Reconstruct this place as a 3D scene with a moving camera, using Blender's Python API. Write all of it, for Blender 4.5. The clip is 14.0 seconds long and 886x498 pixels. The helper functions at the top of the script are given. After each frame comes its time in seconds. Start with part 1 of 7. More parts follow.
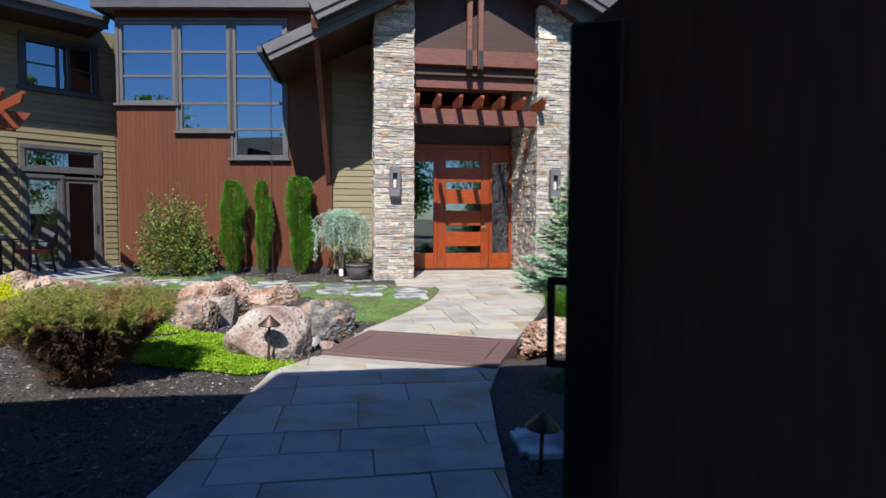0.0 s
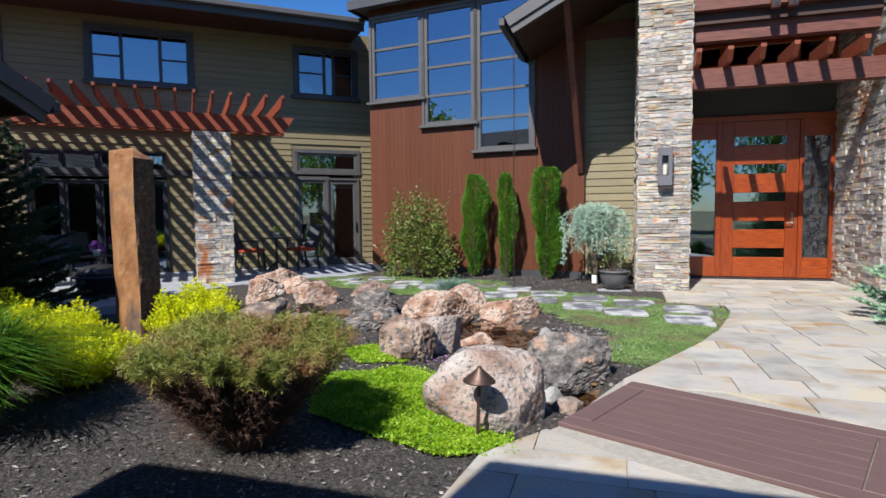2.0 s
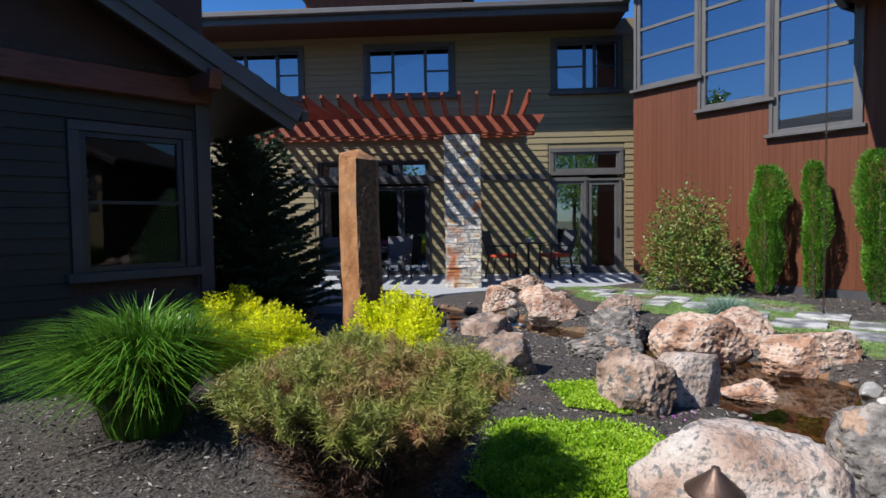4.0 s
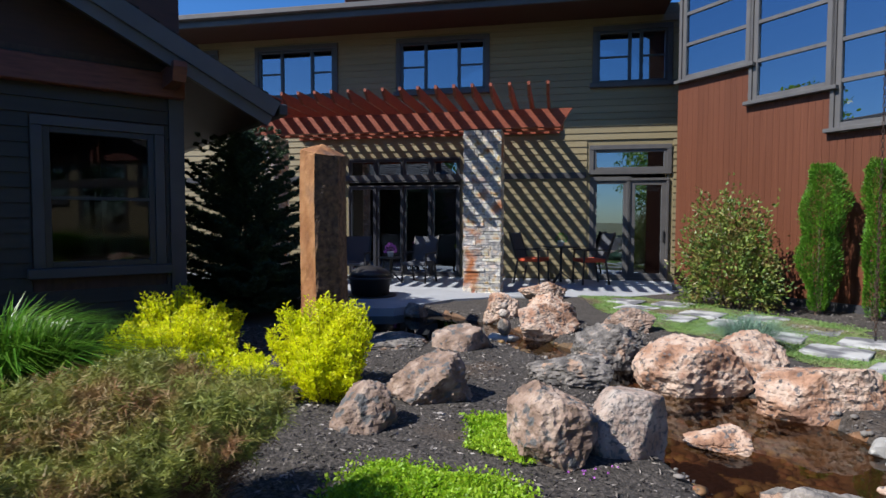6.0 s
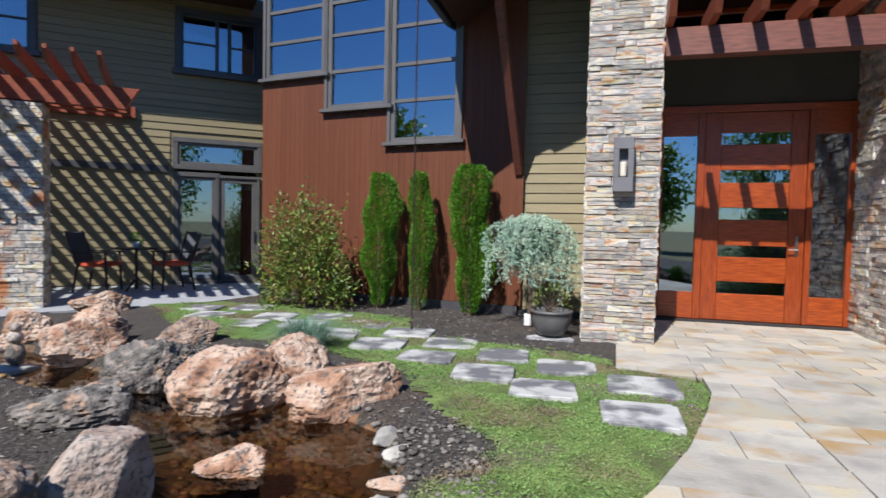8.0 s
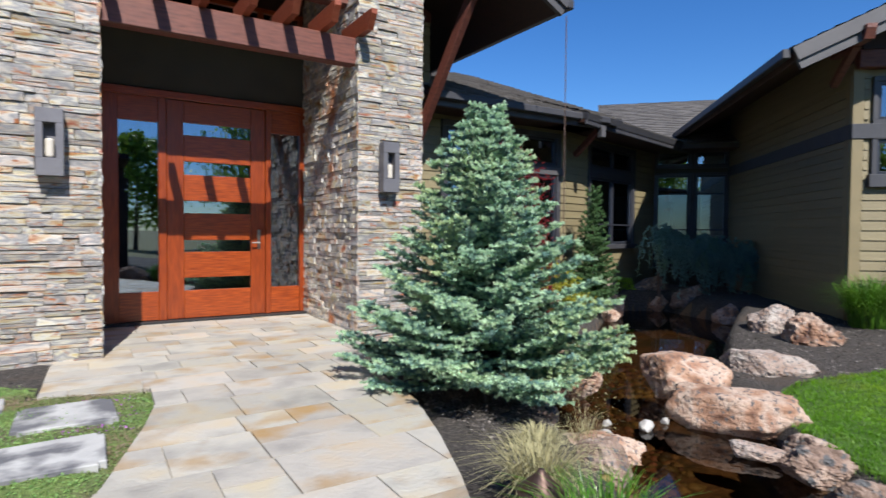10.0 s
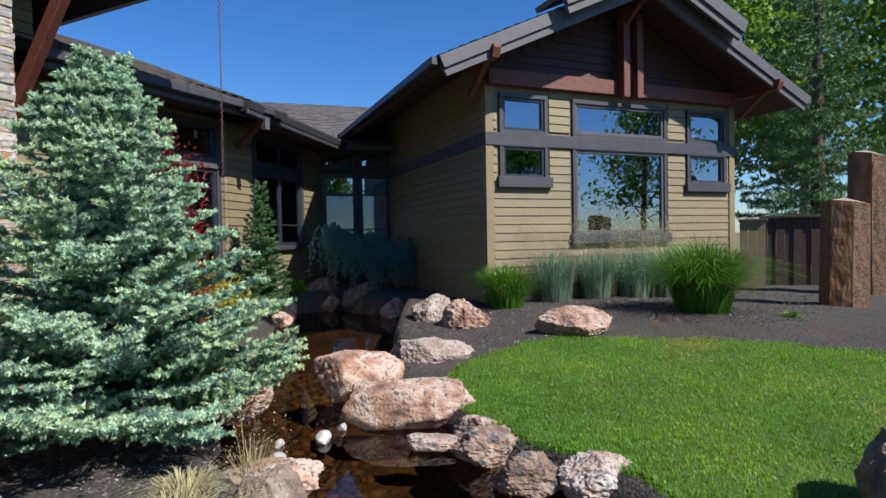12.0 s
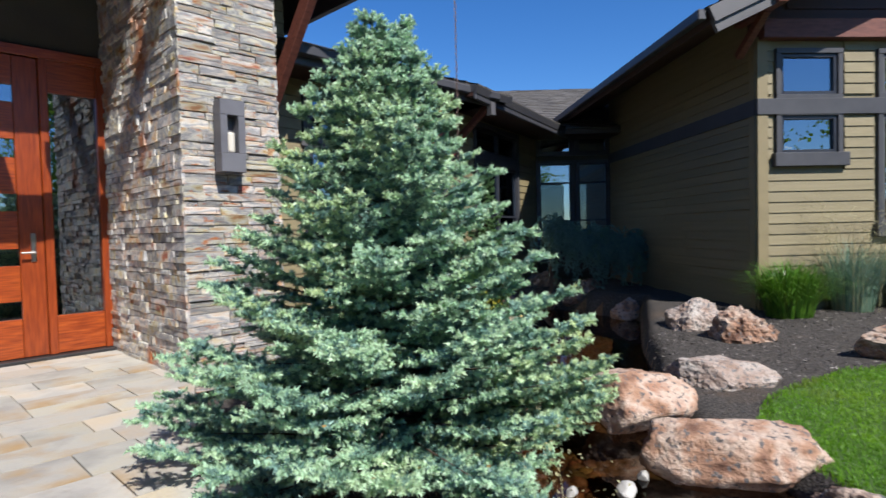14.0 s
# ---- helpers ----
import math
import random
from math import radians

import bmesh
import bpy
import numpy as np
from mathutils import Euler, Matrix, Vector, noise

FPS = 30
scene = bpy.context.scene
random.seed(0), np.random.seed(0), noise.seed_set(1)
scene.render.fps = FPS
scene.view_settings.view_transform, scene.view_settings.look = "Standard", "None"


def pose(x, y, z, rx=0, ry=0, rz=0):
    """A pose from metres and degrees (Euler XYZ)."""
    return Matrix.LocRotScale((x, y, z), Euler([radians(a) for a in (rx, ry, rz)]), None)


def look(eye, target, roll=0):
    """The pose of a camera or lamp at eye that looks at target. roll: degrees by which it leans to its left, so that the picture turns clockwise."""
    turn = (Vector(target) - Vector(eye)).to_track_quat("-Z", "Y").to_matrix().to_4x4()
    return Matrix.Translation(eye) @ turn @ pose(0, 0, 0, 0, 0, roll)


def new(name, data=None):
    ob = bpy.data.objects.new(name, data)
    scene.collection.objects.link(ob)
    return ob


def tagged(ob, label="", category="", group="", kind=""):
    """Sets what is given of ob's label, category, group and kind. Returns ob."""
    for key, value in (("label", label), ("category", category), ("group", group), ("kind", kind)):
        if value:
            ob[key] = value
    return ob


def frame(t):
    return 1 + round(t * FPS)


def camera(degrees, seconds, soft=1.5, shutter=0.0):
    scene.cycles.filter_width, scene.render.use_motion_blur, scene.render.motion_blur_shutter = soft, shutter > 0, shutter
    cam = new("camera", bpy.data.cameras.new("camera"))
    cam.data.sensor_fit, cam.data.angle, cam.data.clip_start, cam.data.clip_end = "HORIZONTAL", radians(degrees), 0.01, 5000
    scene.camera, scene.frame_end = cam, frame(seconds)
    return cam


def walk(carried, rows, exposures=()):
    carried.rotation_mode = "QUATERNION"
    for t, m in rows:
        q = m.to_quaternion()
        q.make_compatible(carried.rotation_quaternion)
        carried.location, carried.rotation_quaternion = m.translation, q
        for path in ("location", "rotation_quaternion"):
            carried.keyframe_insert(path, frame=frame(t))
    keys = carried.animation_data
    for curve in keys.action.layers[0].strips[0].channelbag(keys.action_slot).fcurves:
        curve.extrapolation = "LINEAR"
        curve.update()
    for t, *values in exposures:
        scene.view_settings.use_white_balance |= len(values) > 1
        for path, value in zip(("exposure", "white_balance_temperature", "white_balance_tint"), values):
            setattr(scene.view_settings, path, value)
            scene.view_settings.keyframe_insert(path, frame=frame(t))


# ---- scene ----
cam = camera(75.8, 14.0, shutter=0.2)
PATH = [
    (0, (-0.69, 0.724, 1.175), (-0.394, 2.699, 1.068), 0.3),
    (0.5, (-0.602, 1.633, 1.207), (-0.473, 3.625, 1.081), 0.1),
    (1, (-0.604, 1.938, 1.209), (-0.721, 3.931, 1.083), -0.3),
    (1.5, (-0.642, 2.203, 1.214), (-1.012, 4.164, 1.086), -0.4),
    (2, (-0.702, 2.454, 1.219), (-1.279, 4.365, 1.092), -0.6),
    (2.5, (-0.73, 2.703, 1.226), (-1.527, 4.534, 1.102), -0.7),
    (3, (-0.771, 2.958, 1.207), (-1.787, 4.676, 1.088), -0.7),
    (3.5, (-0.815, 3.277, 1.17), (-2.039, 4.855, 1.059), -0.3),
    (3.7, (-0.809, 3.394, 1.16), (-2.11, 4.909, 1.057), -0.6),
    (5.8, (-0.474, 4.59, 1.186), (-2.057, 5.808, 1.091), 0.1),
    (6, (-0.457, 4.678, 1.182), (-2.033, 5.904, 1.087), 0.1),
    (6.5, (-0.438, 4.881, 1.178), (-1.891, 6.252, 1.086), 0.5),
    (7, (-0.387, 5.056, 1.181), (-1.574, 6.664, 1.095), 0.9),
    (7.5, (-0.294, 5.204, 1.197), (-1.143, 7.013, 1.113), 1.1),
    (8, (-0.195, 5.368, 1.201), (-0.727, 7.294, 1.119), 1.2),
    (8.5, (-0.097, 5.526, 1.203), (-0.257, 7.518, 1.123), 1.2),
    (9, (0.035, 5.665, 1.201), (0.296, 7.647, 1.124), 1.1),
    (9.2, (0.095, 5.709, 1.204), (0.513, 7.664, 1.128), 1.0),
    (11.3, (0.564, 5.948, 1.042), (2.309, 6.925, 1.004), -0.3),
    (11.5, (0.633, 6.006, 1.044), (2.416, 6.91, 1.005), -0.5),
    (12, (0.788, 6.186, 1.039), (2.586, 7.06, 0.995), -1.0),
    (12.5, (0.891, 6.425, 1.059), (2.689, 7.299, 1.006), -1.2),
    (13, (0.965, 6.678, 1.071), (2.739, 7.6, 1.012), -1.3),
    (13.5, (1.047, 6.973, 1.086), (2.688, 8.115, 1.023), -1.5),
    (14, (1.093, 7.274, 1.097), (2.527, 8.667, 1.031), -1.4),
]
walk(cam, [(r[0], look(*r[1:])) for r in PATH])

# ---- light ----
SUN_WAY = Vector((0.235, 1.0, 0.0)).normalized()      # the way the light travels over the ground
SUN_EL = 46.0
world = bpy.data.worlds.new("sky")
scene.world = world
world.use_nodes = True
wn = world.node_tree
wn.nodes.clear()
sky = wn.nodes.new("ShaderNodeTexSky")
sky.sky_type, sky.sun_disc = "NISHITA", False
sky.sun_elevation = radians(SUN_EL)
sky.sun_rotation = math.atan2(-SUN_WAY.x, -SUN_WAY.y)
sky.air_density, sky.dust_density, sky.ozone_density = 1.0, 0.2, 2.0
wbg = wn.nodes.new("ShaderNodeBackground")
wbg.inputs["Strength"].default_value = 0.079
wout = wn.nodes.new("ShaderNodeOutputWorld")
whs = wn.nodes.new("ShaderNodeHueSaturation")
whs.inputs["Saturation"].default_value = 1.3
wn.links.new(sky.outputs[0], whs.inputs["Color"])
wmx = wn.nodes.new("ShaderNodeMix")
wmx.data_type, wmx.blend_type = "RGBA", "MULTIPLY"
wmx.inputs["Factor"].default_value = 1.0
wmx.inputs["B"].default_value = (0.74, 0.96, 1.28, 1)
wn.links.new(whs.outputs[0], wmx.inputs["A"])
wn.links.new(wmx.outputs["Result"], wbg.inputs[0])
wn.links.new(wbg.outputs[0], wout.inputs[0])
sun = new("sun", bpy.data.lights.new("sun", "SUN"))
sun.data.energy, sun.data.angle, sun.data.color = 5.0, radians(0.53), (1.0, 0.973, 0.935)
sun_from = -SUN_WAY * math.cos(radians(SUN_EL)) + Vector((0, 0, math.sin(radians(SUN_EL))))
sun.matrix_world = look(sun_from * 30, (0, 0, 0))
scene.view_settings.exposure = 0.54

# ---- materials ----


def material(name, colours, scale=6.0, rough=0.7, bump=0.0, bump_scale=40.0, metal=0.0, island=0.0, obrand=0.0, stretch=(1, 1, 1),
             detail=6.0, spots=None, spot_scale=3.0, spot_at=(0.55, 0.65), through_light=0.0, spec=0.5, coords="Object", hue=0.0):
    """A surface of two or more colours mixed by noise at one scale, stains at another and relief at a third."""
    m = bpy.data.materials.new(name)
    m.use_nodes = True
    n, l = m.node_tree.nodes, m.node_tree.links
    b = n["Principled BSDF"]
    tc = n.new("ShaderNodeTexCoord")
    mp = n.new("ShaderNodeMapping")
    mp.inputs["Scale"].default_value = stretch
    l.new(tc.outputs[coords], mp.inputs[0])
    if obrand:
        oi = n.new("ShaderNodeObjectInfo")
        mul = n.new("ShaderNodeVectorMath")
        mul.operation = "MULTIPLY_ADD"
        mul.inputs[1].default_value = (37.0, 53.0, 71.0)
        l.new(oi.outputs["Random"], mul.inputs[0])
        l.new(mp.outputs[0], mul.inputs[2])
        vec = mul.outputs[0]
    else:
        vec = mp.outputs[0]
    no = n.new("ShaderNodeTexNoise")
    no.inputs["Scale"].default_value, no.inputs["Detail"].default_value = scale, detail
    l.new(vec, no.inputs["Vector"])
    ramp = n.new("ShaderNodeValToRGB")
    els = ramp.color_ramp.elements
    while len(els) < len(colours):
        els.new(0.5)
    for i, c in enumerate(colours):
        els[i].position = 0.3 + 0.4 * i / max(1, len(colours) - 1)
        els[i].color = (*c, 1)
    l.new(no.outputs[0], ramp.inputs[0])
    col = ramp.outputs[0]
    if island or obrand:
        src = n.new("ShaderNodeNewGeometry").outputs["Random Per Island"] if island else oi.outputs["Random"]
        hsv = n.new("ShaderNodeHueSaturation")
        mr = n.new("ShaderNodeMapRange")
        amt = island or obrand
        mr.inputs["To Min"].default_value, mr.inputs["To Max"].default_value = 1 - amt, 1 + amt
        l.new(src, mr.inputs["Value"])
        l.new(mr.outputs[0], hsv.inputs["Value"])
        if hue:
            wn2 = n.new("ShaderNodeTexWhiteNoise")
            wn2.noise_dimensions = "1D"
            l.new(src, wn2.inputs["W"])
            mr2 = n.new("ShaderNodeMapRange")
            mr2.inputs["To Min"].default_value, mr2.inputs["To Max"].default_value = 0.5 - hue, 0.5 + hue
            l.new(wn2.outputs["Value"], mr2.inputs["Value"])
            l.new(mr2.outputs[0], hsv.inputs["Hue"])
        l.new(col, hsv.inputs["Color"])
        col = hsv.outputs[0]
    if spots:
        sn = n.new("ShaderNodeTexNoise")
        sn.inputs["Scale"].default_value, sn.inputs["Detail"].default_value = spot_scale, 8
        l.new(vec, sn.inputs["Vector"])
        sr = n.new("ShaderNodeMapRange")
        sr.inputs["From Min"].default_value, sr.inputs["From Max"].default_value = spot_at
        l.new(sn.outputs[0], sr.inputs["Value"])
        mx = n.new("ShaderNodeMix")
        mx.data_type = "RGBA"
        l.new(sr.outputs[0], mx.inputs["Factor"])
        l.new(col, mx.inputs["A"])
        mx.inputs["B"].default_value = (*spots, 1)
        col = mx.outputs["Result"]
    l.new(col, b.inputs["Base Color"])
    b.inputs["Roughness"].default_value = rough
    b.inputs["Metallic"].default_value = metal
    b.inputs["Specular IOR Level"].default_value = spec
    if bump:
        bn = n.new("ShaderNodeTexNoise")
        bn.inputs["Scale"].default_value, bn.inputs["Detail"].default_value = bump_scale, 5
        l.new(vec, bn.inputs["Vector"])
        bp = n.new("ShaderNodeBump")
        bp.inputs["Strength"].default_value, bp.inputs["Distance"].default_value = bump, 0.02
        l.new(bn.outputs[0], bp.inputs["Height"])
        l.new(bp.outputs[0], b.inputs["Normal"])
    if through_light:
        tr = n.new("ShaderNodeBsdfTranslucent")
        l.new(col, tr.inputs["Color"])
        ms = n.new("ShaderNodeMixShader")
        ms.inputs[0].default_value = through_light
        l.new(b.outputs[0], ms.inputs[1])
        l.new(tr.outputs[0], ms.inputs[2])
        l.new(ms.outputs[0], n["Material Output"].inputs["Surface"])
    return m


def glass_material(name, tint, ior=1.9):
    m = bpy.data.materials.new(name)
    m.use_nodes = True
    n, l = m.node_tree.nodes, m.node_tree.links
    n.remove(n["Principled BSDF"])
    gl = n.new("ShaderNodeBsdfGlossy")
    gl.inputs["Roughness"].default_value = 0.01
    tr = n.new("ShaderNodeBsdfTransparent")
    tr.inputs["Color"].default_value = (*tint, 1)
    fr = n.new("ShaderNodeFresnel")
    fr.inputs["IOR"].default_value = ior
    no = n.new("ShaderNodeTexNoise")
    no.inputs["Scale"].default_value = 1.2
    bp = n.new("ShaderNodeBump")
    bp.inputs["Strength"].default_value, bp.inputs["Distance"].default_value = 0.03, 0.02
    l.new(no.outputs[0], bp.inputs["Height"])
    l.new(bp.outputs[0], gl.inputs["Normal"])
    ms = n.new("ShaderNodeMixShader")
    l.new(fr.outputs[0], ms.inputs[0])
    l.new(tr.outputs[0], ms.inputs[1])
    l.new(gl.outputs[0], ms.inputs[2])
    l.new(ms.outputs[0], n["Material Output"].inputs["Surface"])
    return m


M_SIDING = material("olive_siding_paint", [(0.185, 0.15, 0.08), (0.225, 0.185, 0.10)], 3, 0.6, 0.15, 60, obrand=0.07, stretch=(0.4, 6, 6))
M_OLIVE_TRIM = material("tan_corner_paint", [(0.20, 0.16, 0.085), (0.24, 0.19, 0.10)], 3, 0.6, 0.1, 60)
M_TRIM = material("charcoal_trim_paint", [(0.040, 0.040, 0.046), (0.058, 0.057, 0.063)], 4, 0.5, 0.08, 80)
M_FASCIA = material("grey_fascia_paint", [(0.07, 0.067, 0.07), (0.095, 0.09, 0.092)], 3, 0.55, 0.08, 70)
M_SASH = material("dark_bronze_sash", [(0.022, 0.024, 0.032), (0.032, 0.034, 0.044)], 5, 0.35)
M_TOWER_FRAME = material("grey_bronze_frame", [(0.075, 0.072, 0.072), (0.10, 0.095, 0.092)], 4, 0.45)
M_CEDAR = material("stained_cedar_plank", [(0.075, 0.025, 0.013), (0.115, 0.040, 0.021), (0.15, 0.058, 0.031)], 5, 0.5, 0.12, 30, obrand=0.07, stretch=(9, 9, 0.5), spec=0.2)
M_TIMBER = material("dark_red_timber", [(0.085, 0.024, 0.016), (0.135, 0.040, 0.026), (0.17, 0.054, 0.034)], 6, 0.55, 0.2, 40, stretch=(1, 6, 6))
M_RAFTER = material("red_cedar_rafter", [(0.20, 0.040, 0.016), (0.28, 0.065, 0.028)], 6, 0.55, 0.2, 40, stretch=(2, 2, 6), obrand=0.12)
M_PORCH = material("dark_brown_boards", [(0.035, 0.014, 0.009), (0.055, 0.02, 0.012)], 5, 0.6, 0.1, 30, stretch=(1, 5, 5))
M_DOOR = material("orange_mahogany", [(0.16, 0.024, 0.005), (0.26, 0.045, 0.008), (0.37, 0.075, 0.013)], 5, 0.32, 0.05, 30, stretch=(1.2, 8, 14), detail=9)
M_DOOR_V = material("orange_mahogany_upright", [(0.145, 0.022, 0.005), (0.225, 0.038, 0.008), (0.30, 0.058, 0.011)], 5, 0.32, 0.05, 30, stretch=(12, 8, 1.0), detail=9)
M_STONE = material("ledge_stone", [(0.34, 0.13, 0.06), (0.50, 0.39, 0.25), (0.55, 0.515, 0.45), (0.26, 0.258, 0.265), (0.55, 0.48, 0.38), (0.48, 0.31, 0.13)], 0.9, 0.85, 0.7, 28, obrand=0.34, hue=0.03, spots=(0.40, 0.14, 0.05), spot_scale=2.2, spot_at=(0.58, 0.70), coords="Object")
M_STONE_I = material("ledge_stone_joined", [(0.34, 0.13, 0.06), (0.50, 0.39, 0.25), (0.55, 0.515, 0.45), (0.26, 0.258, 0.265), (0.55, 0.48, 0.38), (0.48, 0.31, 0.13)], 7, 0.85, 0.7, 28, island=0.34, hue=0.03, spots=(0.40, 0.14, 0.05), spot_scale=2.2, spot_at=(0.58, 0.70))
M_MORTAR = material("dark_joint", [(0.10, 0.085, 0.07), (0.15, 0.13, 0.11)], 20, 0.95, 0.3)
M_PAVER = material("buff_sandstone_paver", [(0.28, 0.265, 0.24), (0.40, 0.375, 0.33), (0.44, 0.37, 0.27)], 3.0, 0.72, 0.30, 35, obrand=0.14, hue=0.012, detail=10, spots=(0.34, 0.22, 0.10), spot_scale=2.4, spot_at=(0.53, 0.72))
M_JOINT = material("sand_joint", [(0.30, 0.275, 0.235), (0.38, 0.345, 0.29)], 30, 0.95, 0.3)
M_COMPOSITE = material("brown_composite_deck", [(0.12, 0.070, 0.064), (0.155, 0.092, 0.084)], 4, 0.6, 0.12, 60, stretch=(1, 14, 14))
M_STEP = material("weathered_concrete_slab", [(0.360, 0.356, 0.347), (0.468, 0.464, 0.450)], 6, 0.85, 0.2, 50, spots=(0.12, 0.12, 0.13), spot_scale=3.6, spot_at=(0.42, 0.56), obrand=0.06)
M_PATIO = material("grey_patio_concrete", [(0.27, 0.28, 0.30), (0.34, 0.35, 0.37)], 2, 0.8, 0.12, 50)
M_MULCH = material("dark_bark_mulch", [(0.016, 0.014, 0.012), (0.044, 0.037, 0.032), (0.105, 0.090, 0.080)], 48, 0.95, 1.0, 60, detail=10, spots=(0.085, 0.055, 0.035), spot_scale=1.1, spot_at=(0.60, 0.76))
M_CHIP = material("bark_chip", [(0.030, 0.024, 0.020), (0.12, 0.105, 0.095), (0.32, 0.29, 0.265)], 9, 0.9, island=0.8)
M_SOIL_GRASS = material("lawn_soil", [(0.035, 0.075, 0.012), (0.06, 0.12, 0.016)], 9, 0.95, 0.5, 60)
M_LAWN = material("lawn_blade", [(0.075, 0.21, 0.003), (0.135, 0.31, 0.006), (0.24, 0.40, 0.013)], 0.9, 0.5, island=0.20, hue=0.008, through_light=0.38, spots=(0.32, 0.32, 0.06), spot_scale=1.0, spot_at=(0.56, 0.72))
M_THYME = material("creeping_thyme_leaf", [(0.15, 0.27, 0.07), (0.24, 0.38, 0.115)], 2.5, 0.6, island=0.30, hue=0.02, through_light=0.3, spots=(0.25, 0.19, 0.12), spot_scale=1.5, spot_at=(0.50, 0.64))
M_SEDUM = material("bright_groundcover_leaf", [(0.22, 0.40, 0.012), (0.36, 0.53, 0.035)], 5, 0.5, island=0.28, hue=0.015, through_light=0.4)
M_WATER_BED = material("rusty_stream_pebbles", [(0.055, 0.028, 0.012), (0.13, 0.065, 0.028), (0.20, 0.10, 0.05)], 16, 0.7, 1.0, 22, spots=(0.035, 0.04, 0.016), spot_scale=1.2, spot_at=(0.5, 0.7))
M_ROCK = {
    "pink": material("pink_rhyolite", [(0.14, 0.068, 0.042), (0.34, 0.195, 0.125), (0.47, 0.36, 0.285), (0.31, 0.165, 0.105)], 5, 0.9, 1.0, 38, detail=12, spots=(0.12, 0.105, 0.10), spot_scale=26, spot_at=(0.57, 0.63), obrand=0.08),
    "pale": material("pale_lichen_rock", [(0.22, 0.135, 0.095), (0.37, 0.28, 0.23), (0.46, 0.42, 0.38)], 5, 0.9, 1.0, 38, detail=12, spots=(0.15, 0.142, 0.135), spot_scale=34, spot_at=(0.54, 0.62), obrand=0.08),
    "grey": material("grey_basalt_rock", [(0.05, 0.045, 0.042), (0.13, 0.118, 0.108), (0.30, 0.265, 0.235)], 13, 0.92, 1.0, 46, detail=12, spots=(0.36, 0.24, 0.17), spot_scale=9, spot_at=(0.60, 0.66), obrand=0.10),
    "brown": material("brown_volcanic_rock", [(0.11, 0.072, 0.052), (0.24, 0.165, 0.125), (0.40, 0.31, 0.25)], 8, 0.92, 1.0, 38, detail=12, spots=(0.10, 0.10, 0.10), spot_scale=14, spot_at=(0.55, 0.61), obrand=0.12),
    "white": material("pale_river_stone", [(0.26, 0.25, 0.23), (0.44, 0.42, 0.39)], 6, 0.7, 0.2, 40, obrand=0.12),
}
M_BASALT_SIDE = material("rusty_basalt_face", [(0.115, 0.050, 0.020), (0.25, 0.105, 0.036), (0.34, 0.165, 0.065), (0.22, 0.115, 0.06)], 5, 0.75, 0.8, 26, stretch=(1, 1, 0.45), detail=12, spots=(0.10, 0.066, 0.05), spot_scale=3.2, spot_at=(0.52, 0.66))
M_BASALT_FRONT = material("pitted_basalt_face", [(0.05, 0.028, 0.017), (0.13, 0.072, 0.04), (0.20, 0.115, 0.06)], 22, 0.85, 1.0, 44, detail=10)
M_SHINGLE = material("grey_brown_shingle", [(0.085, 0.078, 0.074), (0.13, 0.118, 0.108)], 7, 0.9, 0.4, 60, island=0.18)
M_IRON = material("black_iron", [(0.012, 0.012, 0.014), (0.022, 0.021, 0.022)], 8, 0.5, 0.1, 60)
M_COPPER = material("aged_copper", [(0.085, 0.055, 0.045), (0.14, 0.09, 0.07)], 5, 0.5, 0.1, 50, metal=0.7)
M_NICKEL = material("satin_nickel", [(0.40, 0.38, 0.35), (0.5, 0.48, 0.45)], 8, 0.3, metal=1.0)
M_LANTERN = material("pewter_lantern", [(0.13, 0.125, 0.135), (0.17, 0.165, 0.175)], 5, 0.5, 0.1, 70, metal=0.3)
M_FROST = material("frosted_lamp_glass", [(0.55, 0.50, 0.42), (0.65, 0.60, 0.52)], 4, 0.4)
M_POT = material("dark_grey_ceramic_pot", [(0.085, 0.082, 0.082), (0.12, 0.115, 0.115)], 5, 0.5, 0.1, 30)
M_BARK = material("brown_bark", [(0.06, 0.04, 0.028), (0.13, 0.09, 0.065)], 12, 0.95, 0.8, 30, stretch=(1, 1, 0.3))
M_BIRCH = material("pale_trunk_bark", [(0.30, 0.28, 0.25), (0.48, 0.46, 0.42)], 8, 0.9, 0.4, 30, stretch=(1, 1, 3))
M_SPRUCE = material("blue_spruce_needle", [(0.10, 0.205, 0.165), (0.23, 0.385, 0.33)], 2.5, 0.45, island=0.32, hue=0.012, through_light=0.25, spots=(0.20, 0.33, 0.14), spot_scale=2.0, spot_at=(0.52, 0.72))
M_SPRUCE_TIP = material("pale_new_spruce_growth", [(0.36, 0.56, 0.38), (0.56, 0.73, 0.47)], 4, 0.5, island=0.2, hue=0.02, through_light=0.3, spots=(0.55, 0.64, 0.30), spot_scale=1.3, spot_at=(0.52, 0.70))
M_BUD = material("tan_bud", [(0.32, 0.20, 0.06), (0.42, 0.28, 0.10)], 8, 0.6, island=0.2)
M_WEEP = material("pale_blue_weeping_needle", [(0.26, 0.40, 0.31), (0.55, 0.66, 0.52)], 4, 0.55, island=0.35, hue=0.01, through_light=0.15)
M_ARB = material("arborvitae_green", [(0.045, 0.145, 0.006), (0.115, 0.275, 0.016)], 4, 0.55, island=0.40, hue=0.012, through_light=0.25)
M_LAUREL = material("laurel_leaf", [(0.06, 0.12, 0.018), (0.145, 0.20, 0.035), (0.22, 0.14, 0.055)], 5, 0.45, island=0.42, hue=0.03, through_light=0.22)
M_SPIREA = material("golden_spirea_leaf", [(0.66, 0.72, 0.006), (0.82, 0.82, 0.015)], 5, 0.5, island=0.18, hue=0.01, through_light=0.5)
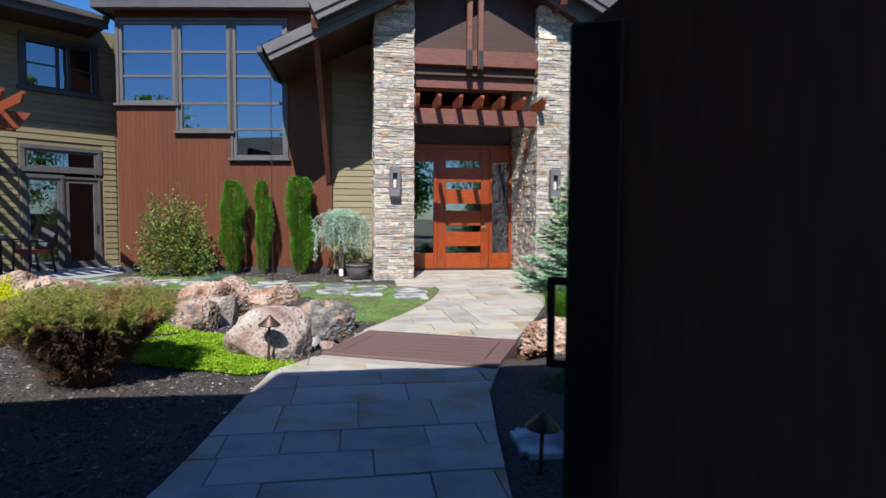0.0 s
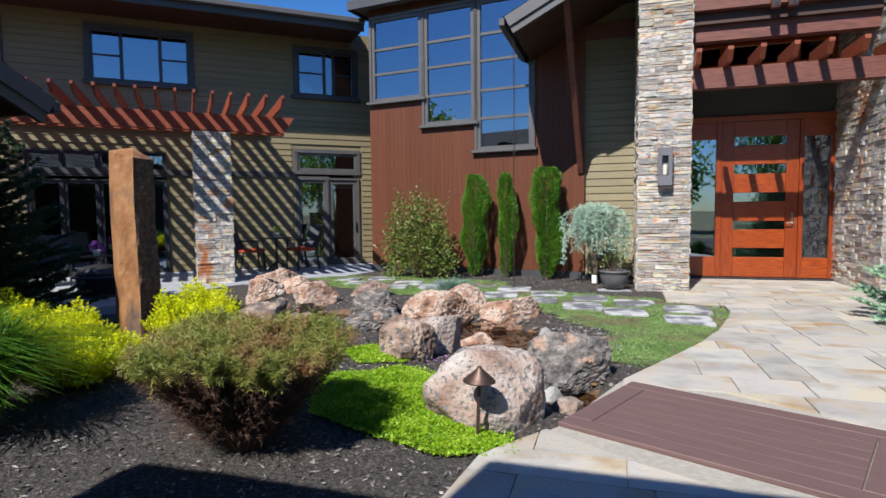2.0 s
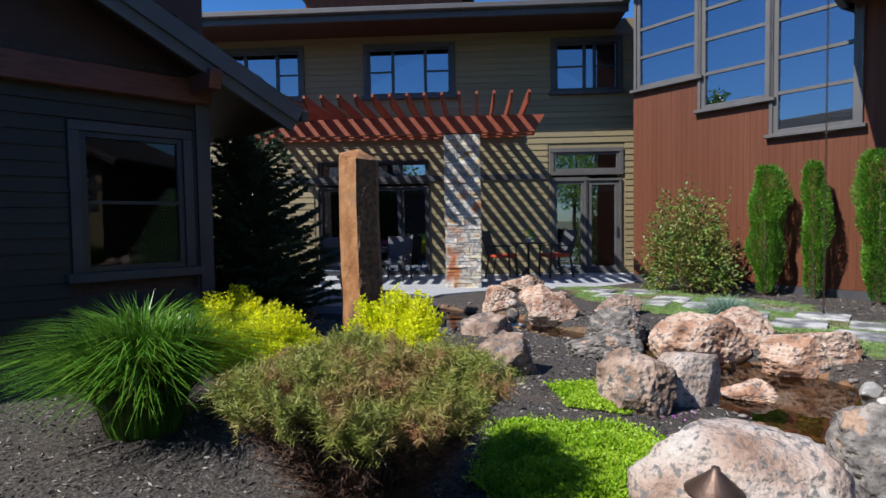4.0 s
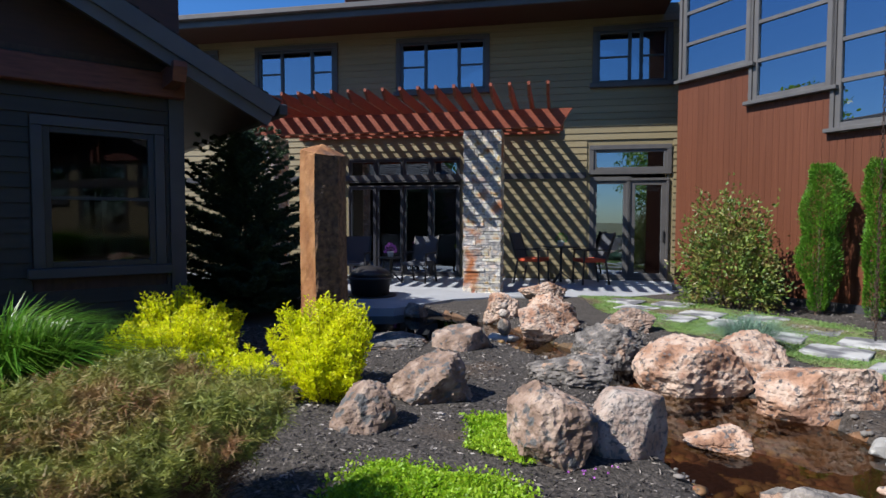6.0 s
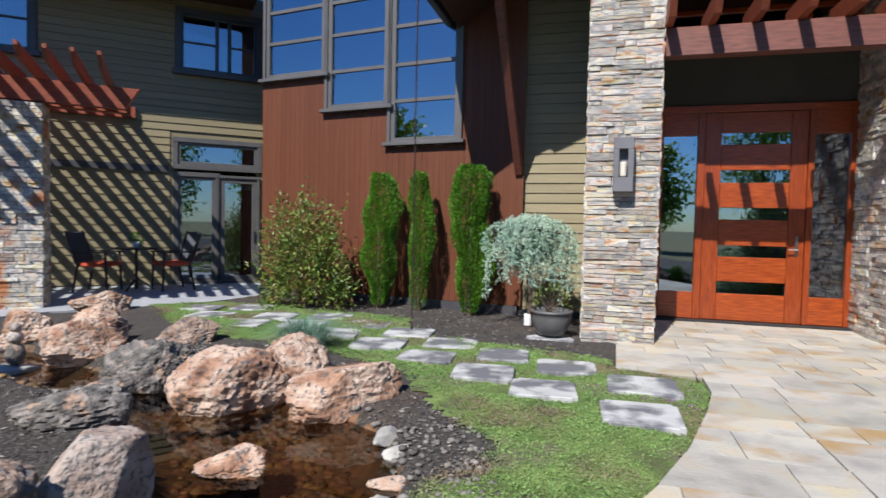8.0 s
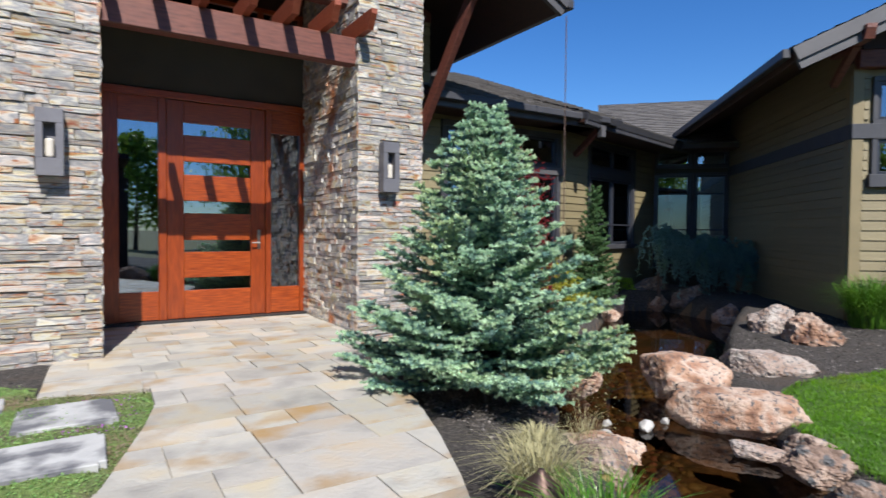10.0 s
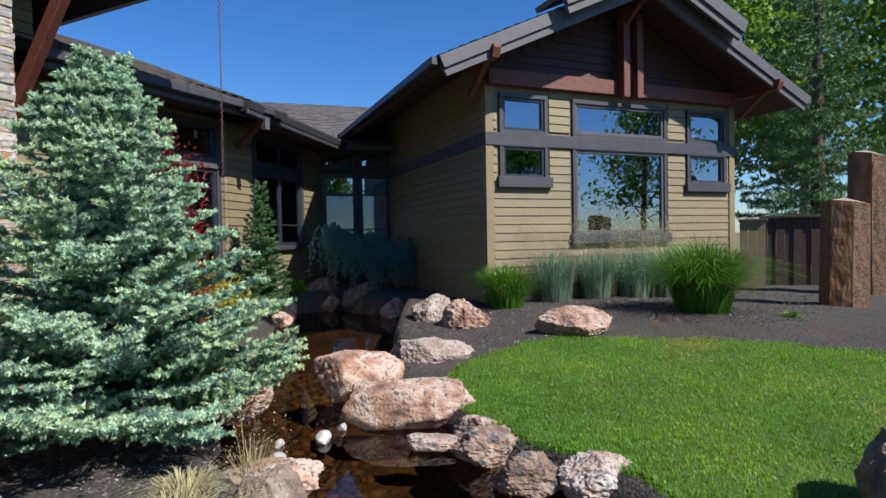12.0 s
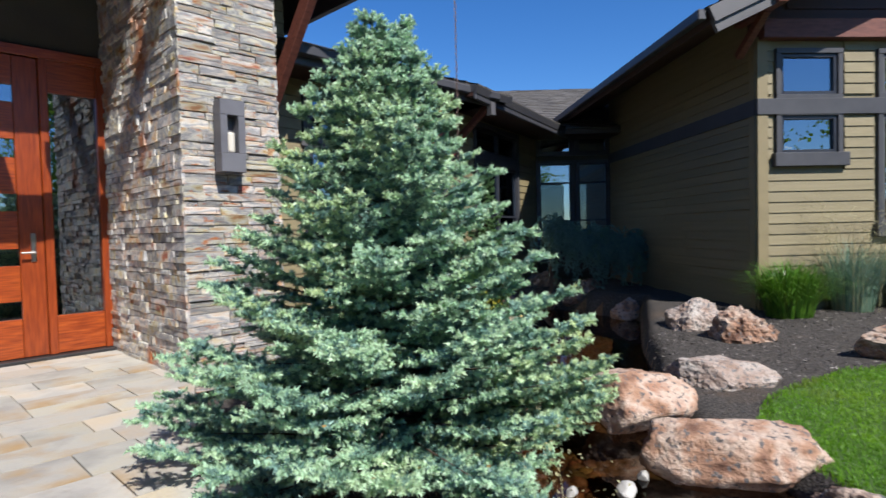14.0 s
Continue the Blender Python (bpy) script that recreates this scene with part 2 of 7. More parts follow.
M_MUGO = material("olive_mugo_needle", [(0.17, 0.205, 0.030), (0.31, 0.31, 0.075)], 3.5, 0.6, island=0.34, hue=0.02, through_light=0.18, spots=(0.27, 0.14, 0.06), spot_scale=3.5, spot_at=(0.48, 0.62))
M_MUGO_TWIG = material("brown_mugo_twig", [(0.045, 0.026, 0.018), (0.15, 0.078, 0.05)], 9, 0.9, island=0.5)
M_GRASS = material("green_fountain_grass", [(0.05, 0.145, 0.012), (0.135, 0.28, 0.03)], 5, 0.32, island=0.45, hue=0.015, through_light=0.3)
M_BLUE_GRASS = material("blue_fescue_blade", [(0.13, 0.24, 0.17), (0.22, 0.33, 0.24)], 5, 0.5, island=0.3, hue=0.01, through_light=0.3)
M_SEED = material("straw_seed_head", [(0.36, 0.33, 0.17), (0.47, 0.43, 0.24)], 5, 0.7, island=0.25, through_light=0.3)
M_MAPLE = material("red_maple_leaf", [(0.14, 0.009, 0.012), (0.24, 0.018, 0.02)], 5, 0.5, island=0.35, through_light=0.35)
M_YELLOWGREEN = material("yellow_green_shrub_leaf", [(0.24, 0.25, 0.02), (0.36, 0.33, 0.03)], 5, 0.5, island=0.3, hue=0.02, through_light=0.3)
M_DARK_CONIFER = material("dark_green_needle", [(0.022, 0.05, 0.022), (0.05, 0.095, 0.04)], 4, 0.6, island=0.35, through_light=0.12)
M_SMALL_SPRUCE = material("green_spruce_needle", [(0.05, 0.12, 0.035), (0.10, 0.19, 0.065)], 4, 0.6, island=0.3, hue=0.012, through_light=0.15)
M_FAR_LEAF = material("aspen_leaf", [(0.12, 0.22, 0.025), (0.24, 0.36, 0.05)], 1.0, 0.5, island=0.4, hue=0.015, through_light=0.4)
M_VIOLET = material("violet_flower", [(0.35, 0.08, 0.45), (0.45, 0.12, 0.52)], 9, 0.6)
M_FENCE = material("stained_fence_board", [(0.045, 0.025, 0.018), (0.075, 0.042, 0.03)], 5, 0.7, 0.2, 40, stretch=(6, 6, 1), obrand=0.15)
M_GATE = material("dark_gate_wood", [(0.135, 0.063, 0.040), (0.198, 0.094, 0.058)], 5, 0.6, 0.2, 40, stretch=(8, 8, 1))
M_WEAVE = material("dark_sling_fabric", [(0.05, 0.055, 0.065), (0.075, 0.08, 0.095)], 90, 0.9, 0.2, 200)
M_ORANGE = material("burnt_orange_cushion", [(0.42, 0.055, 0.02), (0.52, 0.08, 0.03)], 12, 0.85, 0.2, 90)
M_ROOM = material("room_plaster", [(0.20, 0.18, 0.155), (0.25, 0.23, 0.20)], 2, 0.9)
M_BLIND = material("white_roller_blind", [(0.66, 0.67, 0.66), (0.74, 0.75, 0.74)], 20, 0.8)
M_DARK_OLIVE = material("dark_olive_wall", [(0.050, 0.043, 0.028), (0.065, 0.055, 0.035)], 3, 0.8, 0.2, 50)
M_FIELD = material("dry_field_grass", [(0.10, 0.10, 0.035), (0.17, 0.155, 0.06)], 0.3, 0.95, 0.4, 10)
M_PANE = glass_material("coated_window_glass", (0.40, 0.45, 0.46), 3.5)
M_PLAIN_PANE = glass_material("plain_window_glass", (0.5, 0.52, 0.52), 1.5)
M_PANE.node_tree.nodes["Glossy BSDF"].inputs["Color"].default_value = (0.76, 0.87, 1.0, 1)
M_WATER = glass_material("pond_water", (0.24, 0.185, 0.12), 1.45)
M_POND = glass_material("deep_pond_water", (0.20, 0.155, 0.085), 1.45)
for m_ in (M_POND,):
    m_.node_tree.nodes["Noise Texture"].inputs["Scale"].default_value = 4.0
    m_.node_tree.nodes["Bump"].inputs["Strength"].default_value = 0.10
M_WATER.node_tree.nodes["Noise Texture"].inputs["Scale"].default_value = 5.0
M_WATER.node_tree.nodes["Bump"].inputs["Strength"].default_value = 0.12

# ---- mesh helpers ----
rng = np.random.default_rng(5)


def root(name, m, label, category, group="", kind=""):
    ob = new(name)
    ob.matrix_world = m
    ob.empty_display_size = 0.1
    return tagged(ob, label, category, group, kind)


def link(name, mesh, mat, parent=None, label="", m=None):
    if mat and not mesh.materials:
        mesh.materials.append(mat)
    ob = new(name, mesh)
    if parent:
        ob.parent = parent
    if m is not None:
        ob.matrix_basis = m
    if label:
        ob["label"] = label
    return ob


def part(name, bm, mat, parent=None, label="", m=None, smooth=False):
    mesh = bpy.data.meshes.new(name)
    bm.to_mesh(mesh)
    bm.free()
    if smooth:
        mesh.polygons.foreach_set("use_smooth", [True] * len(mesh.polygons))
    return link(name, mesh, mat, parent, label, m)


def box(x0, x1, y0, y1, z0, z1, bevel=0.0, bm=None):
    bm = bm or bmesh.new()
    got = bmesh.ops.create_cube(bm, size=1.0)
    m = Matrix.Translation(((x0 + x1) / 2, (y0 + y1) / 2, (z0 + z1) / 2)) @ Matrix.Diagonal((x1 - x0, y1 - y0, z1 - z0, 1))
    bmesh.ops.transform(bm, matrix=m, verts=got["verts"])
    if bevel:
        es = list({e for v in got["verts"] for e in v.link_edges})
        bmesh.ops.bevel(bm, geom=es, offset=bevel, segments=1, affect="EDGES")
    return bm


def beam(p, q, w, h, bevel=0.008, bm=None):
    """A bar of section w by h from p to q."""
    p, q = Vector(p), Vector(q)
    d = q - p
    bm = bm or bmesh.new()
    got = bmesh.ops.create_cube(bm, size=1.0)
    x = d.normalized()
    s = Vector((0, 0, 1)).cross(x)
    s = s.normalized() if s.length > 1e-4 else Vector((0, 1, 0))
    u = x.cross(s)
    rot = Matrix((x, s, u)).transposed().to_4x4()
    m = Matrix.Translation((p + q) / 2) @ rot @ Matrix.Diagonal((d.length, w, h, 1))
    bmesh.ops.transform(bm, matrix=m, verts=got["verts"])
    if bevel:
        es = list({e for v in got["verts"] for e in v.link_edges})
        bmesh.ops.bevel(bm, geom=es, offset=bevel, segments=1, affect="EDGES")
    return bm


def rod(p, q, r0, r1=None, seg=8, bm=None):
    p, q = Vector(p), Vector(q)
    bm = bm or bmesh.new()
    d = q - p
    m = Matrix.Translation((p + q) / 2) @ d.to_track_quat("Z", "Y").to_matrix().to_4x4()
    bmesh.ops.create_cone(bm, cap_ends=True, segments=seg, radius1=r0, radius2=r0 if r1 is None else r1, depth=d.length, matrix=m)
    return bm


def lathe(profile, seg=24, bm=None):
    """A turned body from (radius, height) pairs."""
    bm = bm or bmesh.new()
    rings = []
    for r, z in profile:
        rings.append([bm.verts.new((r * math.cos(2 * math.pi * i / seg), r * math.sin(2 * math.pi * i / seg), z)) for i in range(seg)])
    for a, b in zip(rings, rings[1:]):
        for i in range(seg):
            bm.faces.new((a[i], a[(i + 1) % seg], b[(i + 1) % seg], b[i]))
    if profile[0][0] > 1e-4:
        bm.faces.new(list(reversed(rings[0])))
    if profile[-1][0] > 1e-4:
        bm.faces.new(rings[-1])
    return bm


def prism(points, z0, z1, bm=None):
    """A flat plate with the given outline."""
    bm = bm or bmesh.new()
    lo = [bm.verts.new((x, y, z0)) for x, y in points]
    hi = [bm.verts.new((x, y, z1)) for x, y in points]
    n = len(points)
    bm.faces.new(hi)
    bm.faces.new(list(reversed(lo)))
    for i in range(n):
        bm.faces.new((lo[i], lo[(i + 1) % n], hi[(i + 1) % n], hi[i]))
    bmesh.ops.recalc_face_normals(bm, faces=bm.faces)
    return bm


def arrays(name, verts, faces):
    """A mesh from arrays of corners and of equal-sized faces."""
    verts, faces = np.asarray(verts, np.float32), np.asarray(faces, np.int32)
    mesh = bpy.data.meshes.new(name)
    k = faces.shape[1]
    mesh.vertices.add(len(verts))
    mesh.vertices.foreach_set("co", verts.ravel())
    mesh.loops.add(faces.size)
    mesh.loops.foreach_set("vertex_index", faces.ravel())
    mesh.polygons.add(len(faces))
    mesh.polygons.foreach_set("loop_start", np.arange(0, faces.size, k, dtype=np.int32))
    mesh.polygons.foreach_set("use_smooth", np.zeros(len(faces), bool))
    mesh.update(calc_edges=True)
    return mesh


def unit(v):
    return v / np.maximum(np.linalg.norm(v, axis=-1, keepdims=True), 1e-9)


def leaves(name, pos, way, length, width, mat, parent, label="", bend=0.0):
    """Small leaves: each a diamond from its base along its way."""
    n = len(pos)
    way = unit(way)
    side = unit(np.cross(way, rng.normal(size=(n, 3))))
    up = np.cross(side, way)
    length = np.broadcast_to(np.asarray(length, float), (n,))[:, None]
    width = np.broadcast_to(np.asarray(width, float), (n,))[:, None]
    v = np.stack([pos, pos + way * length * 0.5 + side * width * 0.5 + up * bend * length, pos + way * length,
                  pos + way * length * 0.5 - side * width * 0.5 + up * bend * length], 1).reshape(-1, 3)
    f = np.arange(4 * n).reshape(-1, 4)
    return link(name, arrays(name, v, f), mat, parent, label)


def needles(pos, way, length, per, nl, nw, spread=0.9):
    """Twigs set all round with needles; returns corners and triangles."""
    n = len(pos)
    way = unit(way)
    k = np.linspace(0.0, 1.0, per)[None, :, None] + rng.uniform(-0.04, 0.04, (n, per, 1))
    base = pos[:, None] + way[:, None] * k * np.asarray(length).reshape(-1, 1, 1)
    r = rng.normal(size=(n, per, 3))
    side = unit(r - (r * way[:, None]).sum(-1, keepdims=True) * way[:, None])
    d = unit(side * spread + way[:, None] * (1 - spread * 0.5))
    across = unit(np.cross(d, rng.normal(size=(n, per, 3)))) * nw
    tip = base + d * nl * rng.uniform(0.7, 1.15, (n, per, 1))
    v = np.stack([base + across, base - across, tip], 2).reshape(-1, 3)
    return v, np.arange(len(v)).reshape(-1, 3)


def blades(name, base, lean, height, width, droop, mat, parent, label="", m=None):
    """Grass blades in three bent sections."""
    n = len(base)
    lean = unit(lean)
    height = np.broadcast_to(np.asarray(height, float), (n,))[:, None]
    side = unit(np.cross(lean, np.array([[0, 0, 1.0]]))) * width * 0.5
    up = np.array([[0, 0, 1.0]])
    droop = np.broadcast_to(np.asarray(droop, float), (n,))[:, None]
    p = [base]
    for s, o in ((0.45, 0.14), (0.82, 0.48), (0.98, 1.0)):
        p.append(base + up * height * (s - droop * o * 0.45 * s) + lean * height * droop * o)
    v = np.stack([p[0] - side, p[0] + side, p[1] - side, p[1] + side, p[2] - side * 0.7, p[2] + side * 0.7, p[3] - side * 0.1, p[3] + side * 0.1], 1).reshape(-1, 3)
    i = np.arange(n)[:, None] * 8
    f = np.concatenate([i + np.array([[0, 1, 3, 2]]), i + np.array([[2, 3, 5, 4]]), i + np.array([[4, 5, 7, 6]])], 0)
    return link(name, arrays(name, v, f), mat, parent, label, m)


def inside(px, py, poly):
    """Which of the points lie in the outline."""
    res = np.zeros(px.shape, bool)
    n = len(poly)
    for i in range(n):
        (x0, y0), (x1, y1) = poly[i], poly[(i + 1) % n]
        c = ((y0 > py) != (y1 > py)) & (px < (x1 - x0) * (py - y0) / ((y1 - y0) or 1e-9) + x0)
        res ^= c
    return res


def edge_distance(px, py, poly):
    best = np.full(px.shape, 1e9)
    n = len(poly)
    for i in range(n):
        (x0, y0), (x1, y1) = poly[i], poly[(i + 1) % n]
        dx, dy = x1 - x0, y1 - y0
        t = np.clip(((px - x0) * dx + (py - y0) * dy) / (dx * dx + dy * dy + 1e-12), 0, 1)
        best = np.minimum(best, np.hypot(px - x0 - t * dx, py - y0 - t * dy))
    return best


def clip_outline(poly, x0, x1, y0, y1):
    """The outline cut to a rectangle."""
    def cut(pts, ax, lim, keep_less):
        out = []
        for i in range(len(pts)):
            a, b = pts[i], pts[(i + 1) % len(pts)]
            ia = (a[ax] <= lim) if keep_less else (a[ax] >= lim)
            ib = (b[ax] <= lim) if keep_less else (b[ax] >= lim)
            if ia:
                out.append(a)
            if ia != ib:
                t = (lim - a[ax]) / (b[ax] - a[ax])
                out.append((a[0] + (b[0] - a[0]) * t, a[1] + (b[1] - a[1]) * t))
        return out
    for ax, lim, less in ((0, x1, True), (0, x0, False), (1, y1, True), (1, y0, False)):
        poly = cut(poly, ax, lim, less)
        if len(poly) < 3:
            return []
    clean = []
    for p in poly:
        if not clean or math.hypot(p[0] - clean[-1][0], p[1] - clean[-1][1]) > 0.004:
            clean.append(p)
    if len(clean) > 2 and math.hypot(clean[0][0] - clean[-1][0], clean[0][1] - clean[-1][1]) <= 0.004:
        clean.pop()
    area = sum(clean[i][0] * clean[(i + 1) % len(clean)][1] - clean[(i + 1) % len(clean)][0] * clean[i][1] for i in range(len(clean))) / 2
    return clean if len(clean) > 2 and abs(area) > 0.004 else []
# ---- the house ----
F_E = Matrix.Identity(4)                     # entry: x along the front, y into the house
F_W = pose(-0.919, -0.628, 0, 0, 0, 41)                # wing with the pergola
F_G = pose(0.504, -0.458, 0, 0, 0, -42)               # wing with the gable
F_T = pose(-5.785, 13.94, 0, 0, 0, -9)        # stair tower


def spans(u0, u1, z0, z1, openings):
    """The free stretches of a strip between openings."""
    cuts = sorted((a, b) for a, b, c, d in openings if c < z1 - 0.01 and d > z0 + 0.01)
    out, at = [], u0
    for a, b in cuts:
        if a > at + 0.01:
            out.append((at, min(a, u1)))
        at = max(at, b)
    if at < u1 - 0.01:
        out.append((at, u1))
    return out


def wall_mesh(name, F, u0, u1, z0, z1, y, openings, mat, label, thick=0.2):
    bm = bmesh.new()
    zs = sorted({z0, z1, *[v for o in openings for v in o[2:] if z0 < v < z1]})
    for a, b in zip(zs, zs[1:]):
        for s, e in spans(u0, u1, a, b, openings):
            box(s, e, y, y + thick, a, b, bm=bm)
    ob = part(name, bm, mat, None, m=F)
    return tagged(ob, label, "wall", kind="structure")


def board_mesh(h, mat, name="board"):
    bm = bmesh.new()
    v = [bm.verts.new(p) for p in ((0, -0.026, 0), (1, -0.026, 0), (1, -0.010, h), (0, -0.010, h), (0, 0, 0), (1, 0, 0), (1, 0, h), (0, 0, h))]
    for f in ((0, 1, 2, 3), (5, 4, 7, 6), (4, 5, 1, 0), (3, 2, 6, 7), (4, 0, 3, 7), (1, 5, 6, 2)):
        bm.faces.new([v[i] for i in f])
    mesh = bpy.data.meshes.new(name)
    bm.to_mesh(mesh)
    bm.free()
    mesh.materials.append(mat)
    return mesh


LAP = 0.135
BOARD = board_mesh(LAP - 0.004, M_SIDING)
# Olive siding darkened to near black; the outbuilding's shade is in the colour.
M_SHADED_SIDING = material("shaded_brown_olive_siding", [(0.024, 0.019, 0.013), (0.036, 0.029, 0.019)], 3, 0.6, 0.15, 60, obrand=0.07, stretch=(0.4, 6, 6))
BOARD_SHADED = board_mesh(LAP - 0.004, M_SHADED_SIDING)


def lap_boards(wall, u0, u1, z0, z1, y, openings, limit=None, mesh=None):
    """Overlapping boards on a wall, each its own piece; limit(z) gives the stretch under a slope."""
    z = z0
    while z < z1 - 0.02:
        a, b = (u0, u1) if limit is None else limit(z + LAP)
        for s, e in spans(max(a, u0), min(b, u1), z, z + LAP, openings):
            at = s
            while at < e - 0.02:
                to = e if e - at < 4.2 else min(e, at + random.uniform(2.4, 3.6))
                link("board", mesh or BOARD, None, wall, m=Matrix.Translation((at, y - 0.001, z)) @ Matrix.Diagonal((to - at - 0.003, 1, 1, 1)))
                at = to
        z += LAP


WINDOWS = [0]


def window(F, u0, u1, z0, z1, y, ups=(), bars=(), mat=None, rail=0.055, casing=0.09, sill=True, label="", deep=0.10, blind=0.0, category="window", casing_mat=None, name=None, glass=None, bar=0.03, sill_h=None):
    """Casing, sash, panes and glazing bars. ups: middles of the posts; bars: (u0, u1, z) of thin bars."""
    mat = mat or M_SASH
    WINDOWS[0] += 1
    w = root(name or "window_%d" % WINDOWS[0], F, label or "dark bronze framed window reflecting blue sky", category, kind="structure")
    cm = casing_mat or M_TRIM
    c = casing
    if c:
        part("casing", box(u0 - c, u0, y - 0.045, y + 0.02, z0, z1, 0.004), cm, w)
        part("casing", box(u1, u1 + c, y - 0.045, y + 0.02, z0, z1, 0.004), cm, w)
        part("casing", box(u0 - c, u1 + c, y - 0.05, y + 0.02, z1, z1 + c, 0.004), cm, w)
        if sill:
            part("window_sill", box(u0 - c - 0.05, u1 + c + 0.05, y - 0.10, y + 0.02, z0 - (sill_h or c), z0, 0.006), cm, w)
        else:
            part("casing", box(u0 - c, u1 + c, y - 0.05, y + 0.02, z0 - c, z0, 0.004), cm, w)
    fy0, fy1 = y - 0.02, y + deep - 0.03
    part("window_frame", box(u0, u0 + rail, fy0, fy1, z0, z1, 0.004), mat, w)
    part("window_frame", box(u1 - rail, u1, fy0, fy1, z0, z1, 0.004), mat, w)
    part("window_frame", box(u0 + rail, u1 - rail, fy0, fy1, z1 - rail, z1, 0.004), mat, w)
    part("window_frame", box(u0 + rail, u1 - rail, fy0, fy1, z0, z0 + rail, 0.004), mat, w)
    edges = [u0 + rail]
    for p in ups:
        part("post", box(p - rail * 0.6, p + rail * 0.6, fy0, fy1, z0 + rail, z1 - rail, 0.004), mat, w)
        edges += [p - rail * 0.6, p + rail * 0.6]
    edges.append(u1 - rail)
    for a, b in zip(edges[::2], edges[1::2]):
        tilt = random.uniform(-0.25, 0.25)
        pane = part("pane", box(-(b - a) / 2 - 0.004, (b - a) / 2 + 0.004, -0.003, 0.003, z0 + rail - 0.004, z1 - rail + 0.004), glass or M_PANE, w, m=pose((a + b) / 2, y + 0.02, 0, 0, 0, tilt))
        pane.visible_shadow = False
        if blind:
            part("blind", box(a + 0.01, b - 0.01, y + 0.09, y + 0.10, z1 - rail - blind, z1 - rail), M_BLIND, w, "rolled white blind")
    for a, b, z in bars:
        part("glazing_bar", box(a, b, y - 0.012, y + 0.03, z - bar / 2, z + bar / 2), mat, w)
    return w


def room(F, u0, u1, y0, y1, z0, z1, mat=None, back=True):
    """The plain room behind a window, open at its front."""
    bm = bmesh.new()
    t = 0.05
    if back:
        box(u0 - t, u1 + t, y1, y1 + t, z0, z1, bm=bm)
    else:
        box(u0 - t, u1 + t, y1, y1 + t, z0, 0.7, bm=bm)
        box(u0 - t, u1 + t, y1, y1 + t, 2.2, z1, bm=bm)
    box(u0 - t, u0, y0, y1, z0, z1, bm=bm)
    box(u1, u1 + t, y0, y1, z0, z1, bm=bm)
    box(u0 - t, u1 + t, y0, y1 + t, z0 - t, z0, bm=bm)
    box(u0 - t, u1 + t, y0, y1 + t, z1, z1 + t, bm=bm)
    return tagged(part("inner_wall", bm, mat or M_ROOM, None, m=F), "plain dim plaster room behind the windows", "room", kind="structure")


# ---- stone piers ----


def stone_mesh():
    bm = box(0, 1, 0, 1, 0, 1)
    es = [e for e in bm.edges if all(v.co.y < 0.5 for v in e.verts)]
    bmesh.ops.bevel(bm, geom=es, offset=0.09, segments=1, affect="EDGES")
    for v in bm.verts:
        v.co += Vector((random.uniform(-0.03, 0.03), random.uniform(-0.12, 0.08) * (v.co.y < 0.5), random.uniform(-0.05, 0.05)))
    mesh = bpy.data.meshes.new("stone")
    bm.to_mesh(mesh)
    bm.free()
    mesh.materials.append(M_STONE)
    return mesh


STONES = [stone_mesh() for _ in range(6)]


def courses(length, height, seed):
    """Ledge stones laid in uneven courses: places and sizes."""
    r = random.Random(seed)
    out, z = [], 0.0
    while z < height - 0.02:
        h = min(r.choice((0.045, 0.055, 0.065, 0.08, 0.095)), height - z)
        u = 0.0
        while u < length - 0.01:
            w = min(r.uniform(0.10, 0.36), length - u)
            if length - u - w < 0.08:
                w = length - u
            if h > 0.075 and r.random() < 0.35:
                k = r.uniform(0.4, 0.6)
                out.append((u, z, w, h * k, r.uniform(0.014, 0.032)))
                out.append((u, z + h * k, w, h * (1 - k), r.uniform(0.014, 0.032)))
            else:
                out.append((u, z, w, h, r.uniform(0.012, 0.036)))
            u += w
        z += h
    return out


def stone_face(pier, F, length, z0, z1, seed, single):
    """One face of a pier: F has x along the face and -y outward."""
    rows = courses(length, z1 - z0, seed)
    joined_v, joined_f = [], []
    box_f = np.array([[0, 1, 2, 3], [0, 4, 5, 1], [1, 5, 6, 2], [2, 6, 7, 3], [3, 7, 4, 0]])
    r = random.Random(seed)
    for i, (u, z, w, h, d) in enumerate(rows):
        if single and i < 300:
            link("stone", STONES[i % len(STONES)], None, pier, m=F @ Matrix.Translation((u + 0.002, -d, z0 + z + 0.002)) @ Matrix.Diagonal((w - 0.005, d + 0.01, h - 0.005, 1)))
        else:
            b = 0.003
            j = [r.uniform(-0.004, 0.004) for _ in range(8)]
            pts = [(u + b + j[0], -d + j[1], z0 + z + b), (u + w - b + j[2], -d + j[3], z0 + z + b), (u + w - b + j[4], -d + j[5], z0 + z + h - b), (u + b + j[6], -d + j[7], z0 + z + h - b),
                   (u + 0.003, 0.0, z0 + z + 0.002), (u + w - 0.003, 0.0, z0 + z + 0.002), (u + w - 0.003, 0.0, z0 + z + h - 0.002), (u + 0.003, 0.0, z0 + z + h - 0.002)]
            base = len(joined_v)
            joined_v += [tuple(F @ Vector(p)) for p in pts]
            joined_f += (box_f + base).tolist()
    if joined_v:
        tagged(link("ledge_stone_rest", arrays("ledge_stone_rest", joined_v, joined_f), M_STONE_I, pier), kind="stuff")


